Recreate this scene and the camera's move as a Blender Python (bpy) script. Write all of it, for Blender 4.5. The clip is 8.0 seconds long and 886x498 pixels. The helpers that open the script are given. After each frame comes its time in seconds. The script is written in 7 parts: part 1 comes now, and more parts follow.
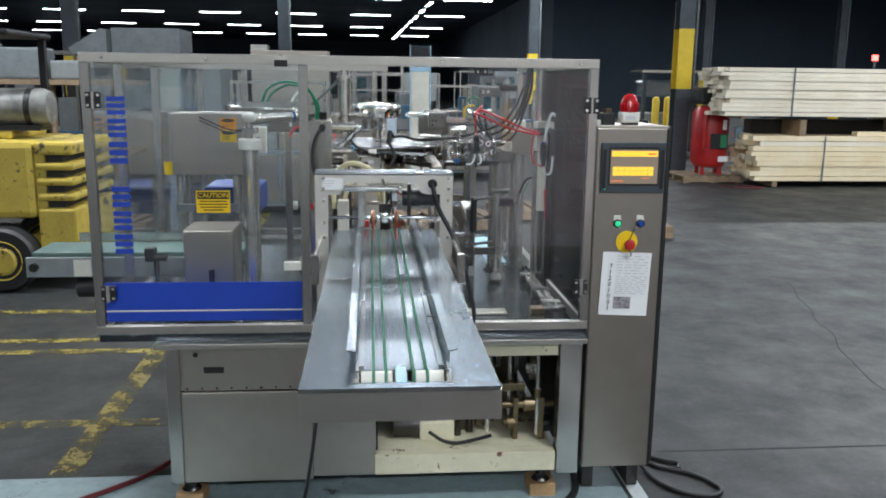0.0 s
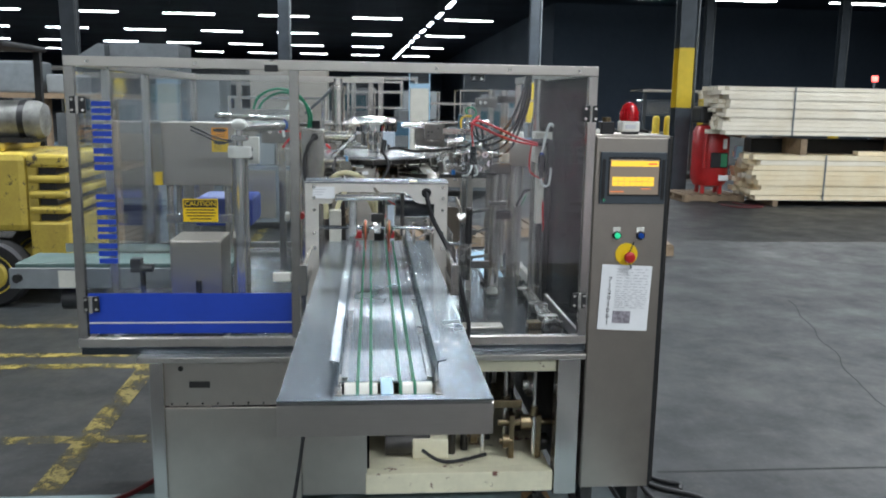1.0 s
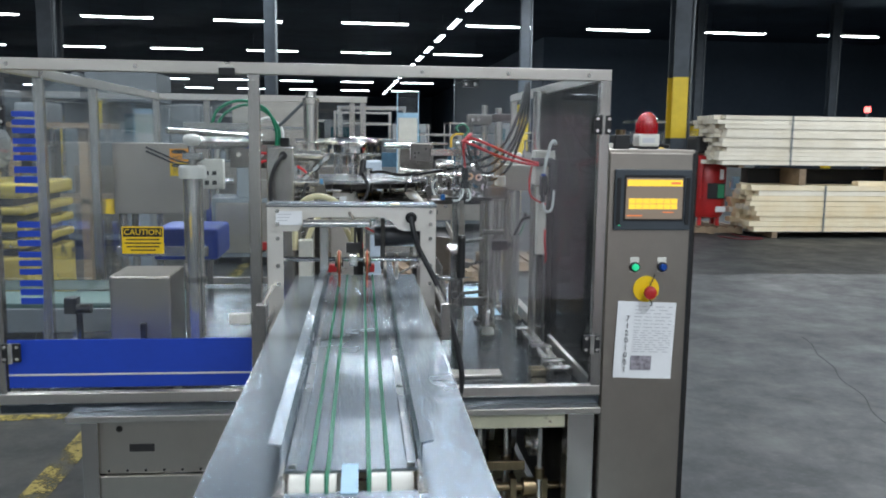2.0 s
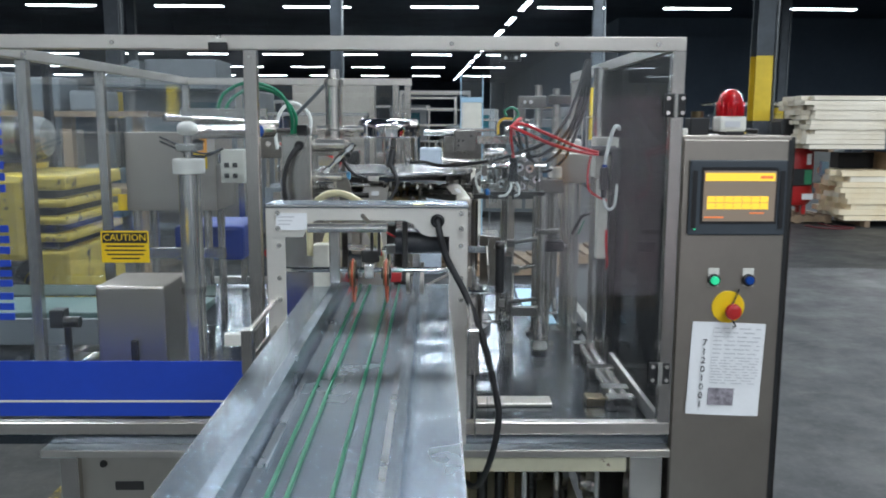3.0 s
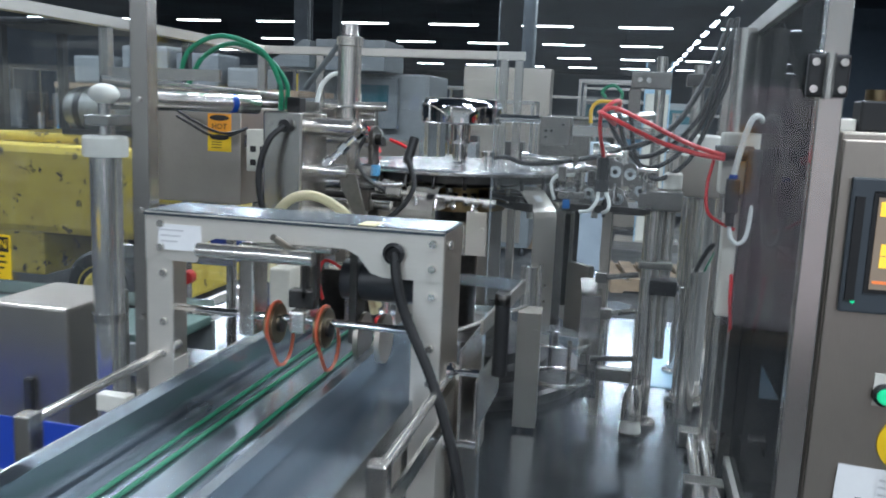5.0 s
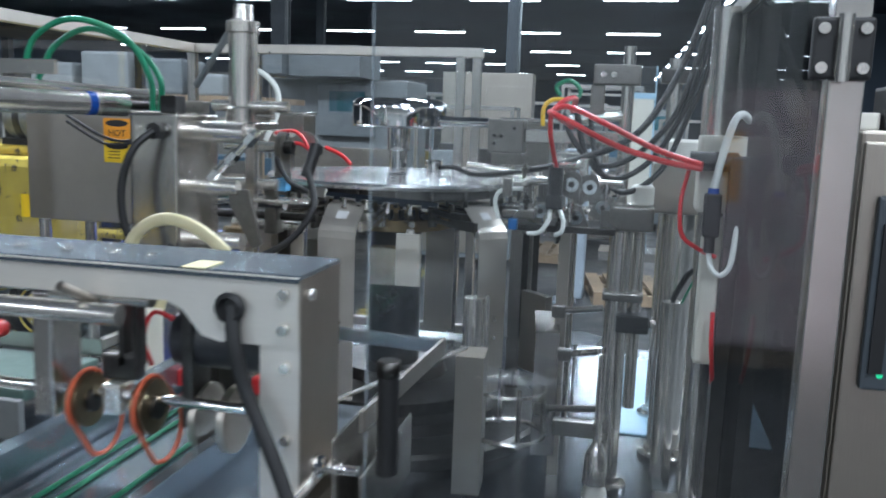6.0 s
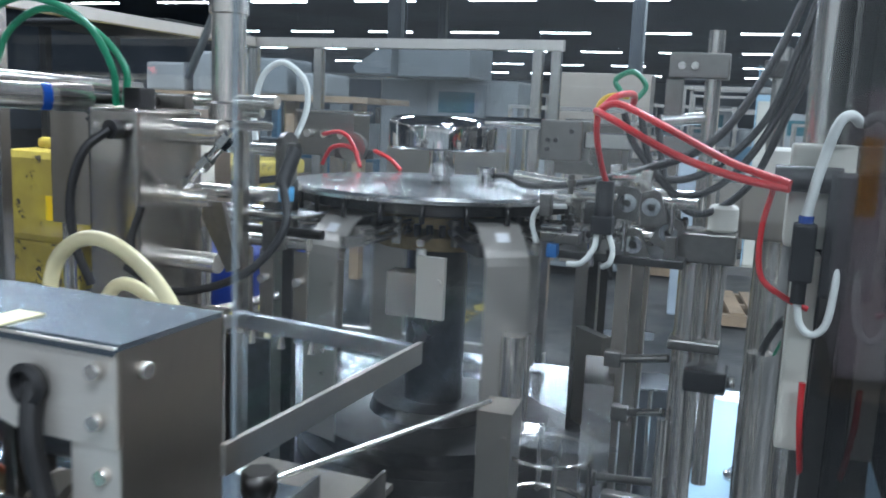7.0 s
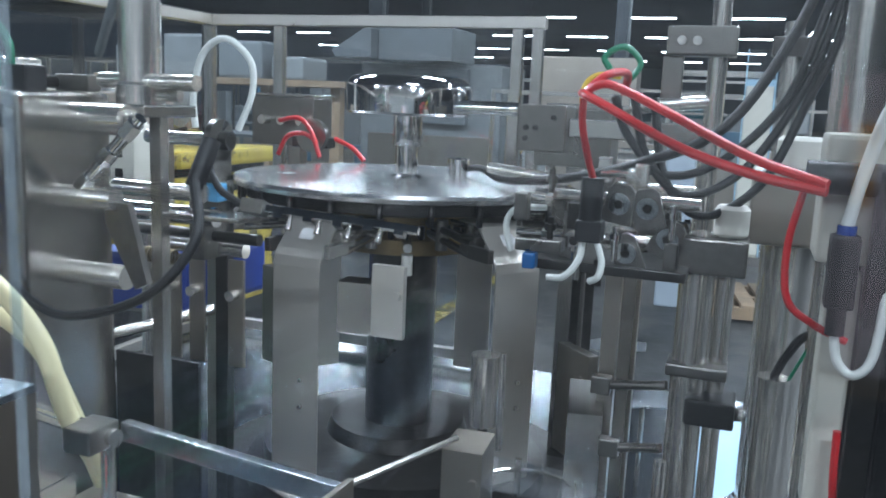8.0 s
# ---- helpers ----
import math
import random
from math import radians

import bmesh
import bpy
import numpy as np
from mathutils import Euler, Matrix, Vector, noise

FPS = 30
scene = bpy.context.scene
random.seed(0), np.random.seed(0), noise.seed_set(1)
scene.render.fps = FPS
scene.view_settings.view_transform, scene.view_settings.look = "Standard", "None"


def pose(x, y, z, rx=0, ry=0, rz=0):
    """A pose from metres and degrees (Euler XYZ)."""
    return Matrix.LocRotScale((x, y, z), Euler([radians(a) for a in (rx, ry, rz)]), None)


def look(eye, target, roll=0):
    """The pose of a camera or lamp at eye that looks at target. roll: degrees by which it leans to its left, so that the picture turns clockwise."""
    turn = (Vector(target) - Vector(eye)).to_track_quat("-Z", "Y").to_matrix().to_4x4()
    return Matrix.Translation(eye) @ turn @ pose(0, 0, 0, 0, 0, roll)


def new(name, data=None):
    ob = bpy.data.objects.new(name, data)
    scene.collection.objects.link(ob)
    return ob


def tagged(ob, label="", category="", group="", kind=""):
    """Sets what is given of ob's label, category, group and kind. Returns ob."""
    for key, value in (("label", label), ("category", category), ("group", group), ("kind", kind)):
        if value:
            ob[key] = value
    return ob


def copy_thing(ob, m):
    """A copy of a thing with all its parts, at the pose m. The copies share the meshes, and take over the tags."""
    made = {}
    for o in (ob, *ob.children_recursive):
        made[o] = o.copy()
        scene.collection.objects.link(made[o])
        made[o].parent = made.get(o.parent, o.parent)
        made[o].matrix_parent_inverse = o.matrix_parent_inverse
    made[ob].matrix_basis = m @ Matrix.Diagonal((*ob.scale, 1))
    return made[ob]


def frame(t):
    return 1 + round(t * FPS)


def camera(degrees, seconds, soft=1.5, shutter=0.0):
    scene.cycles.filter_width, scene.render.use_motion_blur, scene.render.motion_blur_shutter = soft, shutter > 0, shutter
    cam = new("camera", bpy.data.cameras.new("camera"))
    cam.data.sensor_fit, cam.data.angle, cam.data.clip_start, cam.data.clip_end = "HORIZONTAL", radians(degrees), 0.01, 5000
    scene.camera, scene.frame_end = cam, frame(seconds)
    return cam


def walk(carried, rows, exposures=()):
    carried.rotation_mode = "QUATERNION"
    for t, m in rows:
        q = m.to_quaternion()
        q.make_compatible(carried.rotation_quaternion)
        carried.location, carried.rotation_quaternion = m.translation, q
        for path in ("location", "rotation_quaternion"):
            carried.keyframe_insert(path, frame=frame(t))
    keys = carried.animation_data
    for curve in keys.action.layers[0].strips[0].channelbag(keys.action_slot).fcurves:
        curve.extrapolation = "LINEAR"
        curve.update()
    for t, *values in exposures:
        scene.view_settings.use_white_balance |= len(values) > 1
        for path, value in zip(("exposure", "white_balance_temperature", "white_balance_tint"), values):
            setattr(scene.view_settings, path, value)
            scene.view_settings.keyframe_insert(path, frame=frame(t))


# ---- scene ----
cam = camera(55.5, 8.0, 1.8, 0.5)
PATH = [
    (0, (0.041, -0.007, 1.814), (0.212, 1.947, 1.423), 0.7),
    (0.5, (0.064, -0.001, 1.81), (0.237, 1.954, 1.428), 0.8),
    (1, (0.073, 0.086, 1.762), (0.244, 2.048, 1.417), 1.0),
    (1.5, (0.069, 0.343, 1.676), (0.266, 2.316, 1.414), 1.3),
    (1.7, (0.082, 0.437, 1.675), (0.296, 2.408, 1.413), 0.9),
    (2.8, (0.261, 0.983, 1.675), (0.31, 2.963, 1.395), 0.1),
    (3, (0.279, 1.064, 1.677), (0.3, 3.041, 1.379), 0.2),
    (3.5, (0.299, 1.301, 1.664), (0.273, 3.278, 1.358), 0.8),
    (4, (0.418, 1.532, 1.643), (0.325, 3.505, 1.328), 0.9),
    (4.2, (0.5, 1.644, 1.648), (0.276, 3.606, 1.331), 0.7),
    (5.3, (0.69, 2.14, 1.653), (0.238, 4.061, 1.326), 2.5),
    (5.5, (0.693, 2.231, 1.655), (0.277, 4.161, 1.335), 2.5),
    (6, (0.736, 2.446, 1.64), (0.311, 4.376, 1.333), 2.0),
    (6.5, (0.816, 2.674, 1.656), (0.209, 4.553, 1.342), 2.1),
    (7, (0.83, 2.838, 1.642), (0.13, 4.685, 1.329), 2.5),
    (7.5, (0.794, 2.992, 1.645), (0.128, 4.849, 1.314), 3.1),
    (8, (0.782, 3.085, 1.641), (0.117, 4.939, 1.296), 2.5),
]
walk(cam, [(t, look(eye, target, roll)) for t, eye, target, roll in PATH],
     exposures=[(0.0, -0.04, 6540, 15), (1.7, -0.02, 6400, 15), (4.0, 0.05, 6260, 15), (5.5, 0.16, 6120, 15), (8.0, 0.2, 6020, 15)])

# ---- light ----
scene.view_settings.exposure = 0.0
world = bpy.data.worlds.new("world")
scene.world = world
world.use_nodes = True
world.node_tree.nodes["Background"].inputs[0].default_value = (0.35, 0.45, 0.6, 1)
world.node_tree.nodes["Background"].inputs[1].default_value = 0.02


def hall_lamp(x, y, z, power, along="x"):
    """The light of a twin-tube fixture, placed out of view over the work floor."""
    d = bpy.data.lights.new("unseen_tube_light", "AREA")
    d.shape, d.size, d.size_y, d.energy = "RECTANGLE", 2.4, 0.22, power
    d.color = (0.86, 0.96, 1.0)
    ob = new("unseen_tube_light", d)
    ob.matrix_world = pose(x, y, z, 0, 0, 0 if along == "x" else 90)
    return ob


# near lamp rows, added out of view above and behind the work floor
LAMP_ROWS = (-6.5, 7.0, 21.3)
for ly in LAMP_ROWS:
    for lx in (-9.2, -4.1, 1.0, 6.1, 11.2):
        hall_lamp(lx, ly, 5.72, 360)
# two more unseen lamps, added to brighten the right wall
for lx in (16.3, 21.4):
    hall_lamp(lx, 21.3, 5.72, 360)
# unseen lamps added to brighten the lumber stacks
for lx in (9.4, 12.8):
    hall_lamp(lx, 12.4, 5.72, 170)
# unseen lamp added to brighten the machine front and the wrapped load
hall_lamp(2.6, 0.6, 5.72, 230)


# ---- materials ----
def mat_new(name):
    m = bpy.data.materials.new(name)
    m.use_nodes = True
    nt = m.node_tree
    return m, nt, nt.nodes["Principled BSDF"]


def node(nt, kind, **sets):
    n = nt.nodes.new(kind)
    for k, v in sets.items():
        n.inputs[k.replace("_", " ")].default_value = v
    return n


def ramp(nt, src, stops):
    r = nt.nodes.new("ShaderNodeValToRGB")
    while len(r.color_ramp.elements) < len(stops):
        r.color_ramp.elements.new(0.5)
    for e, (p, c) in zip(r.color_ramp.elements, stops):
        e.position, e.color = p, (*c, 1) if len(c) == 3 else c
    nt.links.new(src, r.inputs[0])
    return r.outputs[0]


def coords(nt, scale=(1, 1, 1), kind="Object"):
    tc = nt.nodes.new("ShaderNodeTexCoord")
    mp = nt.nodes.new("ShaderNodeMapping")
    mp.inputs["Scale"].default_value = scale
    nt.links.new(tc.outputs[kind], mp.inputs[0])
    return mp.outputs[0]


def noise_tex(nt, vec, scale, detail=4.0, rough=0.6):
    n = node(nt, "ShaderNodeTexNoise", Scale=scale, Detail=detail, Roughness=rough)
    nt.links.new(vec, n.inputs["Vector"])
    return n.outputs["Fac"]


def mix_col(nt, fac, a, b):
    m = nt.nodes.new("ShaderNodeMix")
    m.data_type = "RGBA"
    for sock, v in ((m.inputs[0], fac), (m.inputs[6], a), (m.inputs[7], b)):
        if isinstance(v, (tuple, float, int)):
            sock.default_value = v if not isinstance(v, tuple) else (*v[:3], 1)
        else:
            nt.links.new(v, sock)
    return m.outputs[2]


def bump(nt, b, height, strength, dist=0.002):
    n = node(nt, "ShaderNodeBump", Strength=strength, Distance=dist)
    nt.links.new(height, n.inputs["Height"])
    nt.links.new(n.outputs[0], b.inputs["Normal"])


def surface(name, col, col2=None, metal=0.0, rough=0.5, vary=0.12, grain=60.0, stretch=(1, 1, 1), blotch=4.0,
            relief=0.1, wear=None, wear_at=0.68, coat=0.0, spread=0.06):
    """One solid surface: colour blotches, fine grain in roughness and relief, and chipped wear in a second colour."""
    m, nt, b = mat_new(name)
    v = coords(nt)
    vs = coords(nt, stretch)
    big = noise_tex(nt, v, blotch, 5, 0.65)
    fine = noise_tex(nt, vs, grain, 3, 0.6)
    col2 = col2 or tuple(c * (1 - 2 * vary) for c in col)
    c = mix_col(nt, ramp(nt, big, [(0.35, (0, 0, 0)), (0.68, (1, 1, 1))]), col, col2)
    dark = tuple(max(0.0, 1 - vary) for _ in range(3))
    mul = nt.nodes.new("ShaderNodeMix")
    mul.data_type, mul.blend_type = "RGBA", "MULTIPLY"
    mul.inputs[0].default_value = 1.0
    nt.links.new(c, mul.inputs[6])
    nt.links.new(ramp(nt, fine, [(0.3, dark), (0.7, (1, 1, 1))]), mul.inputs[7])
    c = mul.outputs[2]
    if wear:
        w1 = noise_tex(nt, v, 7.0, 8, 0.75)
        c = mix_col(nt, ramp(nt, w1, [(wear_at, (0, 0, 0)), (wear_at + 0.02, (1, 1, 1))]), c, wear)
    nt.links.new(c, b.inputs["Base Color"])
    b.inputs["Metallic"].default_value = metal
    b.inputs["Coat Weight"].default_value = coat
    lo, hi = max(0.02, rough - spread), min(1, rough + spread)
    nt.links.new(ramp(nt, big, [(0.3, (lo,) * 3), (0.7, (hi,) * 3)]), b.inputs["Roughness"])
    bump(nt, b, fine, relief)
    return m


STEEL = surface("brushed_steel", (0.62, 0.595, 0.56), metal=1.0, rough=0.23, vary=0.09, grain=40, stretch=(30, 30, 0.6), relief=0.003, blotch=1.6, spread=0.025)
STEEL_X = surface("brushed_steel_long", (0.70, 0.66, 0.605), metal=1.0, rough=0.32, vary=0.08, grain=40, stretch=(0.6, 30, 30), relief=0.003, blotch=2.5)
# the bluish sheen of reflections is put into this steel's base colour
STEEL_BLUE = surface("blue_sheened_steel", (0.36, 0.425, 0.485), (0.32, 0.365, 0.405), metal=0.9, rough=0.27, vary=0.12, grain=14, stretch=(30, 0.6, 30), relief=0.004, blotch=1.2, spread=0.02)
STEEL_SATIN = surface("bright_satin_steel", (0.80, 0.76, 0.69), metal=0.68, rough=0.38, vary=0.06, grain=40, stretch=(0.6, 30, 30), relief=0.003, blotch=2.5, spread=0.03)
STEEL_TABLE = surface("polished_steel_sheet", (0.60, 0.64, 0.67), metal=1.0, rough=0.25, vary=0.07, grain=14, stretch=(30, 0.6, 30), relief=0.003, blotch=2.0, spread=0.05)
# tabletop steel darkened in its base colour to dim its bright reflections
TABLETOP = surface("dimmed_tabletop_steel", (0.125, 0.147, 0.17), metal=1.0, rough=0.20, vary=0.09, grain=16, stretch=(26, 1, 26), relief=0.003, blotch=2.5, spread=0.025)
STEEL_DULL = surface("dull_steel_panel", (0.47, 0.425, 0.37), metal=1.0, rough=0.38, vary=0.09, grain=50, stretch=(30, 30, 0.6), relief=0.003, blotch=2.0)
STEEL_WARM = surface("warm_brushed_cover_steel", (0.60, 0.555, 0.49), metal=1.0, rough=0.36, vary=0.09, grain=40, stretch=(30, 30, 0.6), relief=0.003, blotch=1.8, spread=0.03)
STEEL_PLATE = surface("satin_plate_steel", (0.68, 0.64, 0.58), metal=0.72, rough=0.40, vary=0.08, grain=40, stretch=(30, 30, 0.6), relief=0.003, blotch=2.5)
STEEL_DARK = surface("dark_toned_steel", (0.11, 0.105, 0.10), metal=1.0, rough=0.32, vary=0.2, grain=50, relief=0.15)
DISC = surface("satin_disc_steel", (0.72, 0.72, 0.72), metal=0.85, rough=0.20, vary=0.08, grain=30, relief=0.03, spread=0.08)
CHROME = surface("chrome", (0.80, 0.80, 0.80), metal=1.0, rough=0.07, vary=0.04, grain=80, relief=0.006, spread=0.03)
SHAFT = surface("ground_shaft_steel", (0.82, 0.79, 0.74), metal=0.86, rough=0.19, vary=0.08, grain=40, stretch=(1, 1, 0.2), relief=0.02)
CASTING = surface("bead_blasted_casting", (0.29, 0.275, 0.255), metal=1.0, rough=0.30, vary=0.15, grain=90, relief=0.15)
BRASS = surface("oily_brass", (0.29, 0.22, 0.13), metal=1.0, rough=0.35, vary=0.2, grain=50)
BRONZE = surface("oily_bronze", (0.52, 0.38, 0.20), metal=1.0, rough=0.35, vary=0.2, grain=50)
BLACK = surface("black_plastic", (0.009, 0.009, 0.010), rough=0.5, vary=0.15, grain=60, relief=0.006)
RUBBER = surface("black_rubber", (0.013, 0.013, 0.014), rough=0.55, vary=0.2, grain=60, relief=0.02)
WHITE_PL = surface("white_nylon", (0.72, 0.70, 0.63), rough=0.45, vary=0.06, grain=60)
WHITE_BOX = surface("off_white_plastic", (0.62, 0.60, 0.52), rough=0.4, vary=0.07, grain=60)
CREAM = surface("chipped_cream_enamel", (0.74, 0.69, 0.50), rough=0.45, vary=0.07, grain=30, wear=(0.14, 0.05, 0.035), wear_at=0.60)
BLUE_FILM = surface("blue_vinyl", (0.012, 0.055, 0.42), rough=0.42, vary=0.06, grain=50)
YELLOW_SIGN = surface("yellow_sticker", (0.85, 0.55, 0.01), rough=0.4, vary=0.04, grain=50)
ORANGE_SIGN = surface("orange_sticker", (0.85, 0.33, 0.02), rough=0.4, vary=0.04, grain=50)
# black for print, and for the shade painted into slots and recesses
INK_RECESS = surface("black_ink_and_recess", (0.015, 0.013, 0.012), rough=0.6, vary=0.1)
PAPER = surface("white_paper", (0.80, 0.80, 0.80), rough=0.7, vary=0.03, grain=90)
GREY_INK = surface("grey_print", (0.56, 0.56, 0.57), rough=0.7, vary=0.05)
PHOTO = surface("printed_photo", (0.42, 0.38, 0.42), (0.10, 0.09, 0.10), rough=0.6, vary=0.2, blotch=60)
RED_PAINT = surface("red_enamel", (0.50, 0.02, 0.02), rough=0.35, vary=0.12, coat=0.3)
RED_HOSE = surface("red_hose", (0.62, 0.02, 0.025), rough=0.35, vary=0.08)
GREEN_HOSE = surface("green_air_hose", (0.01, 0.22, 0.11), rough=0.35, vary=0.1)
CREAM_HOSE = surface("cream_silicone_hose", (0.76, 0.69, 0.42), rough=0.4, vary=0.05)
CLEAR_HOSE = surface("milky_air_hose", (0.70, 0.72, 0.68), rough=0.3, vary=0.05)
YELLOW_HOSE = surface("yellow_wire", (0.75, 0.48, 0.03), rough=0.4, vary=0.05)
ORANGE_RING = surface("orange_drive_belt", (0.46, 0.085, 0.03), rough=0.45, vary=0.1)
GREEN_BELT = surface("green_round_belt", (0.012, 0.17, 0.085), rough=0.45, vary=0.12)
FORK_PAINT = surface("scuffed_yellow_paint", (0.58, 0.44, 0.07), (0.46, 0.33, 0.06), rough=0.42, vary=0.14, wear=(0.06, 0.045, 0.03), wear_at=0.575)
COLUMN_YELLOW = surface("safety_yellow_paint", (0.75, 0.53, 0.03), rough=0.45, vary=0.08)
COLUMN_GREY = surface("grey_column_paint", (0.055, 0.07, 0.085), rough=0.5, vary=0.15)
# pale colour of the unseen wall that bounces light onto the steel fronts
FILL_WALL = surface("pale_fill_wall", (0.40, 0.41, 0.40), rough=0.7, vary=0.06, grain=4, blotch=0.3)
WALL = surface("dark_painted_block_wall", (0.078, 0.108, 0.148), rough=0.75, vary=0.1, grain=4, blotch=0.15)
ROOF = surface("dark_roof_deck", (0.058, 0.088, 0.135), rough=0.8, vary=0.2, grain=3, blotch=0.2)
WOOD = surface("raw_spruce_board", (0.86, 0.75, 0.54), (0.78, 0.62, 0.38), rough=0.65, vary=0.12, grain=14, stretch=(0.12, 6, 6), blotch=1.5, relief=0.2)
WOOD_PALE = surface("pale_spruce_board", (0.84, 0.77, 0.64), (0.72, 0.64, 0.50), rough=0.65, vary=0.12, grain=14, stretch=(0.12, 6, 6), blotch=1.5, relief=0.2)
WOOD_DARK = surface("weathered_pallet_wood", (0.30, 0.21, 0.13), rough=0.75, vary=0.2, grain=14, stretch=(0.2, 5, 5))
WOOD_BLOCK = surface("sawn_wood_block", (0.50, 0.31, 0.15), rough=0.7, vary=0.15, grain=16, stretch=(4, 1, 4))
BLUE_BOX = surface("pale_blue_plastic", (0.33, 0.52, 0.66), rough=0.35, vary=0.06)
MACH_GREY = surface("grey_machine_enamel", (0.17, 0.19, 0.20), rough=0.45, vary=0.15, grain=20)
MACH_BLUE = surface("blue_machine_enamel", (0.06, 0.16, 0.25), rough=0.45, vary=0.15, grain=20)
TEAL_GLASS = surface("dark_teal_screen", (0.02, 0.09, 0.11), rough=0.2, vary=0.1)
BEIGE = surface("beige_cabinet_paint", (0.21, 0.225, 0.23), rough=0.5, vary=0.1, grain=20)
MOTOR = surface("black_motor_enamel", (0.025, 0.026, 0.03), rough=0.35, vary=0.1)
FABRIC = surface("pale_wrapped_goods", (0.78, 0.58, 0.62), (0.84, 0.78, 0.78), rough=0.35, vary=0.1, blotch=3)


def glow(name, col, strength, base=(0.1, 0.1, 0.1)):
    m, nt, b = mat_new(name)
    b.inputs["Base Color"].default_value = (*base, 1)
    b.inputs["Emission Color"].default_value = (*col, 1)
    b.inputs["Emission Strength"].default_value = strength
    b.inputs["Roughness"].default_value = 0.3
    return m


TUBE_GLOW = glow("lit_fluorescent_tube", (0.80, 0.94, 1.0), 22.0)
SCREEN_AMBER = glow("lit_amber_screen", (1.0, 0.66, 0.0), 1.15)
SCREEN_ORANGE = glow("lit_orange_screen", (1.0, 0.22, 0.0), 0.8)
SCREEN_GREY = glow("lit_grey_screen", (0.30, 0.22, 0.13), 0.55)
GREEN_LIT = glow("lit_green_lens", (0.02, 0.85, 0.35), 0.5, (0.02, 0.4, 0.2))
RED_LED = glow("lit_red_lamp", (1.0, 0.10, 0.08), 6.0)
BLUE_LENS = surface("blue_lens", (0.01, 0.06, 0.30), rough=0.2, vary=0.05)


def clear(name, tint, haze=0.03, gloss=0.03, mirror=0.8, base=0.038):
    """Clear sheet plastic: see-through, mirror gloss by Fresnel, and a thin film of dust."""
    m, nt, b = mat_new(name)
    out = nt.nodes["Material Output"]
    nt.nodes.remove(b)
    tr = node(nt, "ShaderNodeBsdfTransparent", Color=(*tint, 1))
    gl = node(nt, "ShaderNodeBsdfGlossy", Color=(1, 1, 1, 1), Roughness=gloss)
    df = node(nt, "ShaderNodeBsdfDiffuse", Color=(0.6, 0.65, 0.7, 1))
    lw = node(nt, "ShaderNodeLayerWeight", Blend=0.5)
    fr = nt.nodes.new("ShaderNodeMath")
    fr.operation = "POWER"
    fr.inputs[1].default_value = 4.5
    nt.links.new(lw.outputs["Facing"], fr.inputs[0])
    fa = nt.nodes.new("ShaderNodeMath")
    fa.operation, fa.use_clamp = "MULTIPLY_ADD", True
    fa.inputs[1].default_value, fa.inputs[2].default_value = mirror, base
    nt.links.new(fr.outputs[0], fa.inputs[0])
    fr = fa
    m1, m2 = nt.nodes.new("ShaderNodeMixShader"), nt.nodes.new("ShaderNodeMixShader")
    dust = noise_tex(nt, coords(nt), 3.5, 6, 0.7)
    nt.links.new(ramp(nt, dust, [(0.3, (haze * 0.4,) * 3), (0.75, (haze * 2,) * 3)]), m1.inputs[0])
    nt.links.new(tr.outputs[0], m1.inputs[1])
    nt.links.new(df.outputs[0], m1.inputs[2])
    nt.links.new(fr.outputs[0], m2.inputs[0])
    nt.links.new(m1.outputs[0], m2.inputs[1])
    nt.links.new(gl.outputs[0], m2.inputs[2])
    nt.links.new(m2.outputs[0], out.inputs[0])
    return m


PANE = clear("clear_acrylic", (0.95, 0.97, 0.98), 0.006)
PANE_SMOKE = clear("smoked_acrylic", (0.11, 0.105, 0.098), 0.004, 0.02, 0.08, 0.02)
PANE_EDGE = clear("sawn_acrylic_edge", (0.80, 0.86, 0.86), 0.16, 0.15)
FILM = clear("thin_clear_film", (0.96, 0.97, 0.98), 0.05, 0.06)


def red_lens():
    m, nt, b = mat_new("red_beacon_lens")
    b.inputs["Base Color"].default_value = (0.55, 0.005, 0.01, 1)
    b.inputs["Roughness"].default_value = 0.12
    b.inputs["Transmission Weight"].default_value = 0.35
    b.inputs["Coat Weight"].default_value = 0.5
    return m


RED_LENS = red_lens()


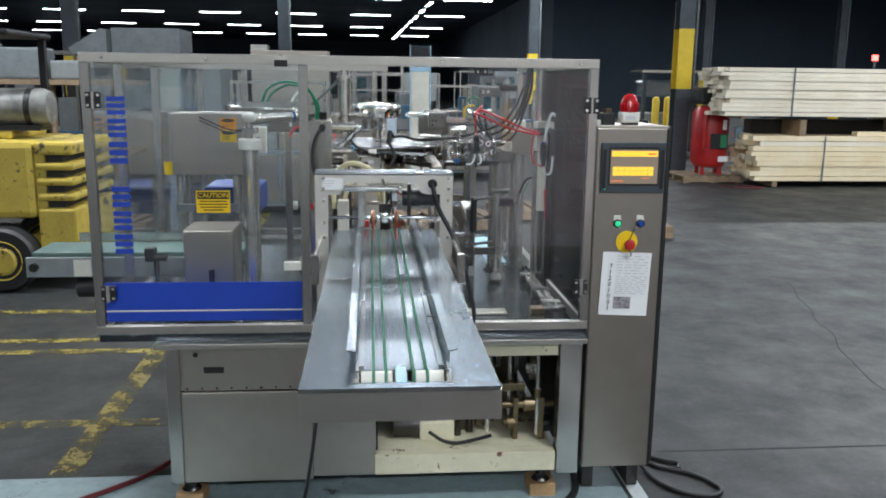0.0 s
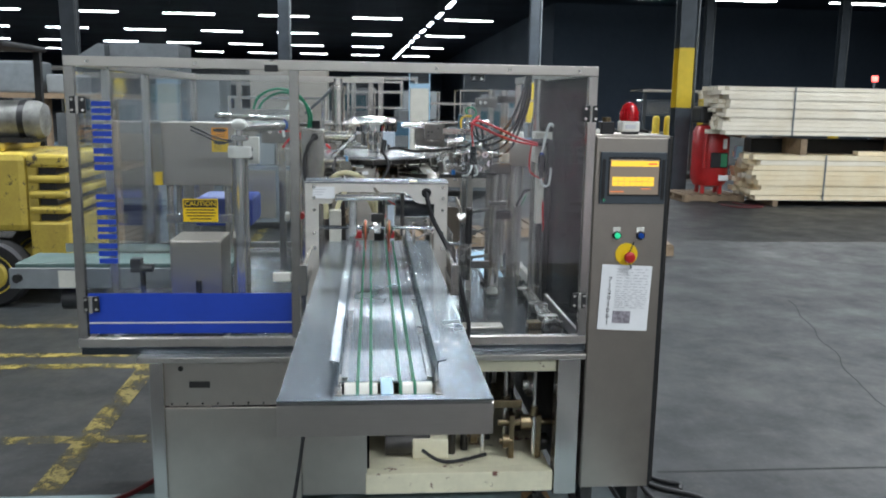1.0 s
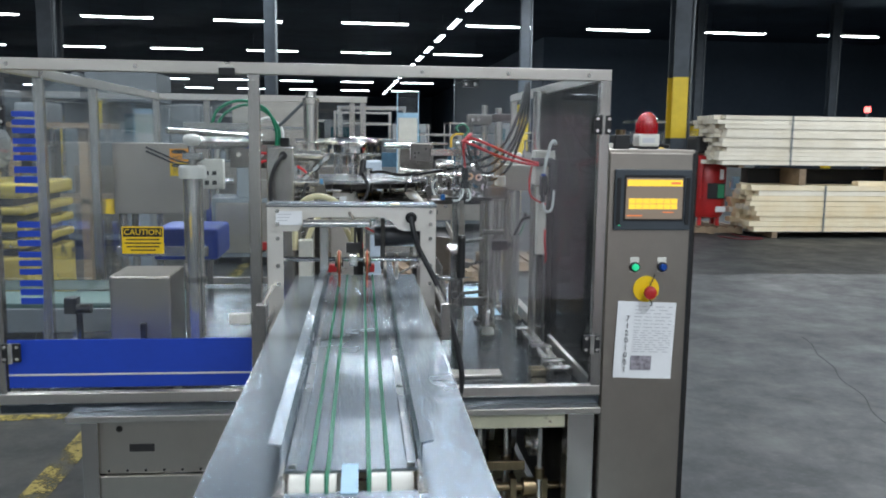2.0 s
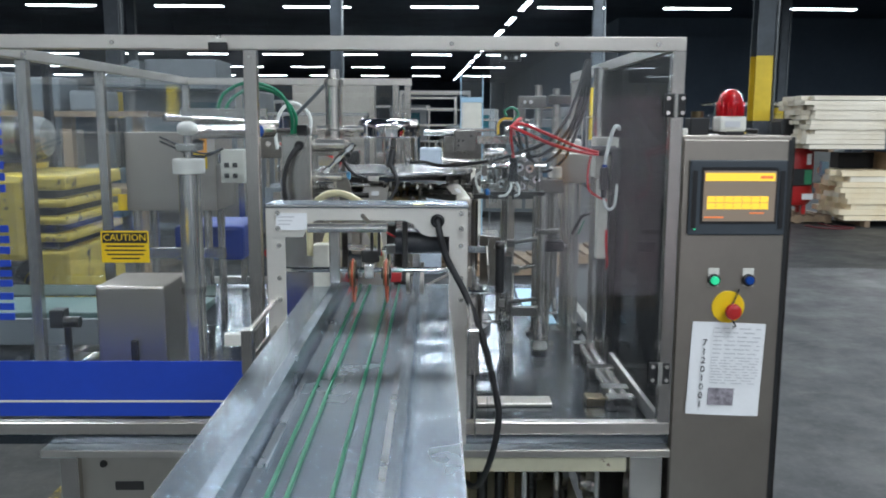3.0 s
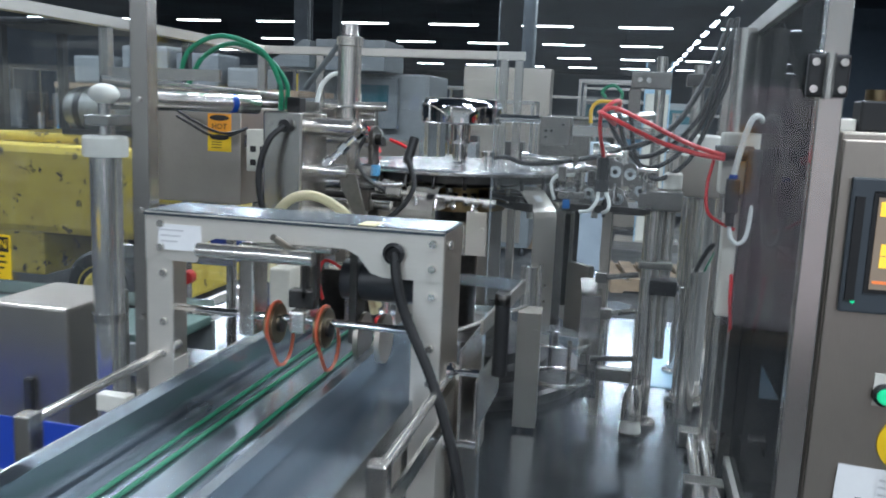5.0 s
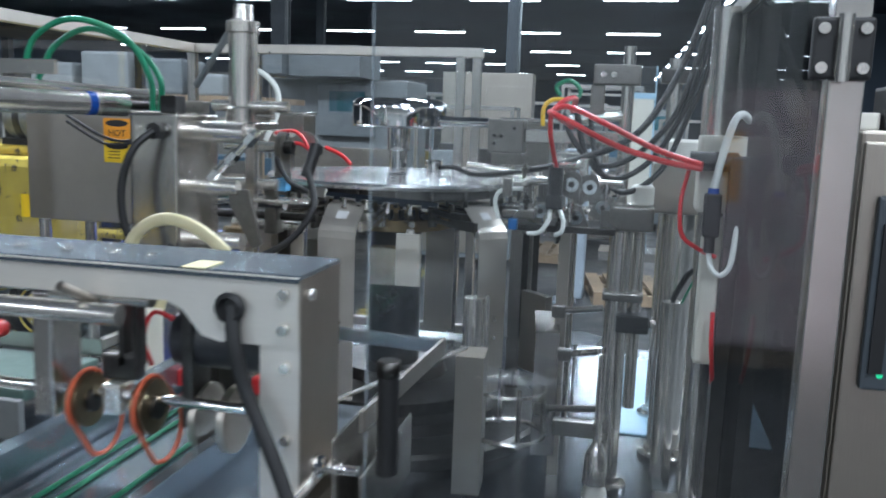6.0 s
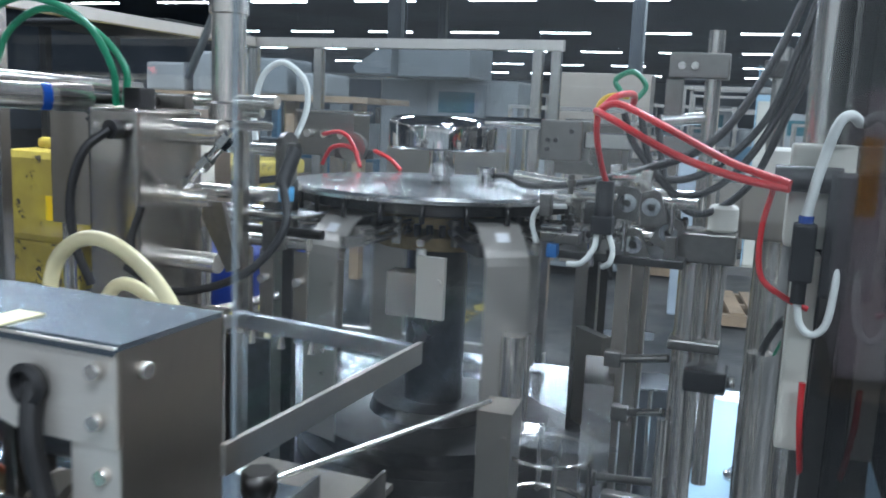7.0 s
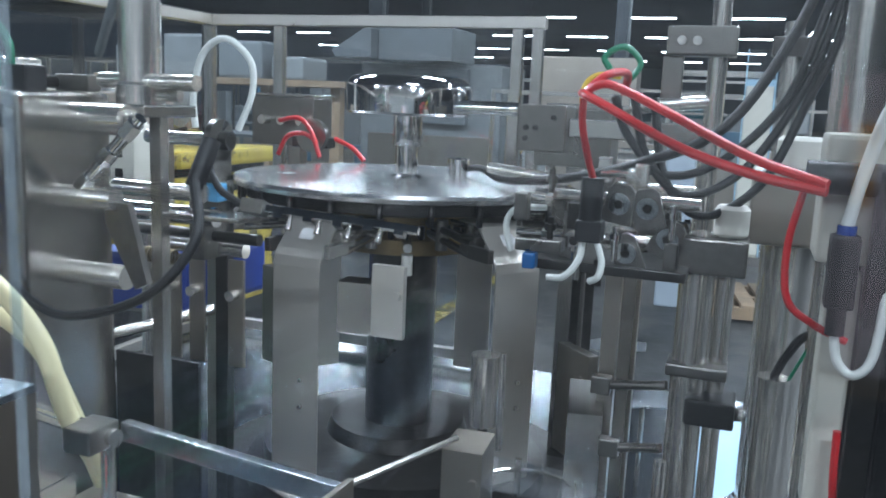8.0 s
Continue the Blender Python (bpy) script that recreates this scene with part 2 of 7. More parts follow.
def concrete():
    m, nt, b = mat_new("worn_sealed_concrete")
    v = coords(nt)
    big, mid, fine = noise_tex(nt, v, 0.35, 6, 0.6), noise_tex(nt, v, 1.7, 8, 0.7), noise_tex(nt, v, 30, 4, 0.6)
    patch, scuff = noise_tex(nt, v, 4.5, 9, 0.72), noise_tex(nt, coords(nt, (1, 3.0, 1)), 1.1, 10, 0.78)
    c = mix_col(nt, ramp(nt, big, [(0.38, (0, 0, 0)), (0.62, (1, 1, 1))]), (0.036, 0.036, 0.034), (0.014, 0.017, 0.019))
    c = mix_col(nt, ramp(nt, mid, [(0.40, (0, 0, 0)), (0.60, (0.9, 0.9, 0.9))]), c, (0.012, 0.014, 0.015))
    c = mix_col(nt, ramp(nt, patch, [(0.52, (0, 0, 0)), (0.72, (0.75, 0.75, 0.75))]), c, (0.050, 0.047, 0.041))
    c = mix_col(nt, ramp(nt, scuff, [(0.60, (0, 0, 0)), (0.72, (0.55, 0.55, 0.55))]), c, (0.10, 0.105, 0.105))
    c = mix_col(nt, ramp(nt, fine, [(0.55, (0, 0, 0)), (0.8, (0.26, 0.26, 0.26))]), c, (0.12, 0.12, 0.115))
    nt.links.new(c, b.inputs["Base Color"])
    nt.links.new(ramp(nt, mid, [(0.3, (0.42,) * 3), (0.7, (0.68,) * 3)]), b.inputs["Roughness"])
    b.inputs["Specular IOR Level"].default_value = 0.38
    bump(nt, b, mid, 0.05, 0.004)
    return m


CONCRETE = concrete()


def worn_line(name, col, gone):
    """Floor paint, worn through to nothing in patches."""
    m, nt, b = mat_new(name)
    v = coords(nt)
    n1 = noise_tex(nt, v, 5.0, 9, 0.8)
    tone = noise_tex(nt, v, 14.0, 4, 0.7)
    nt.links.new(mix_col(nt, tone, col, tuple(x * 0.45 for x in col)), b.inputs["Base Color"])
    nt.links.new(ramp(nt, n1, [(gone - 0.05, (0, 0, 0)), (gone + 0.05, (1, 1, 1))]), b.inputs["Alpha"])
    b.inputs["Roughness"].default_value = 0.5
    return m


LINE_YELLOW = worn_line("worn_yellow_floor_paint", (0.36, 0.275, 0.06), 0.50)
LINE_PALE = worn_line("worn_pale_floor_paint", (0.33, 0.43, 0.45), 0.36)


# ---- mesh helpers ----
def box(bm, x0, x1, y0, y1, z0, z1, bev=0.0, m=None):
    r = bmesh.ops.create_cube(bm, size=1.0)
    t = Matrix.Translation(((x0 + x1) / 2, (y0 + y1) / 2, (z0 + z1) / 2)) @ Matrix.Diagonal((abs(x1 - x0), abs(y1 - y0), abs(z1 - z0), 1))
    bmesh.ops.transform(bm, matrix=(m @ t) if m else t, verts=r["verts"])
    if bev:
        es = list({e for v in r["verts"] for e in v.link_edges})
        bmesh.ops.bevel(bm, geom=es, offset=bev, segments=2, profile=0.6, affect="EDGES")
    return bm


def cyl(bm, a, b, r, r2=None, n=24, cap=True):
    a, b = Vector(a), Vector(b)
    d = b - a
    res = bmesh.ops.create_cone(bm, cap_ends=cap, segments=n, radius1=r, radius2=r if r2 is None else r2, depth=d.length)
    q = d.to_track_quat("Z", "Y").to_matrix().to_4x4()
    bmesh.ops.transform(bm, matrix=Matrix.Translation((a + b) / 2) @ q, verts=res["verts"])
    for f in {f for v in res["verts"] for f in v.link_faces}:
        f.smooth = len(f.verts) == 4
    return bm


def ring(bm, c, axis, R, r, n=32, k=10):
    """A torus of radius R, r round the axis through c."""
    q = Vector(axis).to_track_quat("Z", "Y").to_matrix().to_4x4()
    vs = [[bm.verts.new(Vector(c) + (q @ Vector(((R + r * math.cos(b)) * math.cos(a), (R + r * math.cos(b)) * math.sin(a), r * math.sin(b)))))
           for b in (2 * math.pi * j / k for j in range(k))] for a in (2 * math.pi * i / n for i in range(n))]
    for i in range(n):
        for j in range(k):
            bm.faces.new((vs[i][j], vs[(i + 1) % n][j], vs[(i + 1) % n][(j + 1) % k], vs[i][(j + 1) % k])).smooth = True
    return bm


def spline(pts, per=8):
    pts = [Vector(p) for p in pts]
    ext = [2 * pts[0] - pts[1], *pts, 2 * pts[-1] - pts[-2]]
    out = []
    for i in range(1, len(ext) - 2):
        p0, p1, p2, p3 = ext[i - 1:i + 3]
        for s in range(per):
            t = s / per
            out.append(0.5 * (2 * p1 + (p2 - p0) * t + (2 * p0 - 5 * p1 + 4 * p2 - p3) * t * t + (3 * p1 - p0 - 3 * p2 + p3) * t ** 3))
    return out + [pts[-1]]


def hose(bm, pts, r, n=10, per=8):
    """A round hose swept through the points."""
    line = spline(pts, per)
    up, rows = Vector((0.13, 0.21, 0.97)), []
    for i, p in enumerate(line):
        d = (line[min(i + 1, len(line) - 1)] - line[max(i - 1, 0)]).normalized()
        s = d.cross(up).normalized()
        up = s.cross(d).normalized()
        rows.append([bm.verts.new(p + r * (math.cos(a) * s + math.sin(a) * up)) for a in (2 * math.pi * j / n for j in range(n))])
    for u, w in zip(rows, rows[1:]):
        for j in range(n):
            bm.faces.new((u[j], u[(j + 1) % n], w[(j + 1) % n], w[j])).smooth = True
    bm.faces.new(rows[0][::-1]), bm.faces.new(rows[-1])
    return bm


def lathe(bm, profile, m=None, n=40):
    """A turned shape: (radius, height) pairs round z."""
    m = m or Matrix()
    rows = []
    for r, z in profile:
        rows.append([bm.verts.new(m @ Vector((r * math.cos(a), r * math.sin(a), z))) for a in (2 * math.pi * j / n for j in range(n))])
    for u, w in zip(rows, rows[1:]):
        for j in range(n):
            bm.faces.new((u[j], u[(j + 1) % n], w[(j + 1) % n], w[j])).smooth = True
    bm.faces.new(rows[0][::-1]), bm.faces.new(rows[-1])
    return bm


def prism(bm, poly, m, a, b):
    """A flat outline (u, v) pushed from w = a to w = b, laid into place by m."""
    lo, hi = [bm.verts.new(m @ Vector((u, v, a))) for u, v in poly], [bm.verts.new(m @ Vector((u, v, b))) for u, v in poly]
    k = len(poly)
    bm.faces.new(lo[::-1]), bm.faces.new(hi)
    for i in range(k):
        bm.faces.new((lo[i], lo[(i + 1) % k], hi[(i + 1) % k], hi[i]))
    return bm


FRONT = Matrix(((1, 0, 0, 0), (0, 0, -1, 0), (0, 1, 0, 0), (0, 0, 0, 1)))  # (u, v, w) to (x, -y, z)
SIDE = Matrix(((0, 0, 1, 0), (1, 0, 0, 0), (0, 1, 0, 0), (0, 0, 0, 1)))   # (u, v, w) to (y, z, x)


def mesh_object(name, bm, material):
    bmesh.ops.recalc_face_normals(bm, faces=bm.faces)
    for e in bm.edges:
        if len(e.link_faces) != 2 or e.calc_face_angle(0.0) > 0.55:
            e.smooth = False
    me = bpy.data.meshes.new(name)
    bm.to_mesh(me)
    bm.free()
    me.materials.append(material)
    return new(name, me)


def part(name, bm, material, parent, label="", sharp=True):
    ob = mesh_object(name, bm, material)
    ob.parent = parent
    if label:
        ob["label"] = label
    return ob


def pieces(name, bm, material, parent, label=""):
    """Loose pieces of one bmesh (screws, studs), each as a part of its own."""
    left, out = set(bm.verts), []
    while left:
        seed = left.pop()
        isle, todo = {seed}, [seed]
        while todo:
            for e in todo.pop().link_edges:
                for v in e.verts:
                    if v not in isle:
                        isle.add(v)
                        todo.append(v)
        left -= isle
        one, at = bmesh.new(), {}
        for v in isle:
            at[v] = one.verts.new(v.co)
        for f in {f for v in isle for f in v.link_faces}:
            one.faces.new([at[v] for v in f.verts]).smooth = f.smooth
        out.append(part(name, one, material, parent, label))
    bm.free()
    return out


def thing(name, label, category, at=(0, 0, 0), rz=0, group="", kind=""):
    ob = new(name)
    ob.empty_display_size = 0.1
    ob.matrix_world = pose(*at, 0, 0, rz)
    return tagged(ob, label, category, group, kind)


def structure(name, bm, material, label, category):
    return tagged(mesh_object(name, bm, material), label, category, "", "structure")


def B():
    return bmesh.new()


def letters(text, size, material, parent, m, name="lettering", depth=0.0006):
    """Raised print in the built-in font, as a mesh, laid on a face by m (x along, y up, z out)."""
    cu = bpy.data.curves.new(name, "FONT")
    cu.body, cu.size, cu.extrude, cu.align_x, cu.align_y, cu.resolution_u = text, size, depth, "CENTER", "CENTER", 2
    tmp = bpy.data.objects.new(name, cu)
    me = bpy.data.meshes.new_from_object(tmp)
    bpy.data.objects.remove(tmp)
    me.materials.clear()
    me.materials.append(material)
    ob = new(name, me)
    ob.parent = parent
    ob.matrix_basis = m
    return ob


def on_front(x, y, z):
    """A pose for print on a face that looks to -y."""
    return pose(x, y, z, 90, 0, 0)


def screw(bm, p, axis, r=0.006, h=0.005):
    p, a = Vector(p), Vector(axis)
    cyl(bm, p, p + a * h, r, r * 0.85, n=10)


# ---- the hall ----
bm = B()
box(bm, -45, 45, -35, 112, -0.2, 0)
structure("floor", bm, CONCRETE, "stained grey sealed concrete warehouse floor", "floor")
for nm, args in {"wall_back": (-45, 9.0, 108, 108.3, 0, 6.6), "wall_right": (9.0, 45, 42, 42.3, 0, 6.6), "wall_inner": (9.0, 9.3, 42.3, 108, 0, 6.6),
                 "wall_left": (-36, -35.7, -12, 108, 0, 6.6), "wall_side": (44, 44.3, -12.3, 42, 0, 6.6)}.items():
    structure(nm, box(B(), *args), WALL, "dark painted warehouse wall", "wall")
# unseen closing wall, kept pale as a reflector for the machine's front
structure("fill_wall_front", box(B(), -36, 44, -12.3, -12, 0, 6.6), FILL_WALL, "unseen pale wall added to reflect light onto the front faces", "wall")
structure("ceiling", box(B(), -36, 44.3, -12.3, 108.3, 6.6, 6.8), ROOF, "dark warehouse roof deck", "ceiling")

# floor markings
bm = B()
box(bm, -1.62, -1.49, 4.05, 12.0, 0, 0.004, m=Matrix.Translation((0.17, -0.3, 0)) @ pose(0, 0, 0, 0, 0, 0))
for y0, x0, x1, w in ((6.62, -6.0, -1.35, 0.10), (5.60, -6.0, -1.0, 0.09), (5.85, -6.0, -1.0, 0.08), (4.36, -6.0, -1.0, 0.09), (8.1, -6, -1.6, 0.1)):
    box(bm, x0, x1, y0 - w / 2, y0 + w / 2, 0, 0.0035)
structure("floor_marking", bm, LINE_YELLOW, "worn yellow painted lines on the floor", "floor marking")
bm = B()
box(bm, -6.0, 1.18, 2.6, 3.72, 0, 0.0025)
structure("floor_paint", bm, LINE_PALE, "worn pale blue-green paint on the floor", "floor marking")
bm = B()
box(bm, 1.2, 1.27, 1.0, 3.75, 0, 0.003)
structure("floor_line", bm, worn_line("white_floor_tape", (0.6, 0.65, 0.66), 0.3), "worn white line on the floor", "floor marking")
JOINT = surface("dirty_floor_joint", (0.012, 0.013, 0.014), rough=0.8, vary=0.2)
bm = B()
box(bm, 1.47, 9.0, 3.84 - 0.008, 3.84 + 0.008, 0, 0.0015)
structure("floor_joint", bm, JOINT, "dark saw-cut joint in the concrete floor", "floor joint")
bm = B()
route = [(3.94, 7.39), (3.58, 6.22), (3.42, 5.64), (3.21, 5.03), (3.17, 4.6)]
for (xa, ya), (xb, yb) in zip(route, route[1:]):
    for k in range(6):
        u, w = k / 6, (k + 1) / 6
        p, q = Vector((xa + (xb - xa) * u, ya + (yb - ya) * u, 0.0)), Vector((xa + (xb - xa) * w, ya + (yb - ya) * w, 0.0))
        p.x += 0.02 * math.sin(9 * p.y)
        q.x += 0.02 * math.sin(9 * q.y)
        d = (q - p).normalized().cross(Vector((0, 0, 1))) * 0.004
        vs = [bm.verts.new(v + Vector((0, 0, h))) for h in (0.0, 0.0014) for v in (p - d, q - d, q + d, p + d)]
        for f in ((0, 1, 2, 3), (7, 6, 5, 4), (0, 4, 5, 1), (1, 5, 6, 2), (2, 6, 7, 3), (3, 7, 4, 0)):
            bm.faces.new([vs[n] for n in f])
structure("floor_crack", bm, JOINT, "thin dark crack in the concrete floor", "floor crack")


def ceiling_light():
    t = thing("ceiling_light", "lit twin-tube fluorescent fixture hanging from the roof", "ceiling light", group="hall lights")
    bm = B()
    prism(bm, [(-0.11, 0.0), (0.11, 0.0), (0.05, 0.07), (-0.05, 0.07)], pose(0, 0, 0, 90, 0, 90), -1.24, 1.24)
    part("housing", bm, COLUMN_GREY, t)
    for s in (-0.06, 0.06):
        part("tube", cyl(B(), (-1.2, s, -0.02), (1.2, s, -0.02), 0.022, n=10), TUBE_GLOW, t, "lit white tube")
    for s in (-0.9, 0.9):
        part("hanger", cyl(B(), (s, 0, 0.07), (s, 0, 0.85), 0.006, n=6), COLUMN_GREY, t)
    return t


fixture = ceiling_light()
SLANT = -0.024  # the hall's bays run slightly askew of the machine
fixture.matrix_world = pose(-3.93, 32.2, 5.75, 0, 0, 1.4)
spots = [(-3.93 + 4.56 * k + SLANT * (y - 32.2), y, 1.4) for y in (32.2, 43.2, 53.9, 66.0, 78.0) for k in range(-6, 3)]
spots += [(-3.93 + 4.56 * k, 32.3, 1.4) for k in (3, 4, 5)] + [(3.62 + SLANT * (y - 26.7), y, 91.4) for y in np.arange(27.2, 84, 4.62)]
# unseen fixtures, put where the added lamps hang
spots += [(x, y, 0) for y in LAMP_ROWS for x in (-9.2, -4.1, 1.0, 6.1, 11.2)] + [(16.3, 21.3, 0), (21.4, 21.3, 0), (9.4, 12.4, 0), (12.8, 12.4, 0), (2.6, 0.6, 0)]
for x, y, a in spots:
    if (x, y) != (-3.93, 32.2):
        copy_thing(fixture, pose(x, float(y), 5.77, 0, 0, a))


def steel_column(x, y, size, label, yellow_to, yellow_from=0.0):
    c = thing("steel_column", label, "column", (x, y, 0))
    h = size / 2
    for nm, z0, z1, mt in (("foot", 0, yellow_from, COLUMN_GREY), ("painted_base", yellow_from, yellow_to, COLUMN_YELLOW), ("shaft", yellow_to, 6.6, COLUMN_GREY)):
        if z1 - z0 < 0.1:
            continue
        bm = B()
        box(bm, -h, h, -h, -h + 0.02, z0, z1), box(bm, -h, h, h - 0.02, h, z0, z1), box(bm, -0.012, 0.012, -h + 0.02, h - 0.02, z0, z1)
        part(nm, bm, mt, c)
    part("conduit", cyl(B(), (h + 0.04, -h, 0.5), (h + 0.04, -h, 6.4), 0.025, n=10), MACH_GREY, c)
    return c


steel_column(6.13, 16.4, 0.30, "dark steel building column with a yellow painted band", 2.86, 1.72)
steel_column(4.6, 24.0, 0.26, "dark steel building column with yellow lower part", 2.6)
for x, y in ((-5.6, 17.0), (-2.1, 22.0), (-9.8, 30.0), (12.0, 30.0), (17.0, 30.0)):
    steel_column(x, y, 0.26, "dark grey steel building column", 2.2)


# ---- the packing machine: base, table and enclosure ----
YF = 3.45
K = Matrix.Translation((0, 0, 1.84)) @ Matrix.Diagonal((0.9855, 0.9855, 0.9855, 1)) @ Matrix.Translation((0, 0, -1.84))


def drawn_in(ob):
    """The front units stand a little nearer, and are a little smaller, than drawn here."""
    ob.matrix_world = K @ ob.matrix_world


base = thing("machine_base", "stainless steel machine base cabinet on adjustable feet", "machine base", (0, 0, 0))
bm = B()
box(bm, -0.86, 0.975, 3.42, 5.80, 0.7055, 0.728, 0.003)
part("table_rim", bm, STEEL_X, base)
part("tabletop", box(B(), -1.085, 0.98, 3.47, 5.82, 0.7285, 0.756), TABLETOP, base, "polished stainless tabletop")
for x0, x1 in ((-0.82, -0.765), (0.865, 0.962)):
    part("corner_post", box(B(), x0, x1, 3.45, 3.53, 0.09, 0.705, 0.003), STEEL, base)
bm = B()
box(bm, -0.765, -0.2, 3.475, 3.49, 0.505, 0.705)
part("upper_panel", bm, STEEL_WARM, base)
# slot drawn as a black slab that stands for its inner shade
part("panel_slot", box(B(), -0.668, -0.584, 3.4725, 3.476, 0.583, 0.61), INK_RECESS, base)
part("cover_plate", box(B(), -0.765, -0.215, 3.46, 3.475, 0.09, 0.50, 0.003), STEEL_WARM, base)
part("side_cover", box(B(), -0.213, 0.06, 3.47, 3.485, 0.10, 0.50, 0.003), STEEL_WARM, base)
bm = B()
for i in range(9):
    screw(bm, (-0.74 + i * 0.062, 3.475, 0.515), (0, -1, 0), 0.005, 0.004)
screw(bm, (-0.70, 3.475, 0.665), (0, -1, 0), 0.012, 0.006)
pieces("rivet", bm, STEEL_DARK, base)
bm = B()
box(bm, 0.055, 0.86, 3.455, 3.52, 0.105, 0.195, 0.004)
part("plinth", bm, CREAM, base, "chipped cream painted plinth")
part("floor_pan", box(B(), 0.07, 0.855, 3.52, 5.5, 0.17, 0.195), CREAM, base)
part("crossbeam", box(B(), 0.30, 0.86, 3.47, 3.53, 0.640, 0.705, 0.003), CREAM, base)
part("side_wall", box(B(), -0.82, -0.79, 3.53, 5.72, 0.1, 0.705), STEEL_DULL, base)
# right, back and inner walls take a darker steel than the left wall
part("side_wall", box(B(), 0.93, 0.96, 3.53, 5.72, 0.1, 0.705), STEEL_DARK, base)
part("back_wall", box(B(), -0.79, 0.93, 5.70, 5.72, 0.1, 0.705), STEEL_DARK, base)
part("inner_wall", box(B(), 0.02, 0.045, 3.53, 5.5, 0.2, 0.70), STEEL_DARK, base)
for x, y in ((-0.74, 3.475), (0.80, 3.475), (-0.74, 5.6), (0.80, 5.6)):
    bm = B()
    cyl(bm, (x, y, 0.0605), (x, y, 0.072), 0.042, 0.032, 20), cyl(bm, (x, y, 0.072), (x, y, 0.17), 0.014, n=14)
    cyl(bm, (x, y, 0.073), (x, y, 0.088), 0.024, n=6)
    part("levelling_foot", bm, STEEL_DARK, base)
    blk = tagged(mesh_object("wood_block", box(B(), x - 0.058, x + 0.058, y - 0.06, y + 0.07, 0, 0.0600, 0.003), WOOD_BLOCK),
                 "sawn wood block under a machine foot", "wood block", "foot blocks")

# drive gear seen in the open bay
drive = thing("drive_gear", "oily drive shafts and cams inside the machine base", "machinery", (0, 0, 0.196))
for x, y, h in ((0.70, 3.62, 0.20), (0.82, 3.62, 0.20), (0.55, 3.85, 0.30), (0.40, 3.95, 0.26)):
    part("bearing_bracket", box(B(), x - 0.012, x + 0.012, y - 0.03, y + 0.03, 0, h, 0.002), BRASS, drive)
bm = B()
cyl(bm, (0.64, 3.62, 0.16), (0.88, 3.62, 0.16), 0.016), cyl(bm, (0.74, 3.62, 0.16), (0.79, 3.62, 0.16), 0.034)
part("cam_shaft", bm, BRASS, drive)
for x, r in ((0.70, 0.09), (0.62, 0.06)):
    part("cam_disc", cyl(B(), (x, 3.75, 0.36), (x + 0.02, 3.75, 0.36), r, n=36), STEEL_DARK, drive)
for x, y in ((0.50, 3.70), (0.62, 3.82), (0.44, 3.66), (0.74, 3.9)):
    part("upright_shaft", cyl(B(), (x, y, 0), (x, y, 0.50), 0.017), STEEL_DARK, drive)
for i, (x, y, z, r) in enumerate(((0.52, 3.66, 0.10, 0.05), (0.58, 3.64, 0.22, 0.035), (0.78, 3.72, 0.30, 0.055), (0.66, 3.60, 0.08, 0.03), (0.84, 3.66, 0.05, 0.04))):
    bm = B()
    cyl(bm, (x, y, z), (x + 0.03, y, z), r, n=28), cyl(bm, (x - 0.015, y, z), (x + 0.045, y, z), r * 0.45, n=18)
    part("pulley", bm, (BRASS, STEEL_DARK, SHAFT)[i % 3], drive)
for x, y, h in ((0.57, 3.60, 0.42), (0.68, 3.66, 0.46), (0.80, 3.60, 0.40), (0.36, 3.75, 0.5)):
    part("lift_rod", cyl(B(), (x, y, 0.02), (x, y, h), 0.010, n=14), SHAFT, drive)
    part("rod_collar", cyl(B(), (x, y, h * 0.5), (x, y, h * 0.5 + 0.04), 0.02, n=14), BRASS, drive)
part("lever_arm", box(B(), 0.50, 0.74, 3.58, 3.60, 0.24, 0.275, 0.004), BRASS, drive)
part("motor", cyl(B(), (0.14, 3.66, 0.055), (0.34, 3.66, 0.055), 0.055), STEEL_DARK, drive)
part("gearbox", box(B(), 0.26, 0.42, 3.60, 3.72, 0, 0.09, 0.01), CREAM, drive)
part("cable", hose(B(), [(0.30, 3.56, 0.06), (0.36, 3.53, 0.03), (0.42, 3.54, 0.012), (0.5, 3.55, 0.02), (0.58, 3.53, 0.05)], 0.008), RUBBER, drive)

enc = thing("safety_enclosure", "stainless framed clear acrylic guard round the machine", "machine guard", (0, 0, 0.772))
ZE = 0.772
Z0, Z1 = 0.765 - ZE, 1.908 - ZE
XL, XR, YB = -1.088, 0.978, 5.775


def bar(nm, *a, mt=STEEL_X, b=0.002):
    return part(nm, box(B(), *a, b), mt, enc)


bar("top_rail", XL, XR, YF, YF + 0.035, Z1 - 0.038, Z1)
bar("bottom_rail", XL, -0.17, YF, YF + 0.035, Z0, Z0 + 0.035)
bar("bottom_rail", 0.33, XR, YF, YF + 0.035, Z0, Z0 + 0.035)
bar("post", XL, XL + 0.036, YF, YF + 0.035, Z0 + 0.035, Z1 - 0.038, mt=STEEL)
bar("post", XR - 0.036, XR, YF, YF + 0.035, Z0 + 0.035, Z1 - 0.038, mt=STEEL)
bar("post", -0.243, -0.207, YF - 0.004, YF + 0.03, Z0 + 0.035, Z1 - 0.038, mt=STEEL)
bar("top_rail", XL, XL + 0.035, YF + 0.035, YB, Z1 - 0.036, Z1)
bar("top_rail", XL + 0.035, 0.16, YB - 0.035, YB, Z1 - 0.036, Z1)
for y in (3.9, 4.55, 5.74):
    bar("post", XL, XL + 0.034, y, y + 0.034, Z0 + 0.01, Z1 - 0.036, mt=STEEL)
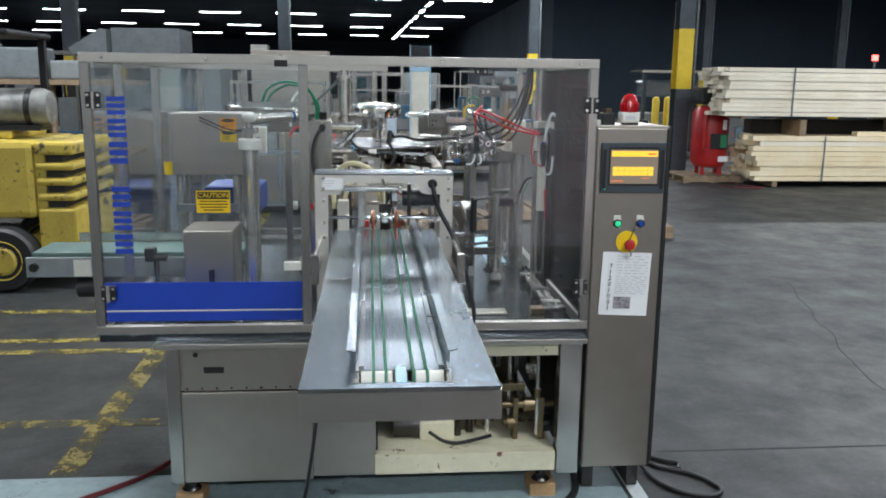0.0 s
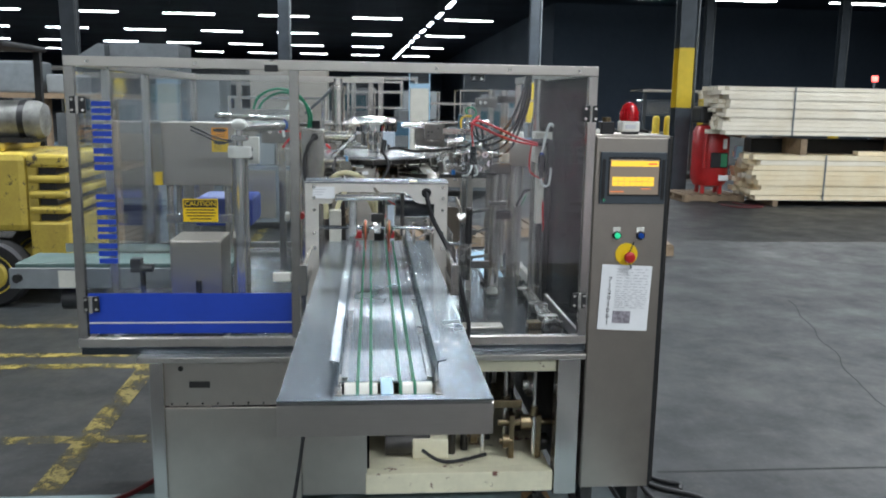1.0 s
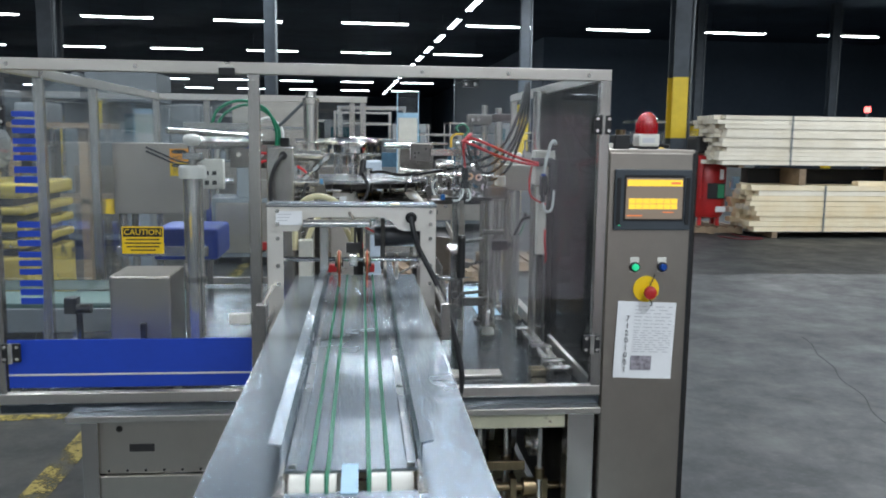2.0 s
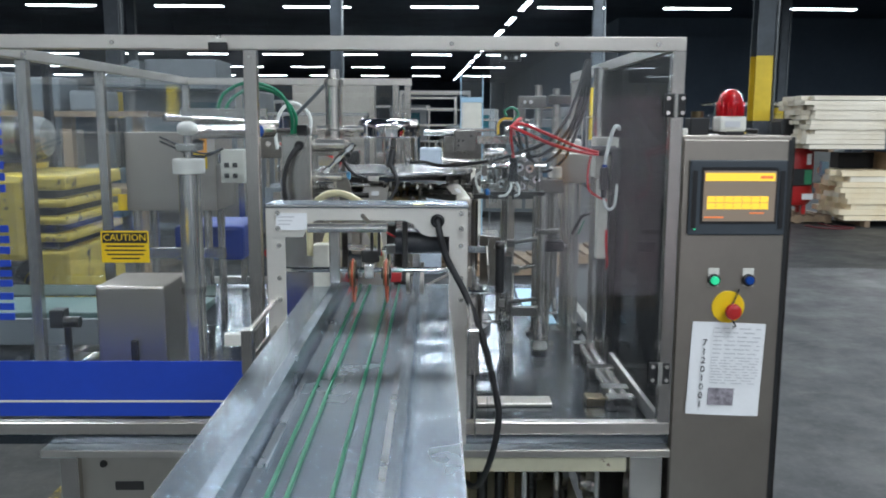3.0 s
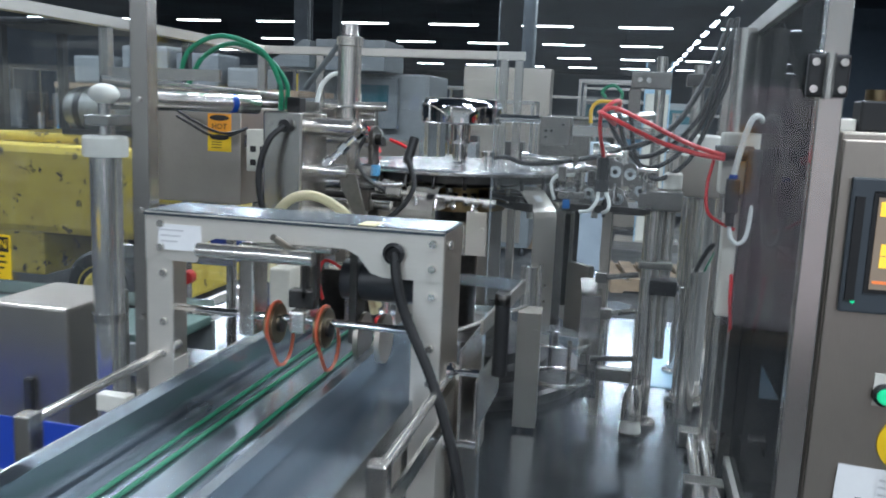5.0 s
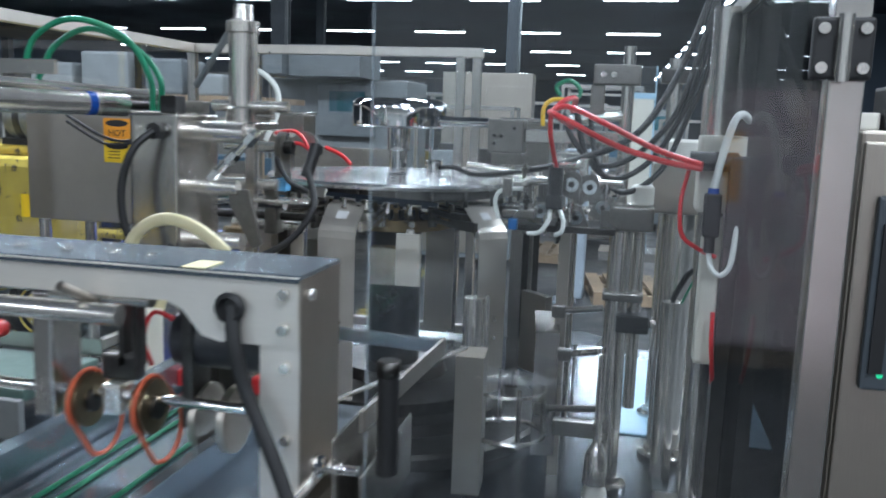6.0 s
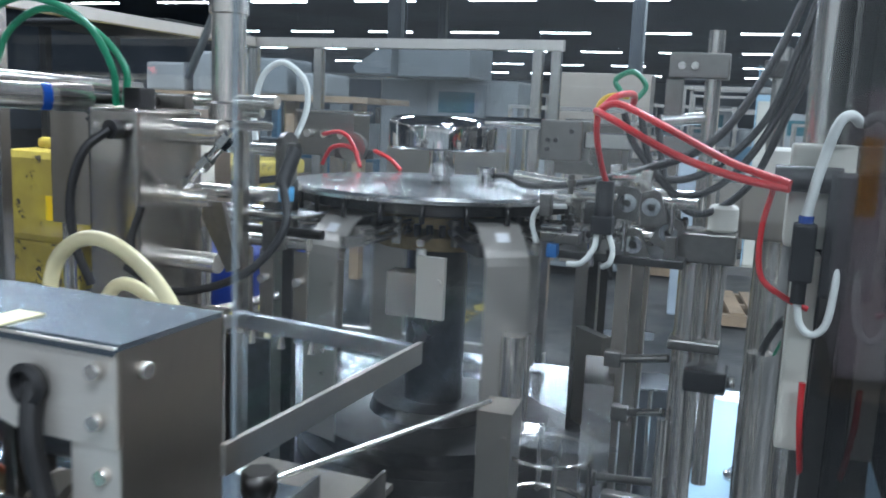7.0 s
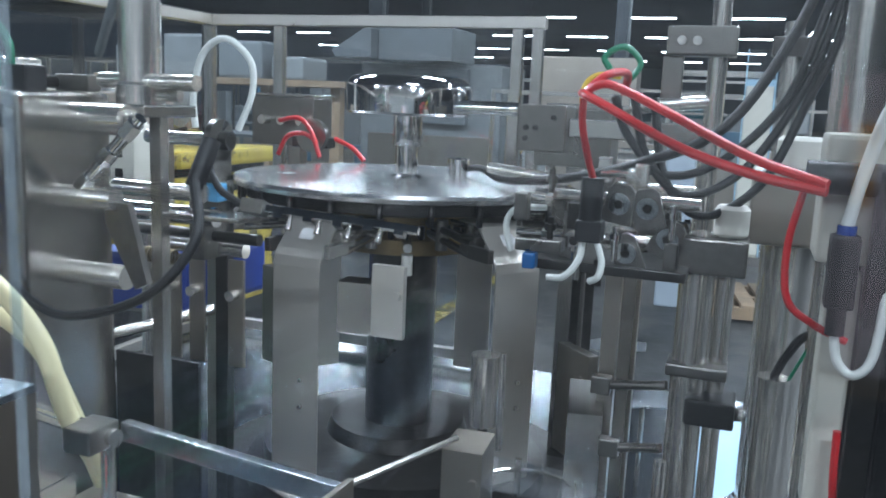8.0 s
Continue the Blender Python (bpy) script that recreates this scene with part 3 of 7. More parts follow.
for x in (-0.80, 0.055, 0.12):
    bar("post", x, x + 0.034, YB - 0.034, YB, Z0 + 0.01, Z1 - 0.036, mt=STEEL)
bar("bottom_rail", XL + 0.035, 0.16, YB - 0.03, YB, Z0 + 0.01, Z0 + 0.045)
bar("bottom_rail", XL, XL + 0.03, YF + 0.035, YB - 0.036, Z0 + 0.01, Z0 + 0.045)
bar("post", XR - 0.034, XR, 4.35, 4.385, Z0 + 0.01, Z1 - 0.036, mt=STEEL)
bar("post", XR - 0.034, XR, 5.2, 5.235, Z0 + 0.01, Z1 - 0.036, mt=STEEL)
bar("top_rail", XR - 0.035, XR, YF + 0.035, 5.235, Z1 - 0.036, Z1)
bar("bottom_rail", XR - 0.035, XR, YF + 0.035, 5.2, Z0, Z0 + 0.05)


def pane(nm, *a, mt=PANE, label=""):
    p = part(nm, box(B(), *a), mt, enc, label)
    p.visible_shadow = False
    return p


pane("door_pane", XL + 0.037, -0.245, YF + 0.012, YF + 0.017, Z0 + 0.037, Z1 - 0.04)
part("pane_edge", box(B(), 0.4384, 0.4398, YF + 0.006, YF + 0.012, Z0 + 0.037, Z1 - 0.04), PANE_EDGE, enc, "sawn edge of the clear pane")
door_r = pane("door_pane", 0.44, XR - 0.038, YF + 0.006, YF + 0.012, Z0 + 0.037, Z1 - 0.04)
pane("side_pane", XL + 0.012, XL + 0.017, YF + 0.04, YB - 0.04, Z0 + 0.046, Z1 - 0.038)
pane("back_pane", XL + 0.04, 0.05, YB - 0.02, YB - 0.015, Z0 + 0.046, Z1 - 0.038)
pane("side_pane", XR - 0.022, XR - 0.016, YF + 0.04, 4.349, Z0 + 0.052, Z1 - 0.038, mt=PANE_SMOKE, label="dark smoked side pane")


# fittings of the enclosure
def hinge(x, z, flip=1):
    h = part("hinge", box(B(), x - 0.03, x + 0.03, YF - 0.014, YF - 0.001, z - 0.032, z + 0.032, 0.004), BLACK, enc, "black door hinge")
    bm = B()
    cyl(bm, (x, YF - 0.018, z - 0.034), (x, YF - 0.018, z + 0.034), 0.008, n=12)
    for dx in (-0.02, 0.02):
        for dz in (-0.02, 0.02):
            screw(bm, (x + dx, YF - 0.014, z + dz), (0, -1, 0), 0.007, 0.004)
    pieces("hinge_screw", bm, SHAFT, h)
    return h


for hx, hz in ((XL + 0.05, 1.725), (XL + 0.06, 0.945), (XR - 0.028, 1.722), (XR - 0.040, 0.955)):
    hinge(hx, hz - ZE)
part("latch", box(B(), -0.335, -0.283, YF - 0.012, YF, 1.862 - ZE, 1.888 - ZE, 0.003), BLACK, enc, "black door latch")
part("rail_clip", box(B(), 0.468, 0.526, YF + 0.0365, YF + 0.05, 1.842 - ZE, 1.871 - ZE, 0.003), BLACK, enc, "black clip under the top rail")
bm = B()
for x in (0.482, 0.512):
    screw(bm, (x, YF + 0.036, 1.853 - ZE), (0, -1, 0), 0.006, 0.004)
pieces("clip_screw", bm, SHAFT, enc)
part("latch_plate", box(B(), -0.335, -0.288, YF - 0.004, YF - 0.001, 1.89 - ZE, 1.899 - ZE), WHITE_PL, enc)
bm = B()
for z in np.linspace(0.82, 1.85, 6):
    screw(bm, (-0.225, YF - 0.004, z - ZE), (0, -1, 0), 0.006, 0.004)
for x in (-1.0, -0.6, 0.33, 0.62, 0.9):
    screw(bm, (x, YF, 1.888 - ZE), (0, -1, 0), 0.007, 0.003)
pieces("frame_screw", bm, SHAFT, enc)
film = part("film_strip", box(B(), XL + 0.043, -0.246, YF + 0.006, YF + 0.0105, 0.82 - ZE, 0.985 - ZE), BLUE_FILM, enc, "blue vinyl strip on the door pane")
part("film_line", box(B(), XL + 0.043, -0.246, YF + 0.004, YF + 0.0055, 0.862 - ZE, 0.868 - ZE), WHITE_PL, film)
# the maker's mark, as plain blue bars
for i, (z0, z1) in enumerate(((1.107, 1.19), (1.205, 1.285), (1.30, 1.385), (1.475, 1.565), (1.58, 1.655), (1.668, 1.742))):
    bm = B()
    for u in (0.0, 0.36, 0.72):
        z = z0 + (z1 - z0) * u - ZE
        box(bm, -0.994, -0.923, YF + 0.0075, YF + 0.0105, z, z + (z1 - z0) * 0.24)
    part("mark_block", bm, BLUE_FILM, enc, "plain blue vinyl bars")


def caution_sign(parent, x0, x1, z0, z1, y):
    s = part("caution_sign", box(B(), x0, x1, y - 0.0012, y, z0, z1), YELLOW_SIGN, parent, "yellow caution sticker with black print")
    w, h = x1 - x0, z1 - z0
    part("sign_band", box(B(), x0 + 0.004, x1 - 0.004, y - 0.002, y - 0.0013, z1 - 0.38 * h, z1 - 0.05 * h), INK_RECESS, s)
    letters("CAUTION", 0.027, YELLOW_SIGN, s, on_front((x0 + x1) / 2, y - 0.0027, z1 - 0.215 * h))
    bm = B()
    for k, f in enumerate((0.8, 0.86, 0.78, 0.6)):
        zc = z1 - h * (0.48 + 0.13 * k)
        box(bm, (x0 + x1) / 2 - w * f / 2, (x0 + x1) / 2 + w * f / 2, y - 0.0018, y - 0.0013, zc - 0.0022, zc + 0.0022)
    part("sign_print", bm, INK_RECESS, s)


caution_sign(enc, -0.664, -0.529, 1.275 - ZE, 1.366 - ZE, YF + 0.011)
part("door_stop", box(B(), -0.315, -0.246, YF - 0.03, YF - 0.002, 1.04 - ZE, 1.075 - ZE, 0.004), WHITE_PL, enc, "white plastic stop block")

# ---- control console ----
con = thing("control_console", "brushed stainless control cabinet with touch panel and pushbuttons", "control cabinet", (0, 0, 0))
CX0, CX1, CY, CZ0, CZ1 = 0.987, 1.298, 3.466, 0.105, 1.640
part("body", box(B(), CX0, CX1, CY + 0.012, CY + 0.36, CZ0, CZ1, 0.004), STEEL_DULL, con)
part("door", box(B(), CX0 + 0.002, CX1 - 0.012, CY, CY + 0.011, CZ0 + 0.006, CZ1 - 0.012, 0.003), STEEL_DULL, con)
part("door_seal", box(B(), CX1 - 0.0115, CX1 - 0.0005, CY + 0.003, CY + 0.0115, CZ0 + 0.006, CZ1 - 0.012), RUBBER, con)
# right side panel, in a darker steel than the door
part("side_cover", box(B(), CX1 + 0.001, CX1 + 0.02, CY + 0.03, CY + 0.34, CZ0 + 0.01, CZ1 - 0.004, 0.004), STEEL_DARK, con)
for x in (CX0 + 0.05, CX1 - 0.05):
    part("foot", box(B(), x - 0.025, x + 0.025, CY + 0.08, CY + 0.3, -0.027, CZ0), STEEL_DARK, con)
hmi = part("touch_panel", box(B(), 1.028, 1.272, CY - 0.012, CY - 0.0005, 1.362, 1.578, 0.004), surface("grey_panel_bezel", (0.045, 0.055, 0.065), rough=0.45, vary=0.05), con, "grey bezel of the touch panel")
bm = B()
fx0, fx1, fz0, fz1 = 1.028, 1.272, 1.362, 1.578
for a in ((fx0 + 0.006, fx0 + 0.018, fz0 + 0.02, fz1 - 0.03), (fx1 - 0.018, fx1 - 0.006, fz0 + 0.02, fz1 - 0.03), (fx0 + 0.03, fx1 - 0.03, fz1 - 0.022, fz1 - 0.02)):
    box(bm, a[0], a[1], CY - 0.0155, CY - 0.0122, a[2], a[3])
pieces("bezel_rib", bm, BLACK, hmi)
hmi.matrix_basis = Matrix.Translation((1.0056, CY, 1.358)) @ Matrix.Diagonal((1.131, 1, 0.988, 1)) @ Matrix.Translation((-1.028, -CY, -1.362))
part("glass_rim", box(B(), 1.057, 1.249, CY - 0.0145, CY - 0.0122, 1.396, 1.555), BLACK, hmi)
part("screen", box(B(), 1.063, 1.243, CY - 0.0165, CY - 0.0147, 1.403, 1.548), SCREEN_GREY, hmi, "lit touch screen in grey and amber")
bm = B()
box(bm, 1.066, 1.240, CY - 0.0185, CY - 0.0167, 1.519, 1.542)
for i in range(7):
    for j in range(2):
        box(bm, 1.072 + i * 0.0222, 1.0925 + i * 0.0222, CY - 0.0185, CY - 0.0167, 1.438 + j * 0.0195, 1.456 + j * 0.0195)
pieces("screen_field", bm, SCREEN_AMBER, hmi, "lit amber fields on the screen")
bm = B()
box(bm, 1.203, 1.234, CY - 0.0195, CY - 0.0187, 1.526, 1.534)
box(bm, 1.066, 1.115, CY - 0.0185, CY - 0.0167, 1.412, 1.417), box(bm, 1.18, 1.215, CY - 0.0185, CY - 0.0167, 1.425, 1.429)
pieces("screen_bar", bm, SCREEN_ORANGE, hmi)
part("status_led", cyl(B(), (1.045, CY - 0.012, 1.38), (1.045, CY - 0.0135, 1.38), 0.003, n=10), GREEN_LIT, hmi)
for x, mt, lab in ((1.090, GREEN_LIT, "lit green pushbutton"), (1.190, BLUE_LENS, "dark blue pushbutton")):
    pl = part("button_plate", box(B(), x - 0.016, x + 0.016, CY - 0.003, CY - 0.0005, 1.207, 1.261, 0.001), WHITE_PL, con)
    part("button_ring", lathe(B(), [(0.018, 0.0), (0.018, 0.009), (0.013, 0.011)], pose(x, CY - 0.003, 1.227, 90), 24), BLACK, pl)
    part("button_cap", lathe(B(), [(0.0125, 0.0), (0.0125, 0.016), (0.009, 0.020)], pose(x, CY - 0.003, 1.227, 90), 24), mt, pl, lab)
es = part("emergency_stop", cyl(B(), (1.1365, CY - 0.0005, 1.147), (1.1365, CY - 0.004, 1.147), 0.047, n=40), YELLOW_SIGN, con, "yellow round plate of the emergency stop")
part("mushroom_head", lathe(B(), [(0.012, 0.0), (0.012, 0.014), (0.022, 0.018), (0.024, 0.026), (0.021, 0.034), (0.010, 0.037)], pose(1.143, CY - 0.004, 1.138, 90), 28), RED_PAINT, es, "red mushroom pushbutton")
part("tag_string", hose(B(), [(1.165, CY - 0.006, 1.20), (1.148, CY - 0.02, 1.17), (1.128, CY - 0.03, 1.14), (1.15, CY - 0.03, 1.10), (1.152, CY - 0.012, 1.09)], 0.0022, 6), BLACK, es)

sheet = thing("paper_sheet", "white printed data sheet taped to the console door", "paper sheet", (1.137, CY - 0.006, 0.955), 0)
sheet.matrix_world = pose(1.137, CY - 0.006, 0.962, 0, 2.2, 0)
bm = B()
nx, nz = 8, 10
gv = [[bm.verts.new((-0.107 + 0.214 * i / nx, -0.004 * math.sin(3 * i / nx) * (1 - j / nz) - 0.003 * (1 - j / nz) ** 2, -0.139 + 0.278 * j / nz)) for j in range(nz + 1)] for i in range(nx + 1)]
for i in range(nx):
    for j in range(nz):
        bm.faces.new((gv[i][j], gv[i + 1][j], gv[i + 1][j + 1], gv[i][j + 1])).smooth = True
leaf = part("leaf", bm, PAPER, sheet)
md = leaf.modifiers.new("thickness", "SOLIDIFY")
md.thickness = 0.0006
for k, ch in enumerate("71201001"):
    letters(ch, 0.028, INK_RECESS, sheet, on_front(-0.07, -0.0088, 0.078 - 0.0265 * k), "digit")
bm = B()
rng = random.Random(4)
for k in range(17):
    z = 0.122 - 0.0125 * k if k < 8 else 0.06 - 0.0085 * (k - 4)
    x = -0.045
    while x < 0.085 and z > -0.055:
        w = rng.uniform(0.012, 0.035)
        box(bm, x, min(x + w, 0.092), -0.0086, -0.0078, z, z + 0.0028)
        x += w + rng.uniform(0.004, 0.018)
pieces("print_line", bm, GREY_INK, sheet)
part("printed_picture", box(B(), -0.047, 0.028, -0.0088, -0.0078, -0.108, -0.056), PHOTO, sheet, "small dark printed picture")

bea = thing("warning_beacon", "red rotating warning beacon on the console", "beacon", (1.142, 3.55, CZ1))
bea.matrix_world = bea.matrix_world @ Matrix.Diagonal((0.87, 0.87, 0.87, 1))
part("foot_plate", box(B(), -0.025, 0.04, -0.035, 0.035, 0, 0.012, 0.003), BLACK, bea)
part("base", box(B(), -0.044, 0.044, -0.04, 0.04, 0.012, 0.062, 0.008), WHITE_PL, bea, "cream plastic beacon base")
part("name_plate", box(B(), -0.028, 0.022, -0.043, -0.0405, 0.026, 0.046), GREY_INK, bea)
part("lens", lathe(B(), [(0.043, 0.062), (0.043, 0.10), (0.041, 0.115), (0.034, 0.135), (0.020, 0.148), (0.006, 0.152)], n=36), RED_LENS, bea, "ribbed red lens")
bm = B()
for i in range(18):
    a = 2 * math.pi * i / 18
    cyl(bm, (0.043 * math.cos(a), 0.043 * math.sin(a), 0.064), (0.043 * math.cos(a), 0.043 * math.sin(a), 0.108), 0.0022, n=6)
part("lens_rib", bm, RED_LENS, bea)
soc = thing("cable_socket", "black cable socket on the console top", "socket", (1.05, 3.56, CZ1))
part("housing", box(B(), -0.028, 0.028, -0.03, 0.03, 0, 0.05, 0.004), BLACK, soc)
part("cap", cyl(B(), (0, 0, 0.05), (0, 0, 0.068), 0.018, n=20), BRASS, soc)
part("clip", box(B(), -0.06, -0.03, -0.02, 0.0, 0, 0.02, 0.003), WHITE_PL, soc)
part("cord", hose(B(), [(0.02, 0.02, 0.02), (0.08, 0.07, 0.012), (0.15, 0.08, 0.016), (0.2, 0.05, 0.01)], 0.007), RUBBER, soc)
for front_unit in (base, drive, enc, con, sheet, bea, soc):
    drawn_in(front_unit)


# ---- infeed conveyor ----
conv = thing("infeed_conveyor", "stainless infeed conveyor with green round belts and guide rails", "conveyor", (0, 0, 0.772))
ZC = 1.158 - 0.772
CL, CR, CF, CB = -0.112, 0.322, 1.722, 3.74
RL, RR = 0.006, 0.216
part("side_table", box(B(), CL, RL, CF + 0.006, CB, ZC - 0.005, ZC), STEEL_BLUE, conv)
part("side_table", box(B(), RR, CR, CF + 0.006, CB, ZC - 0.005, ZC), STEEL_BLUE, conv)
part("slide_plate", box(B(), RL + 0.001, RR - 0.001, CF + 0.136, CB, ZC - 0.007, ZC - 0.002), STEEL_BLUE, conv)
part("nose_plate", box(B(), RL + 0.001, RR - 0.001, CF + 0.006, CF + 0.050, ZC - 0.006, ZC - 0.001), STEEL_BLUE, conv)
bm = B()
prof = [(0.0, -0.072), (0.004, -0.072), (0.004, -0.008), (0.012, -0.001), (0.02, -0.001), (0.02, 0.003), (0.010, 0.003), (0.0, -0.006)]
prism(bm, [(CF + u, ZC + v) for u, v in prof], SIDE, CL - 0.004, CR + 0.004)
part("front_apron", bm, STEEL_X, conv)
part("front_lip", box(B(), CL - 0.004, CR + 0.004, CF - 0.003, CF + 0.022, ZC + 0.0032, ZC + 0.006, 0.001), STEEL_BLUE, conv)
for x in (CL - 0.004, CR):
    part("side_apron", box(B(), x, x + 0.004, CF + 0.005, CB, ZC - 0.072, ZC - 0.0005), STEEL_TABLE, conv)
# black floor of the roller well, its shade put into the colour
part("well", box(B(), RL + 0.002, RR - 0.002, CF + 0.051, CF + 0.135, ZC - 0.06, ZC - 0.035), INK_RECESS, conv)
for x0, x1 in ((RL + 0.012, 0.088), (0.134, RR - 0.012)):
    part("roller", cyl(B(), (x0, CF + 0.083, ZC - 0.010), (x1, CF + 0.083, ZC - 0.010), 0.023, n=24), WHITE_PL, conv, "white nylon roller")
part("tape_strip", box(B(), 0.095, 0.121, CF + 0.040, CF + 0.150, ZC + 0.0005, ZC + 0.002), BLUE_BOX, conv, "pale blue tape strip")
for x in (0.046, 0.074, 0.137, 0.167):
    part("round_belt", hose(B(), [(x, CF + 0.078, ZC - 0.036), (x, CF + 0.058, ZC - 0.012), (x, CF + 0.083, ZC + 0.0155), (x, CF + 0.15, ZC + 0.0035), (x, 2.6, ZC + 0.0025), (x, CB - 0.02, ZC + 0.0025)], 0.0036, 8, 6), GREEN_BELT, conv, "green round drive belt")
for s, x in ((-1, RL), (1, RR)):
    bm = B()
    prism(bm, [(0, 0), (0.0025 * s, 0), (0.0025 * s, 0.052), (0.020 * s, 0.056), (0.020 * s, 0.0585), (0, 0.0545)], Matrix(((1, 0, 0, x), (0, 0, 1, 0), (0, 1, 0, ZC + 0.001), (0, 0, 0, 1))), CF + 0.095, CB - 0.02)
    part("guide_rail", bm, STEEL_BLUE, conv)
    bm = B()
    box(bm, x - 0.008, x + 0.008, CF + 0.03, CF + 0.08, ZC + 0.001, ZC + 0.006, 0.001), box(bm, x - 0.003 * s - 0.003, x - 0.003 * s + 0.003, CF + 0.04, CF + 0.092, ZC + 0.006, ZC + 0.03, 0.001)
    screw(bm, (x, CF + 0.04, ZC + 0.006), (0, 0, 1), 0.005)
    part("rail_clamp", bm, SHAFT, conv)
    part("wear_strip", box(B(), x - 0.012 * s - 0.006, x - 0.012 * s + 0.006, CF + 0.14, CB - 0.02, ZC - 0.0015, ZC + 0.006), STEEL_TABLE, conv)
for x in (CL + 0.01, CR - 0.014):
    part("frame_beam", box(B(), x, x + 0.006, 2.3, CB + 0.25, ZC - 0.16, ZC - 0.074), STEEL, conv)
    part("stay", box(B(), x - 0.02, x + 0.026, 3.36, 3.44, -0.02, ZC - 0.16, 0.003), STEEL, conv)
for x, s in ((CL - 0.05, -1), (CR + 0.05, 1)):
    part("adjust_rod", cyl(B(), (x, 3.0, ZC + 0.02), (x, 3.42, ZC + 0.03), 0.0085, n=16), SHAFT, conv)
    bm = B()
    box(bm, x - 0.014, x + 0.014, 2.995, 3.025, ZC - 0.075, ZC + 0.035, 0.003)
    box(bm, x - 0.006 if s > 0 else x, x + 0.006 if s < 0 else x, 3.06, 3.4, ZC - 0.07, ZC - 0.04)
    screw(bm, (x + 0.014 * s, 3.05, ZC - 0.05), (s, 0, 0), 0.009, 0.006)
    part("rod_bracket", bm, STEEL, conv)

cord = tagged(mesh_object("hanging_cable", hose(B(), [(-0.11, 3.2, 1.08), (-0.14, 2.9, 0.75), (-0.2, 2.75, 0.35), (-0.32, 2.9, 0.02), (-0.4, 3.1, 0.008), (-0.42, 3.4, 0.008)], 0.006), RUBBER),
              "thin black cord hanging from the conveyor to the floor", "cable")

# ---- gantry over the conveyor ----
gan = thing("belt_drive_gantry", "stainless bridge housing carrying the conveyor drive wheels", "machine bridge", (0, 0, 0.772))
G0, G1, GY, GB = -0.178, 0.370, 3.341, 3.477
GZ = 1.452 - 0.772
bm = B()
front = [(G0, GZ), (G1, GZ), (G1, GZ - 0.084), (0.268, GZ - 0.084), (0.246, GZ - 0.078), (0.222, GZ - 0.050), (0.20, GZ - 0.040), (-0.04, GZ - 0.040), (-0.062, GZ - 0.050), (-0.078, GZ - 0.086), (G0, GZ - 0.086)]
prism(bm, front, FRONT, -GY - 0.003, -GY)
part("front_plate", bm, STEEL_SATIN, gan)
bm = B()
prism(bm, [(GY - 0.004, GZ - 0.006), (GY + 0.004, GZ + 0.002), (GB, GZ + 0.002), (GB, GZ - 0.003), (GY, GZ - 0.003)], SIDE, G0 - 0.002, G1 + 0.002)
part("top_cover", bm, STEEL_BLUE, gan)
for x in (G0 - 0.002, G1 - 0.001):
    part("end_plate", box(B(), x, x + 0.003, GY + 0.004, GB, GZ - 0.30, GZ - 0.003), STEEL_DULL, gan)
for x0, x1 in ((G0, G0 + 0.05), (G1 - 0.05, G1)):
    bm = B()
    box(bm, x0, x1, GY + 0.0035, GY + 0.008, -0.0, GZ - 0.08)
    box(bm, x0 if x0 < 0 else x1 - 0.004, x0 + 0.004 if x0 < 0 else x1, GY + 0.0085, GB, 0, GZ - 0.3)
    part("leg", bm, STEEL_SATIN, gan)
    bm = B()
    for z in (GZ - 0.02, GZ - 0.062, GZ - 0.11, GZ - 0.2, GZ - 0.26):
        screw(bm, ((x0 + x1) / 2 + 0.008, GY - 0.003 if z > GZ - 0.08 else GY + 0.0035, z), (0, -1, 0), 0.0075, 0.006)
    pieces("leg_screw", bm, SHAFT, gan)
part("label", box(B(), -0.150, -0.066, GY - 0.0045, GY - 0.0032, GZ - 0.066, GZ - 0.020), PAPER, gan, "blank white sticker")
bm = B()
for i in range(3):
    box(bm, -0.145, -0.10 - 0.006 * i, GY - 0.0053, GY - 0.0046, GZ - 0.032 - 0.010 * i, GZ - 0.029 - 0.010 * i)
part("label_print", bm, GREY_INK, gan)
part("tape_scrap", box(B(), 0.222, 0.252, GY - 0.002, GY + 0.045, GZ + 0.0025, GZ + 0.004), CREAM_HOSE, gan)
part("grommet", lathe(B(), [(0.017, 0), (0.019, 0.008), (0.013, 0.012), (0.010, 0.004)], pose(0.288, GY - 0.003, GZ - 0.040, 90), 24), RUBBER, gan)
bm = B()
for x in (-0.04, 0.03, 0.10, 0.15):
    screw(bm, (x, GY + 0.05, GZ + 0.002), (0, 0, 1), 0.008, 0.006)
screw(bm, (G1 + 0.002, GY + 0.03, GZ - 0.025), (1, 0, 0), 0.008, 0.006)
pieces("cover_screw", bm, SHAFT, gan)
part("pull_bar", cyl(B(), (-0.062, GY - 0.022, GZ - 0.058), (0.152, GY - 0.022, GZ - 0.058), 0.013, n=24), SHAFT, gan, "polished round pull bar")
part("pivot_bar", cyl(B(), (0.03, GY + 0.02, GZ - 0.046), (0.17, GY + 0.02, GZ - 0.046), 0.010, n=20), SHAFT, gan)
part("lever", cyl(B(), (0.105, GY + 0.0, GZ - 0.05), (0.088, GY - 0.045, GZ - 0.022), 0.006, n=12), STEEL_DULL, gan)
part("hanger_plate", box(B(), -0.012, 0.018, GY + 0.03, GY + 0.09, GZ - 0.22, GZ - 0.05, 0.004), STEEL, gan)
part("hanger_plate", box(B(), 0.19, 0.205, GY + 0.05, GY + 0.10, GZ - 0.22, GZ - 0.05, 0.003), STEEL_DARK, gan)
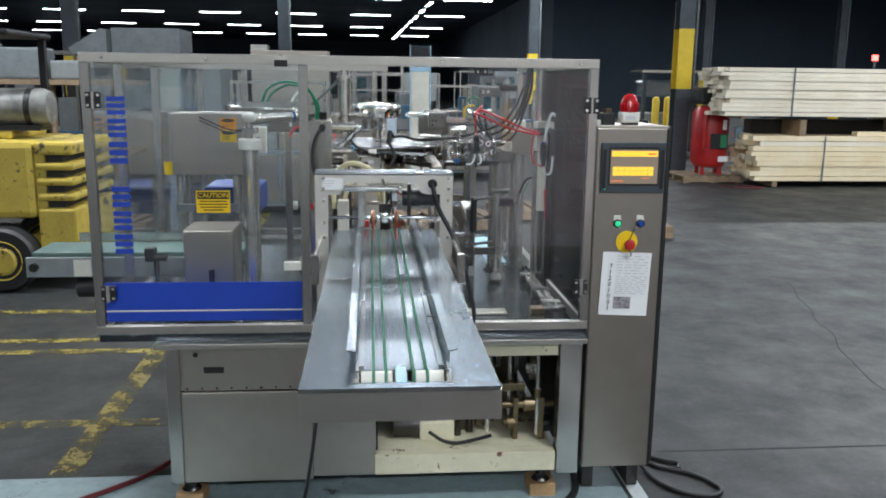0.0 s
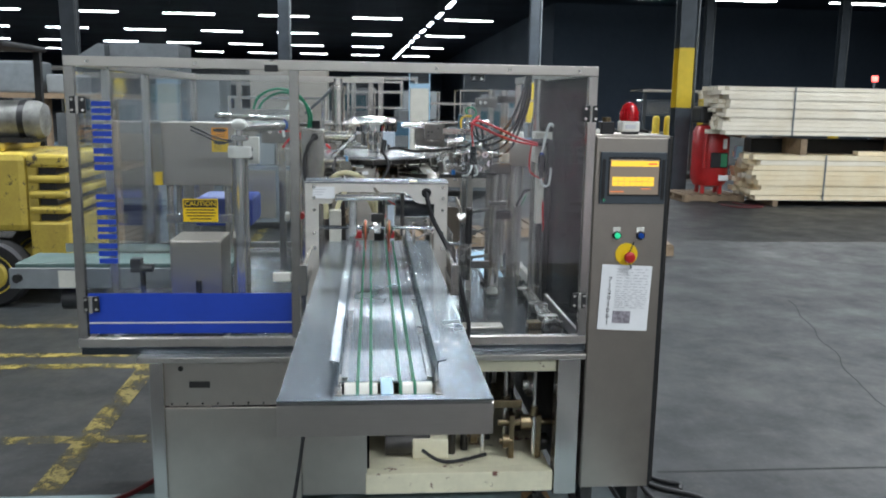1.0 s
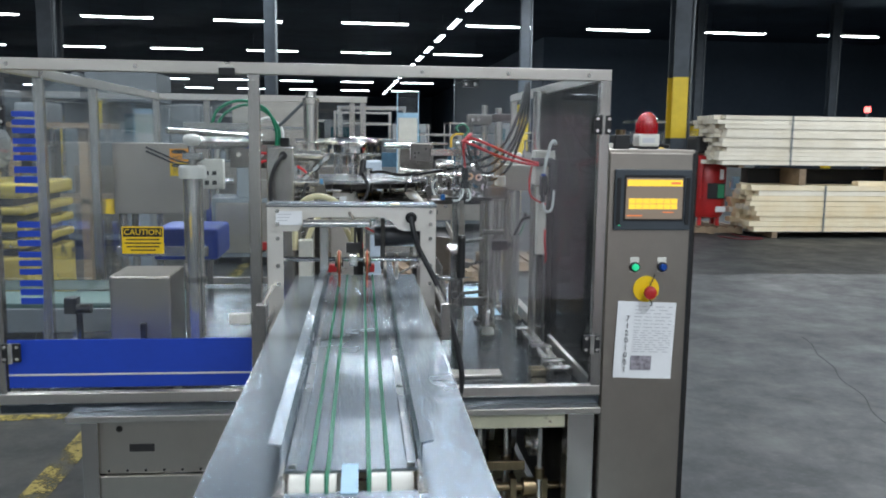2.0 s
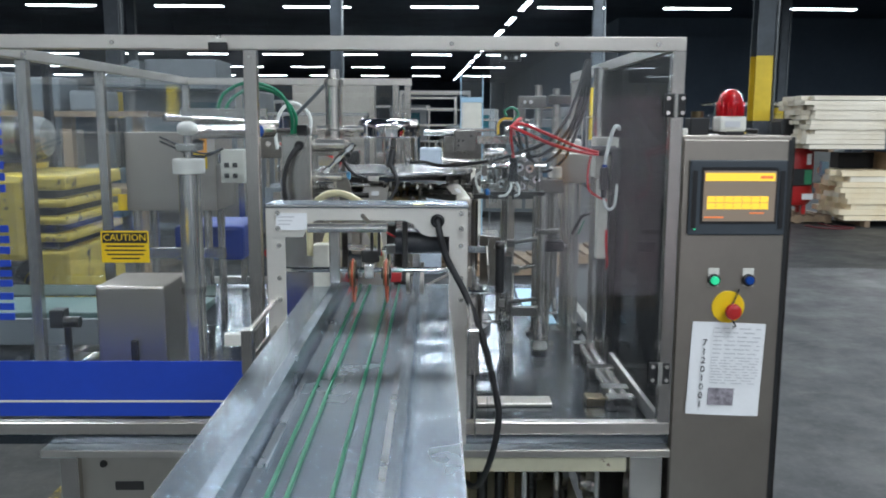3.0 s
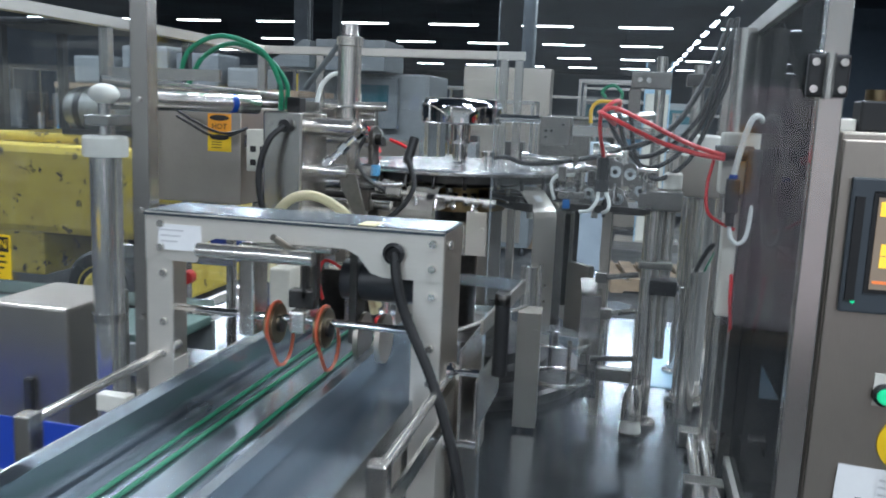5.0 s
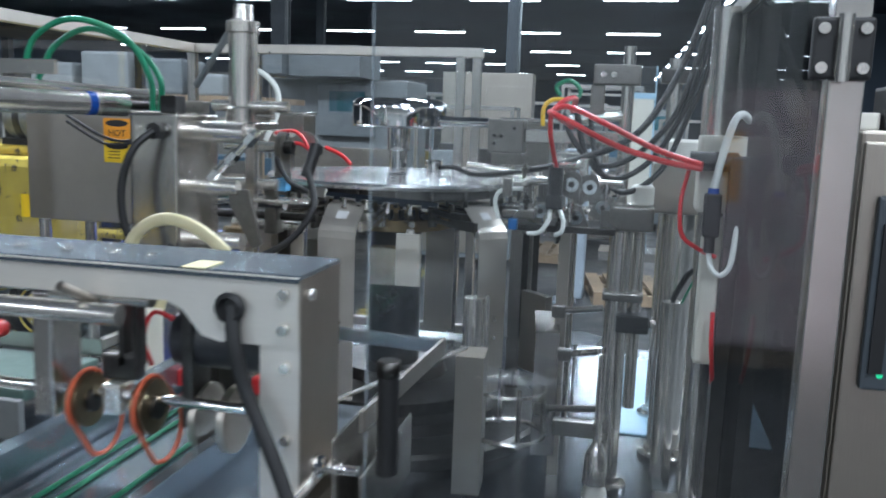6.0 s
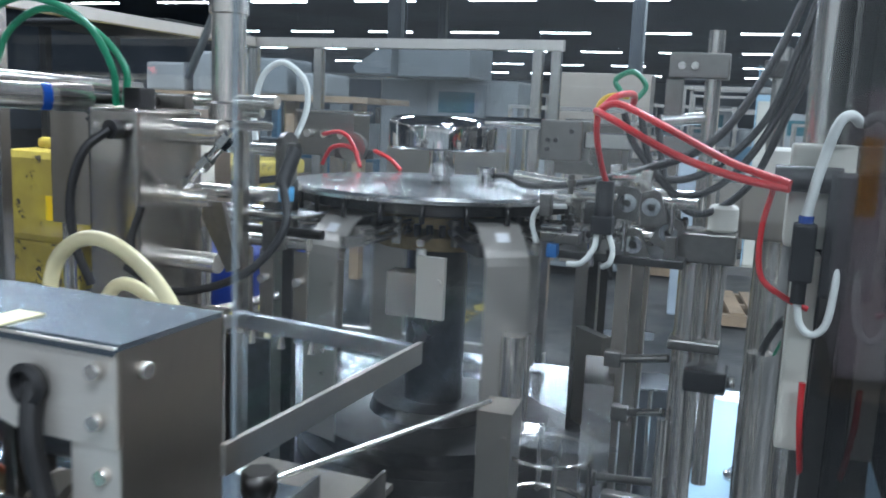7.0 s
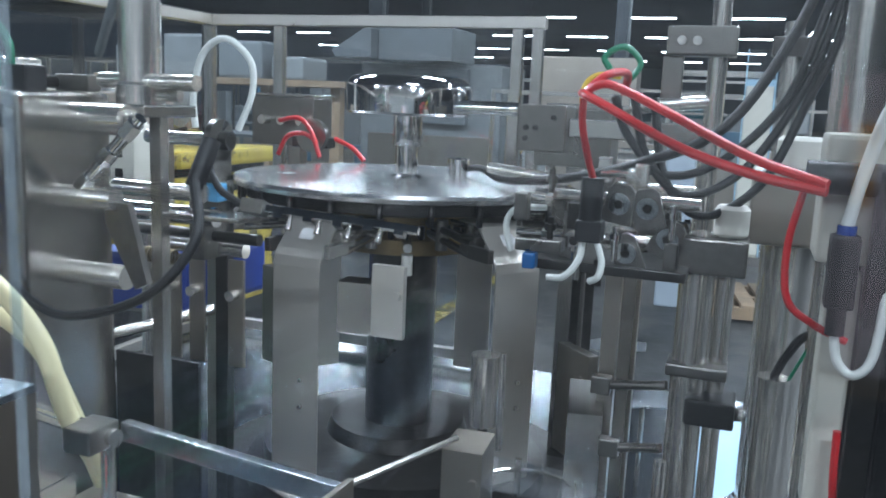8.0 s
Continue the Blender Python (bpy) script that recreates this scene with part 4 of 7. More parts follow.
part("drive_shaft", cyl(B(), (G0 + 0.01, GY + 0.05, GZ - 0.185), (G1 - 0.01, GY + 0.05, GZ - 0.185), 0.0075, n=20), CHROME, gan)
part("motor", cyl(B(), (0.17, GY + 0.09, GZ - 0.11), (0.33, GY + 0.09, GZ - 0.11), 0.036, n=28), MOTOR, gan, "black drum motor")
part("wire", hose(B(), [(0.17, GY + 0.1, GZ - 0.10), (0.13, GY + 0.09, GZ - 0.08), (0.125, GY + 0.07, GZ - 0.11), (0.13, GY + 0.08, GZ - 0.15)], 0.003, 6), RED_HOSE, gan)
part("spacer", box(B(), 0.084, 0.113, GY + 0.032, GY + 0.068, GZ - 0.208, GZ - 0.165, 0.006), SHAFT, gan)
part("swing_block", box(B(), 0.075, 0.125, GY + 0.05, GY + 0.075, GZ - 0.165, GZ - 0.13, 0.004), STEEL_DARK, gan)
for x in (0.105, 0.125):
    part("swing_arm", box(B(), x - 0.004, x + 0.004, GY + 0.05, GY + 0.07, GZ - 0.145, GZ - 0.04), STEEL_DARK, gan)
WHEELS = []
for x in (0.052, 0.145):
    w = part("drive_wheel", cyl(B(), (-0.008, 0, 0), (0.008, 0, 0), 0.036, n=32), BRASS, gan, "worn brass drive wheel")
    w.matrix_basis = pose(x, GY + 0.05, GZ - 0.195)
    part("wheel_hub", cyl(B(), (-0.014, 0, 0), (0.014, 0, 0), 0.016, n=20), STEEL_DARK, w)
    WHEELS.append((w, x))
    bm = B()
    loop = [(GY + 0.05 + 0.039 * math.sin(a), GZ - 0.195 + 0.039 * math.cos(a)) for a in np.linspace(-2.4, 0.9, 12)]
    loop += [(GY + 0.085 + 0.043 * math.sin(a), GZ - 0.240 + 0.043 * math.cos(a)) for a in np.linspace(0.7, 3.9, 10)]
    hose(bm, [(x, u, v) for u, v in loop] + [(x, *loop[0])], 0.0033, 8, 3)
    part("drive_belt", bm, ORANGE_RING, gan, "orange round drive belt")
for x in (0.20, 0.24):
    part("back_disc", cyl(B(), (x, GY + 0.09, GZ - 0.215), (x + 0.01, GY + 0.09, GZ - 0.215), 0.045, n=32), STEEL_DULL, gan)
part("side_box", box(B(), -0.105, -0.055, 3.70, 3.76, 0.10, 0.52, 0.006), WHITE_BOX, gan, "off-white switch box")
part("switch_light", cyl(B(), (-0.21, 3.55, 0.52), (-0.21, 3.53, 0.52), 0.014, n=16), RED_PAINT, gan)
cab = tagged(mesh_object("motor_cable", hose(B(), [(0.288, GY - 0.002, 1.413), (0.296, GY - 0.014, 1.37), (0.314, GY - 0.016, 1.31), (0.364, GY - 0.031, 1.215), (0.408, GY - 0.051, 1.107), (0.446, GY - 0.071, 0.955), (0.455, GY - 0.081, 0.872), (0.432, GY - 0.071, 0.748), (0.40, GY + 0.02, 0.64), (0.36, GY + 0.16, 0.60)], 0.0092, 10), RUBBER),
             "thick black cable hanging from the gantry", "cable")
cab2 = tagged(mesh_object("vacuum_hose", hose(B(), [(-0.12, 3.75, 1.25), (-0.118, 3.75, 1.38), (-0.085, 3.75, 1.435), (-0.03, 3.75, 1.452), (0.035, 3.75, 1.428), (0.085, 3.76, 1.37), (0.10, 3.78, 1.28), (0.11, 3.82, 1.2)], 0.011, 12), CREAM_HOSE),
              "cream silicone vacuum hose arched behind the gantry", "hose")
cab3 = tagged(mesh_object("vacuum_hose", hose(B(), [(-0.09, 3.78, 1.25), (-0.05, 3.78, 1.35), (-0.01, 3.78, 1.385), (0.05, 3.79, 1.35), (0.09, 3.80, 1.27), (0.10, 3.83, 1.18)], 0.010, 12), CREAM_HOSE),
              "cream silicone vacuum hose beside the gantry", "hose")

# pouch stop with its black grip
grip = thing("adjusting_lever", "black grip on a folded steel lever beside the gantry", "lever", (0.45, 3.5, 0.772))
part("grip", cyl(B(), (0.014, -0.1, 0.43), (0.014, -0.1, 0.555), 0.013, n=20), BLACK, grip, "black rubber grip")
part("grip_cap", cyl(B(), (0.014, -0.1, 0.555), (0.014, -0.1, 0.575), 0.015, n=6), STEEL_DARK, grip)
part("lever_plate", box(B(), -0.055, -0.05, -0.11, 0.12, 0.0, 0.47, 0.001), STEEL, grip)
part("lever_plate", box(B(), -0.035, -0.031, -0.06, 0.2, 0.30, 0.40, 0.001), STEEL, grip)
for z in (0.43, 0.30):
    bm = B()
    cyl(bm, (-0.075, -0.105, z), (-0.02, -0.105, z), 0.007, n=14)
    bmesh.ops.create_uvsphere(bm, u_segments=16, v_segments=10, radius=0.016, matrix=Matrix.Translation((-0.075, -0.105, z)))
    part("ball_knob", bm, CHROME, grip)


# ---- rotary turret ----
TX, TY = 0.082, 4.78
tur = thing("turret_head", "polished stainless turret disc with chrome drum on a column", "turret", (TX, TY, 0.772))
ZT = 0.772
part("pedestal", lathe(B(), [(0.455, 0), (0.455, 0.03), (0.445, 0.04), (0.34, 0.042), (0.335, 0.075), (0.30, 0.085), (0.30, 0.12), (0.16, 0.13), (0.15, 0.16)], n=56), STEEL_DARK, tur, "dark round pedestal")
part("column", cyl(B(), (0, 0, 0.16), (0, 0, 0.60), 0.075, n=36), STEEL_DARK, tur)
part("disc", lathe(B(), [(0.05, 0.684), (0.355, 0.684), (0.366, 0.688), (0.368, 0.696), (0.364, 0.703), (0.05, 0.705)], n=96), DISC, tur, "polished stainless disc")
part("cam_ring", lathe(B(), [(0.335, 0.664), (0.345, 0.664), (0.345, 0.683), (0.335, 0.683)], n=64), STEEL_DARK, tur)
part("cam_hub", cyl(B(), (0, 0, 0.60), (0, 0, 0.684), 0.12, n=32), STEEL_DARK, tur)
part("neck", lathe(B(), [(0.036, 0.705), (0.025, 0.712), (0.0245, 0.86)], n=32), CHROME, tur)
drum = part("drum", lathe(B(), [(0.031, -0.066), (0.032, -0.062), (0.032, -0.004), (0.05, 0.0), (0.128, 0.0), (0.133, 0.005), (0.134, 0.056), (0.130, 0.068), (0.121, 0.077), (0.113, 0.080), (0.107, 0.0785), (0.100, 0.072), (0.02, 0.072)], n=64), CHROME, tur, "chrome drum with bright rounded rim on a sliding sleeve")
drum.matrix_basis = pose(0, 0, 0.838)
bm = B()
for i in range(12):
    a = 2 * math.pi * (i + 0.5) / 12
    screw(bm, (0.088 * math.cos(a), 0.088 * math.sin(a), 0.072), (0, 0, 1), 0.007, 0.005)
pieces("drum_screw", bm, SHAFT, drum)
part("nut", lathe(B(), [(0.022, 0.705), (0.022, 0.727), (0.026, 0.729), (0.026, 0.741), (0.012, 0.744)], pose(0.075, 0.13, 0), 24), CHROME, tur)
bm = B()
for i in range(24):
    a = 2 * math.pi * i / 24
    cyl(bm, (0.352 * math.cos(a), 0.352 * math.sin(a), 0.646), (0.352 * math.cos(a), 0.352 * math.sin(a), 0.684), 0.006, n=8)
pieces("cam_stud", bm, STEEL_DARK, tur)

car = thing("gripper_carousel", "ring of six stainless pouch grippers under the disc", "gripper ring", (TX, TY, 1.33))
part("hub", lathe(B(), [(0.13, 0.0), (0.16, 0.0), (0.16, 0.03), (0.14, 0.05), (0.14, 0.075), (0.125, 0.075)], n=48), BRONZE, car, "oily bronze hub ring")
bm = B()
for i in range(32):
    a = 2 * math.pi * i / 32
    cyl(bm, (0.15 * math.cos(a), 0.15 * math.sin(a), 0.03), (0.15 * math.cos(a), 0.15 * math.sin(a), 0.06), 0.008, n=8)
pieces("hub_bolt", bm, STEEL_DARK, car)
bm_plate = B()
prof = [(0.279, 0.094), (0.325, 0.092), (0.341, 0.087), (0.388, 0.040), (0.396, 0.028), (0.400, 0.010), (0.400, -0.395)]
th = 0.0025
n_p = len(prof)
lo = [bm_plate.verts.new((r, -0.050, z)) for r, z in prof] + [bm_plate.verts.new((r - th, -0.050, z - th)) for r, z in reversed(prof)]
hi = [bm_plate.verts.new((v.co.x, 0.050, v.co.z)) for v in lo]
k = len(lo)
for i in range(k):
    bm_plate.faces.new((lo[i], lo[(i + 1) % k], hi[(i + 1) % k], hi[i]))
for row in (lo, hi):
    for i in range(n_p - 1):
        bm_plate.faces.new((row[i], row[i + 1], row[k - 2 - i], row[k - 1 - i]))
first_plate = None
for i in range(6):
    a = i * 60
    if first_plate is None:
        first_plate = part("gripper_plate", bm_plate, STEEL_PLATE, car, "bent stainless gripper cover")
        pl = first_plate
    else:
        pl = new("gripper_plate", first_plate.data)
        pl.parent = car
        pl["label"] = "bent stainless gripper cover"
    pl.matrix_basis = pose(0, 0, 0, 0, 0, a)
    for s in (-1, 1):
        bm = B()
        for dz in (0.045, 0.066):
            cyl(bm, (0.12, 0.024 * s, dz), (0.34, 0.062 * s, dz - 0.01), 0.0075, n=10)
        box(bm, 0.30, 0.345, 0.050 * s - 0.012, 0.050 * s + 0.012, 0.03, 0.07, 0.003)
        box(bm, 0.335, 0.40, 0.064 * s - 0.006, 0.064 * s + 0.006, 0.03, 0.055, 0.002)
        cyl(bm, (0.20, 0.036 * s, 0.02), (0.20, 0.036 * s, 0.08), 0.012, n=12)
        ob = part("gripper_arm", bm, SHAFT if s > 0 else CASTING, car)
        ob.matrix_basis = pose(0, 0, 0, 0, 0, a)
    ob = part("spring", cyl(B(), (0.16, 0.0, 0.035), (0.27, 0.0, 0.035), 0.009, n=12), SHAFT, car)
    ob.matrix_basis = pose(0, 0, 0, 0, 0, a + 30)
    ob = part("stop_tab", cyl(B(), (0.25, 0, -0.02), (0.25, 0, 0.02), 0.011, n=12), WHITE_PL, car, "white nylon roller")
    ob.matrix_basis = pose(0, 0, 0, 0, 0, a + 30)
    ob = part("plate_label", box(B(), -0.012, 0.012, -0.015, 0.015, -0.0004, 0.0004), PAPER, car)
    ob.matrix_basis = pose(0, 0, 0, 0, 0, a) @ pose(0.3655, 0, 0.0650, 0, 45, 0)
    bm = B()
    for z in (-0.20, -0.25):
        screw(bm, (0.400, 0.012, z), (1, 0, 0), 0.005, 0.004)
    for ob in pieces("plate_screw", bm, SHAFT, car):
        ob.matrix_basis = pose(0, 0, 0, 0, 0, a)

# still plates and guides round the carousel
gd = thing("pouch_guide", "fixed stainless pouch guide plates round the turret", "guide plate", (0, 0, 0.772))


def guide(nm, x, y, rz, w, z0, z1, flange=0.03, mt=STEEL_DULL):
    bm = B()
    box(bm, -w / 2, w / 2, -0.0015, 0.0015, z0 - ZT, z1 - ZT)
    box(bm, -w / 2, w / 2, 0.0017, flange, z1 - 0.003 - ZT, z1 - ZT)
    box(bm, w / 2 - 0.003, w / 2, 0.0017, flange, z0 - ZT, z1 - 0.0032 - ZT)
    screw(bm, (w * 0.3, -0.0015, z1 - 0.05 - ZT), (0, -1, 0), 0.008, 0.005)
    ob = part(nm, bm, mt, gd)
    ob.matrix_basis = pose(x, y, 0, 0, 0, rz)
    return ob


guide("bracket_plate", 0.229, 4.36, 0, 0.058, 1.24, 1.365, 0.012, STEEL_PLATE)
guide("back_plate", 0.166, 4.372, 4, 0.072, 1.236, 1.326, 0.05, STEEL)
guide("box_guide", 0.51, 4.585, -45, 0.10, 0.99, 1.20, 0.02)
guide("box_guide", 0.41, 4.25, 4, 0.064, 0.785, 1.112, 0.09)
bm = B()
prism(bm, [(0.0, 0.06), (0.003, 0.06), (0.003, 0.366), (0.062, 0.404), (0.062, 0.408), (0.0, 0.368)], SIDE, -0.029, 0.029)
screw(bm, (0.015, 0.0, 0.10), (0, -1, 0), 0.006, 0.004)
part("bent_guide", bm, STEEL, gd, "bent stainless guide with a sloping lip").matrix_basis = pose(0.566, 4.42, 0, 0, 0, 10)
bm = B()
cyl(bm, (0.375, 4.47, 0.30), (0.375, 4.47, 0.43), 0.026, n=28), cyl(bm, (0.41, 4.46, 0.26), (0.41, 4.46, 0.44), 0.006, n=12)
part("guide_roller", bm, SHAFT, gd)
part("roller_post", cyl(B(), (0.375, 4.47, 0.0), (0.375, 4.47, 0.30), 0.010, n=14), STEEL_DARK, gd)
guide("flat_post", 0.585, 4.70, 20, 0.030, 0.772, 1.40, 0.02, STEEL)
guide("flat_post", 0.457, 4.93, 20, 0.05, 0.99, 1.40, 0.03, STEEL_DARK)
guide("flat_post", -0.16, 4.42, -25, 0.045, 0.772, 1.36, 0.03)
guide("low_plate", -0.02, 4.40, -20, 0.05, 1.15, 1.33, 0.02)
guide("low_plate", -0.09, 4.36, -20, 0.04, 1.16, 1.34, 0.02)
for cx, cy, cz, lean, turn in ((0.522, 5.07, 1.08, 4, 20), (0.60, 5.03, 0.975, 10, 0)):
    bm = prism(B(), [(-0.075, -0.02), (-0.03, -0.055), (0.065, -0.03), (0.08, 0.03), (0.02, 0.06), (-0.06, 0.04)], Matrix(), -0.0015, 0.0015)
    part("discharge_chute", bm, STEEL_TABLE, gd, "polished discharge paddle").matrix_basis = pose(cx, cy, cz - ZT, lean, 0, turn)
    part("paddle_rod", cyl(B(), (cx, cy, 0), (cx, cy, cz - ZT - 0.004), 0.006, n=12), SHAFT, gd)
bm = B()
ring(bm, (0, 0, -0.02), (0, 0, 1), 0.085, 0.004, 40, 8)
for i in range(4):
    a = 1.57 * i + 0.4
    cyl(bm, (0.085 * math.cos(a), 0.085 * math.sin(a), -0.14), (0.085 * math.cos(a), 0.085 * math.sin(a), 0.0), 0.006, n=10)
ring(bm, (0, 0, -0.13), (0, 0, 1), 0.085, 0.006, 40, 8)
part("deflector_cage", bm, STEEL, gd).matrix_basis = pose(0.49, 4.345, 1.04 - ZT)
bm = prism(B(), [(-0.10, -0.03), (-0.04, -0.075), (0.07, -0.06), (0.135, 0.005), (0.06, 0.06), (-0.06, 0.06)], Matrix(), 0, 0.003)
part("deflector", bm, FILM, gd, "clear pointed deflector sheet").matrix_basis = pose(0.49, 4.335, 1.048 - ZT, -3, 3, 4)
# pale blue patch of the tabletop, drawn as a thin flat box
part("blue_sheet", box(B(), 0.722, 0.838, 4.79, 5.60, 0.0005, 0.0035), BLUE_BOX, gd, "pale blue strip flat on the tabletop")


def stand(nm, x, y, r, z1, label, mt=SHAFT):
    c = thing(nm, label, "machine column", (x, y, ZT))
    part("flange", lathe(B(), [(r + 0.022, 0), (r + 0.022, 0.012), (r + 0.006, 0.018), (r + 0.006, 0.03)], n=32), STEEL, c)
    part("shaft", cyl(B(), (0, 0, 0.012), (0, 0, z1 - ZT), r, n=32), mt, c)
    bm = B()
    for i in range(4):
        a = 0.8 + 1.57 * i
        screw(bm, ((r + 0.014) * math.cos(a), (r + 0.014) * math.sin(a), 0.012), (0, 0, 1), 0.006)
    pieces("flange_screw", bm, SHAFT, c)
    return c


ca = stand("guide_column", 0.722, 4.425, 0.027, 1.46, "polished steel column with black clamp and white cap")
part("cap_block", box(B(), -0.035, 0.070, -0.035, 0.04, 1.40 - ZT, 1.455 - ZT, 0.004), CASTING, ca)
part("white_cap", lathe(B(), [(0.022, 1.456 - ZT), (0.026, 1.461 - ZT), (0.026, 1.498 - ZT), (0.021, 1.504 - ZT)], pose(0.042, 0.012, 0), 28), WHITE_PL, ca, "white nylon cap")
part("side_shaft", cyl(B(), (0.042, 0.012, 0.2), (0.042, 0.012, 1.44 - ZT), 0.014, n=20), SHAFT, ca)
part("clamp", box(B(), 0.0, 0.075, -0.045, 0.03, 1.165 - ZT, 1.207 - ZT, 0.005), BLACK, ca, "black clamp")
part("clamp_bolt", cyl(B(), (0.075, -0.02, 1.185 - ZT), (0.091, -0.02, 1.185 - ZT), 0.011, n=6), SHAFT, ca)
part("clamp", box(B(), -0.034, 0.058, -0.03, 0.03, 1.235 - ZT, 1.255 - ZT, 0.004), CASTING, ca)
for z, dx in ((1.215, -0.13), (1.11, -0.11), (0.97, -0.16)):
    bm = B()
    cyl(bm, (-0.03, -0.02, z - ZT), (dx, 0.0, z - ZT - 0.02), 0.008, n=12)
    box(bm, dx - 0.02, dx + 0.012, -0.012, 0.012, z - ZT - 0.035, z - ZT - 0.005, 0.003)
    part("cross_arm", bm, CASTING, ca)
part("lower_arm", box(B(), -0.13, 0.0, -0.055, -0.03, 0.905 - ZT, 0.945 - ZT, 0.004), CASTING, ca)
cb = stand("guide_column", 0.862, 4.66, 0.042, 1.425, "thick polished steel column carrying a grey gearbox")
part("gearbox", box(B(), -0.075, 0.075, -0.075, 0.07, 1.426 - ZT, 1.55 - ZT, 0.006), STEEL_DULL, cb, "grey square gearbox")
part("white_cap", lathe(B(), [(0.035, 1.551 - ZT), (0.040, 1.556 - ZT), (0.040, 1.601 - ZT), (0.033, 1.608 - ZT)], n=32), WHITE_PL, cb, "white nylon cap")
part("sleeve", cyl(B(), (-0.01, -0.14, 0.0005), (-0.01, -0.14, 1.22 - ZT), 0.026, n=24), SHAFT, cb)
part("sleeve_wire", hose(B(), [(-0.01, -0.14, 1.22 - ZT), (0.005, -0.15, 1.26 - ZT), (0.03, -0.16, 1.30 - ZT), (0.07, -0.19, 1.31 - ZT)], 0.007), RUBBER, cb)
part("earth_wire", hose(B(), [(0.01, -0.14, 1.21 - ZT), (0.02, -0.15, 1.24 - ZT), (0.035, -0.16, 1.28 - ZT)], 0.003, 6), GREEN_HOSE, cb)
cc = stand("guide_column", 0.713, 4.62, 0.016, 1.83, "slim steel post with a clamped cross block")
hb_x, hb_y = 0.363 - 0.713, 4.632 - 4.62
part("head_block", box(B(), hb_x, hb_x + 0.093, hb_y, hb_y + 0.09, 1.556 - ZT, 1.643 - ZT, 0.004), CASTING, cc, "grey square sealing head block")
bm = B()
for u, v in ((0.018, 1.60), (0.036, 1.60), (0.018, 1.58), (0.07, 1.62)):
    screw(bm, (hb_x + u, hb_y, v - ZT), (0, -1, 0), 0.006, 0.005)
pieces("head_bolt", bm, STEEL_DARK, cc)
part("head_arm", box(B(), hb_x + 0.0935, -0.014, hb_y + 0.02, hb_y + 0.05, 1.585 - ZT, 1.62 - ZT, 0.003), STEEL, cc)
part("head_rod", cyl(B(), (hb_x - 0.13, hb_y + 0.02, 1.632 - ZT), (hb_x - 0.001, hb_y + 0.02, 1.632 - ZT), 0.013, n=20), CHROME, cc)
part("cross_block", box(B(), -0.085, 0.03, -0.025, 0.025, 1.735 - ZT, 1.785 - ZT, 0.004), CASTING, cc)
for bx in (-0.06, -0.035):
    bm = B()
    screw(bm, (bx, -0.025, 1.76 - ZT), (0, -1, 0), 0.009)
    part("block_screw", bm, SHAFT, cc)
part("tab", box(B(), -0.09, -0.055, -0.012, 0.0, 1.66 - ZT, 1.735 - ZT, 0.002), CASTING, cc)
part("cylinder", cyl(B(), (-0.14, -0.02, 1.645 - ZT), (0.0, 0.0, 1.66 - ZT), 0.013, n=18), SHAFT, cc)
cd = stand("guide_column", 0.70, 4.31, 0.009, 1.13, "slim rod in a tapered steel foot")
part("cone_foot", lathe(B(), [(0.030, 0.055), (0.028, 0.07), (0.026, 0.12), (0.018, 0.135), (0.012, 0.15)], n=28), SHAFT, cd)
part("white_foot", lathe(B(), [(0.03, 0.0185), (0.028, 0.035), (0.018, 0.054)], n=24), WHITE_PL, cd, "white nylon foot")
ce = stand("guide_column", 0.84, 4.98, 0.02, 1.83, "tall slim steel column behind the gearbox")
part("top_clamp", box(B(), -0.04, 0.06, -0.03, 0.03, 1.76 - ZT, 1.80 - ZT, 0.004), STEEL_DARK, ce)
cf = stand("guide_column", 0.905, 4.28, 0.028, 1.88, "square edged steel column near the guard")

# ---- sealing heads ----
sl = thing("sealing_head", "grey sealing head with linkages and air fittings", "sealing head", (0.41, 4.98, 1.42))
part("post", box(B(), -0.02, 0.02, 0.0, 0.04, -0.648, 0.1), STEEL, sl)
part("housing", box(B(), -0.085, 0.085, -0.05, 0.06, 0.09, 0.215, 0.004), CASTING, sl)
part("housing_top", box(B(), -0.06, 0.16, -0.06, 0.05, 0.216, 0.228, 0.002), STEEL, sl)
part("cylinder", cyl(B(), (0.10, -0.02, 0.11), (0.19, -0.02, 0.11), 0.028, n=24), SHAFT, sl)
for x in (-0.05, 0.02, 0.07, 0.13):
    part("guide_rod", cyl(B(), (x, -0.03, -0.03), (x, -0.03, 0.10), 0.011, n=16), SHAFT, sl)
for i, (x, y, z) in enumerate(((0.06, -0.22, 0.08), (0.11, -0.24, 0.09), (0.17, -0.22, 0.07), (0.05, -0.24, 0.0), (0.13, -0.26, -0.005), (0.19, -0.25, 0.02), (0.24, -0.28, 0.06), (0.16, -0.18, 0.10))):
    bm = B()
    cyl(bm, (x, y - 0.02, z), (x, y + 0.03, z), 0.020, n=22), cyl(bm, (x, y - 0.024, z), (x, y - 0.02, z), 0.010, n=14)
    box(bm, x - 0.01, x + 0.012, y - 0.01, y + 0.02, z - 0.085, z, 0.003)
    part("link", bm, CASTING if i % 2 else SHAFT, sl)
part("cross_shaft", cyl(B(), (0.0, -0.21, 0.07), (0.30, -0.21, 0.07), 0.011, n=16), SHAFT, sl)
part("cross_shaft", cyl(B(), (0.0, -0.24, -0.01), (0.26, -0.24, -0.01), 0.009, n=16), SHAFT, sl)
part("carrier", box(B(), -0.02, 0.30, -0.30, -0.16, -0.07, -0.05, 0.003), STEEL_DARK, sl)
part("carrier_post", box(B(), 0.165, 0.19, -0.21, -0.185, -0.648, -0.07), STEEL_DULL, sl)
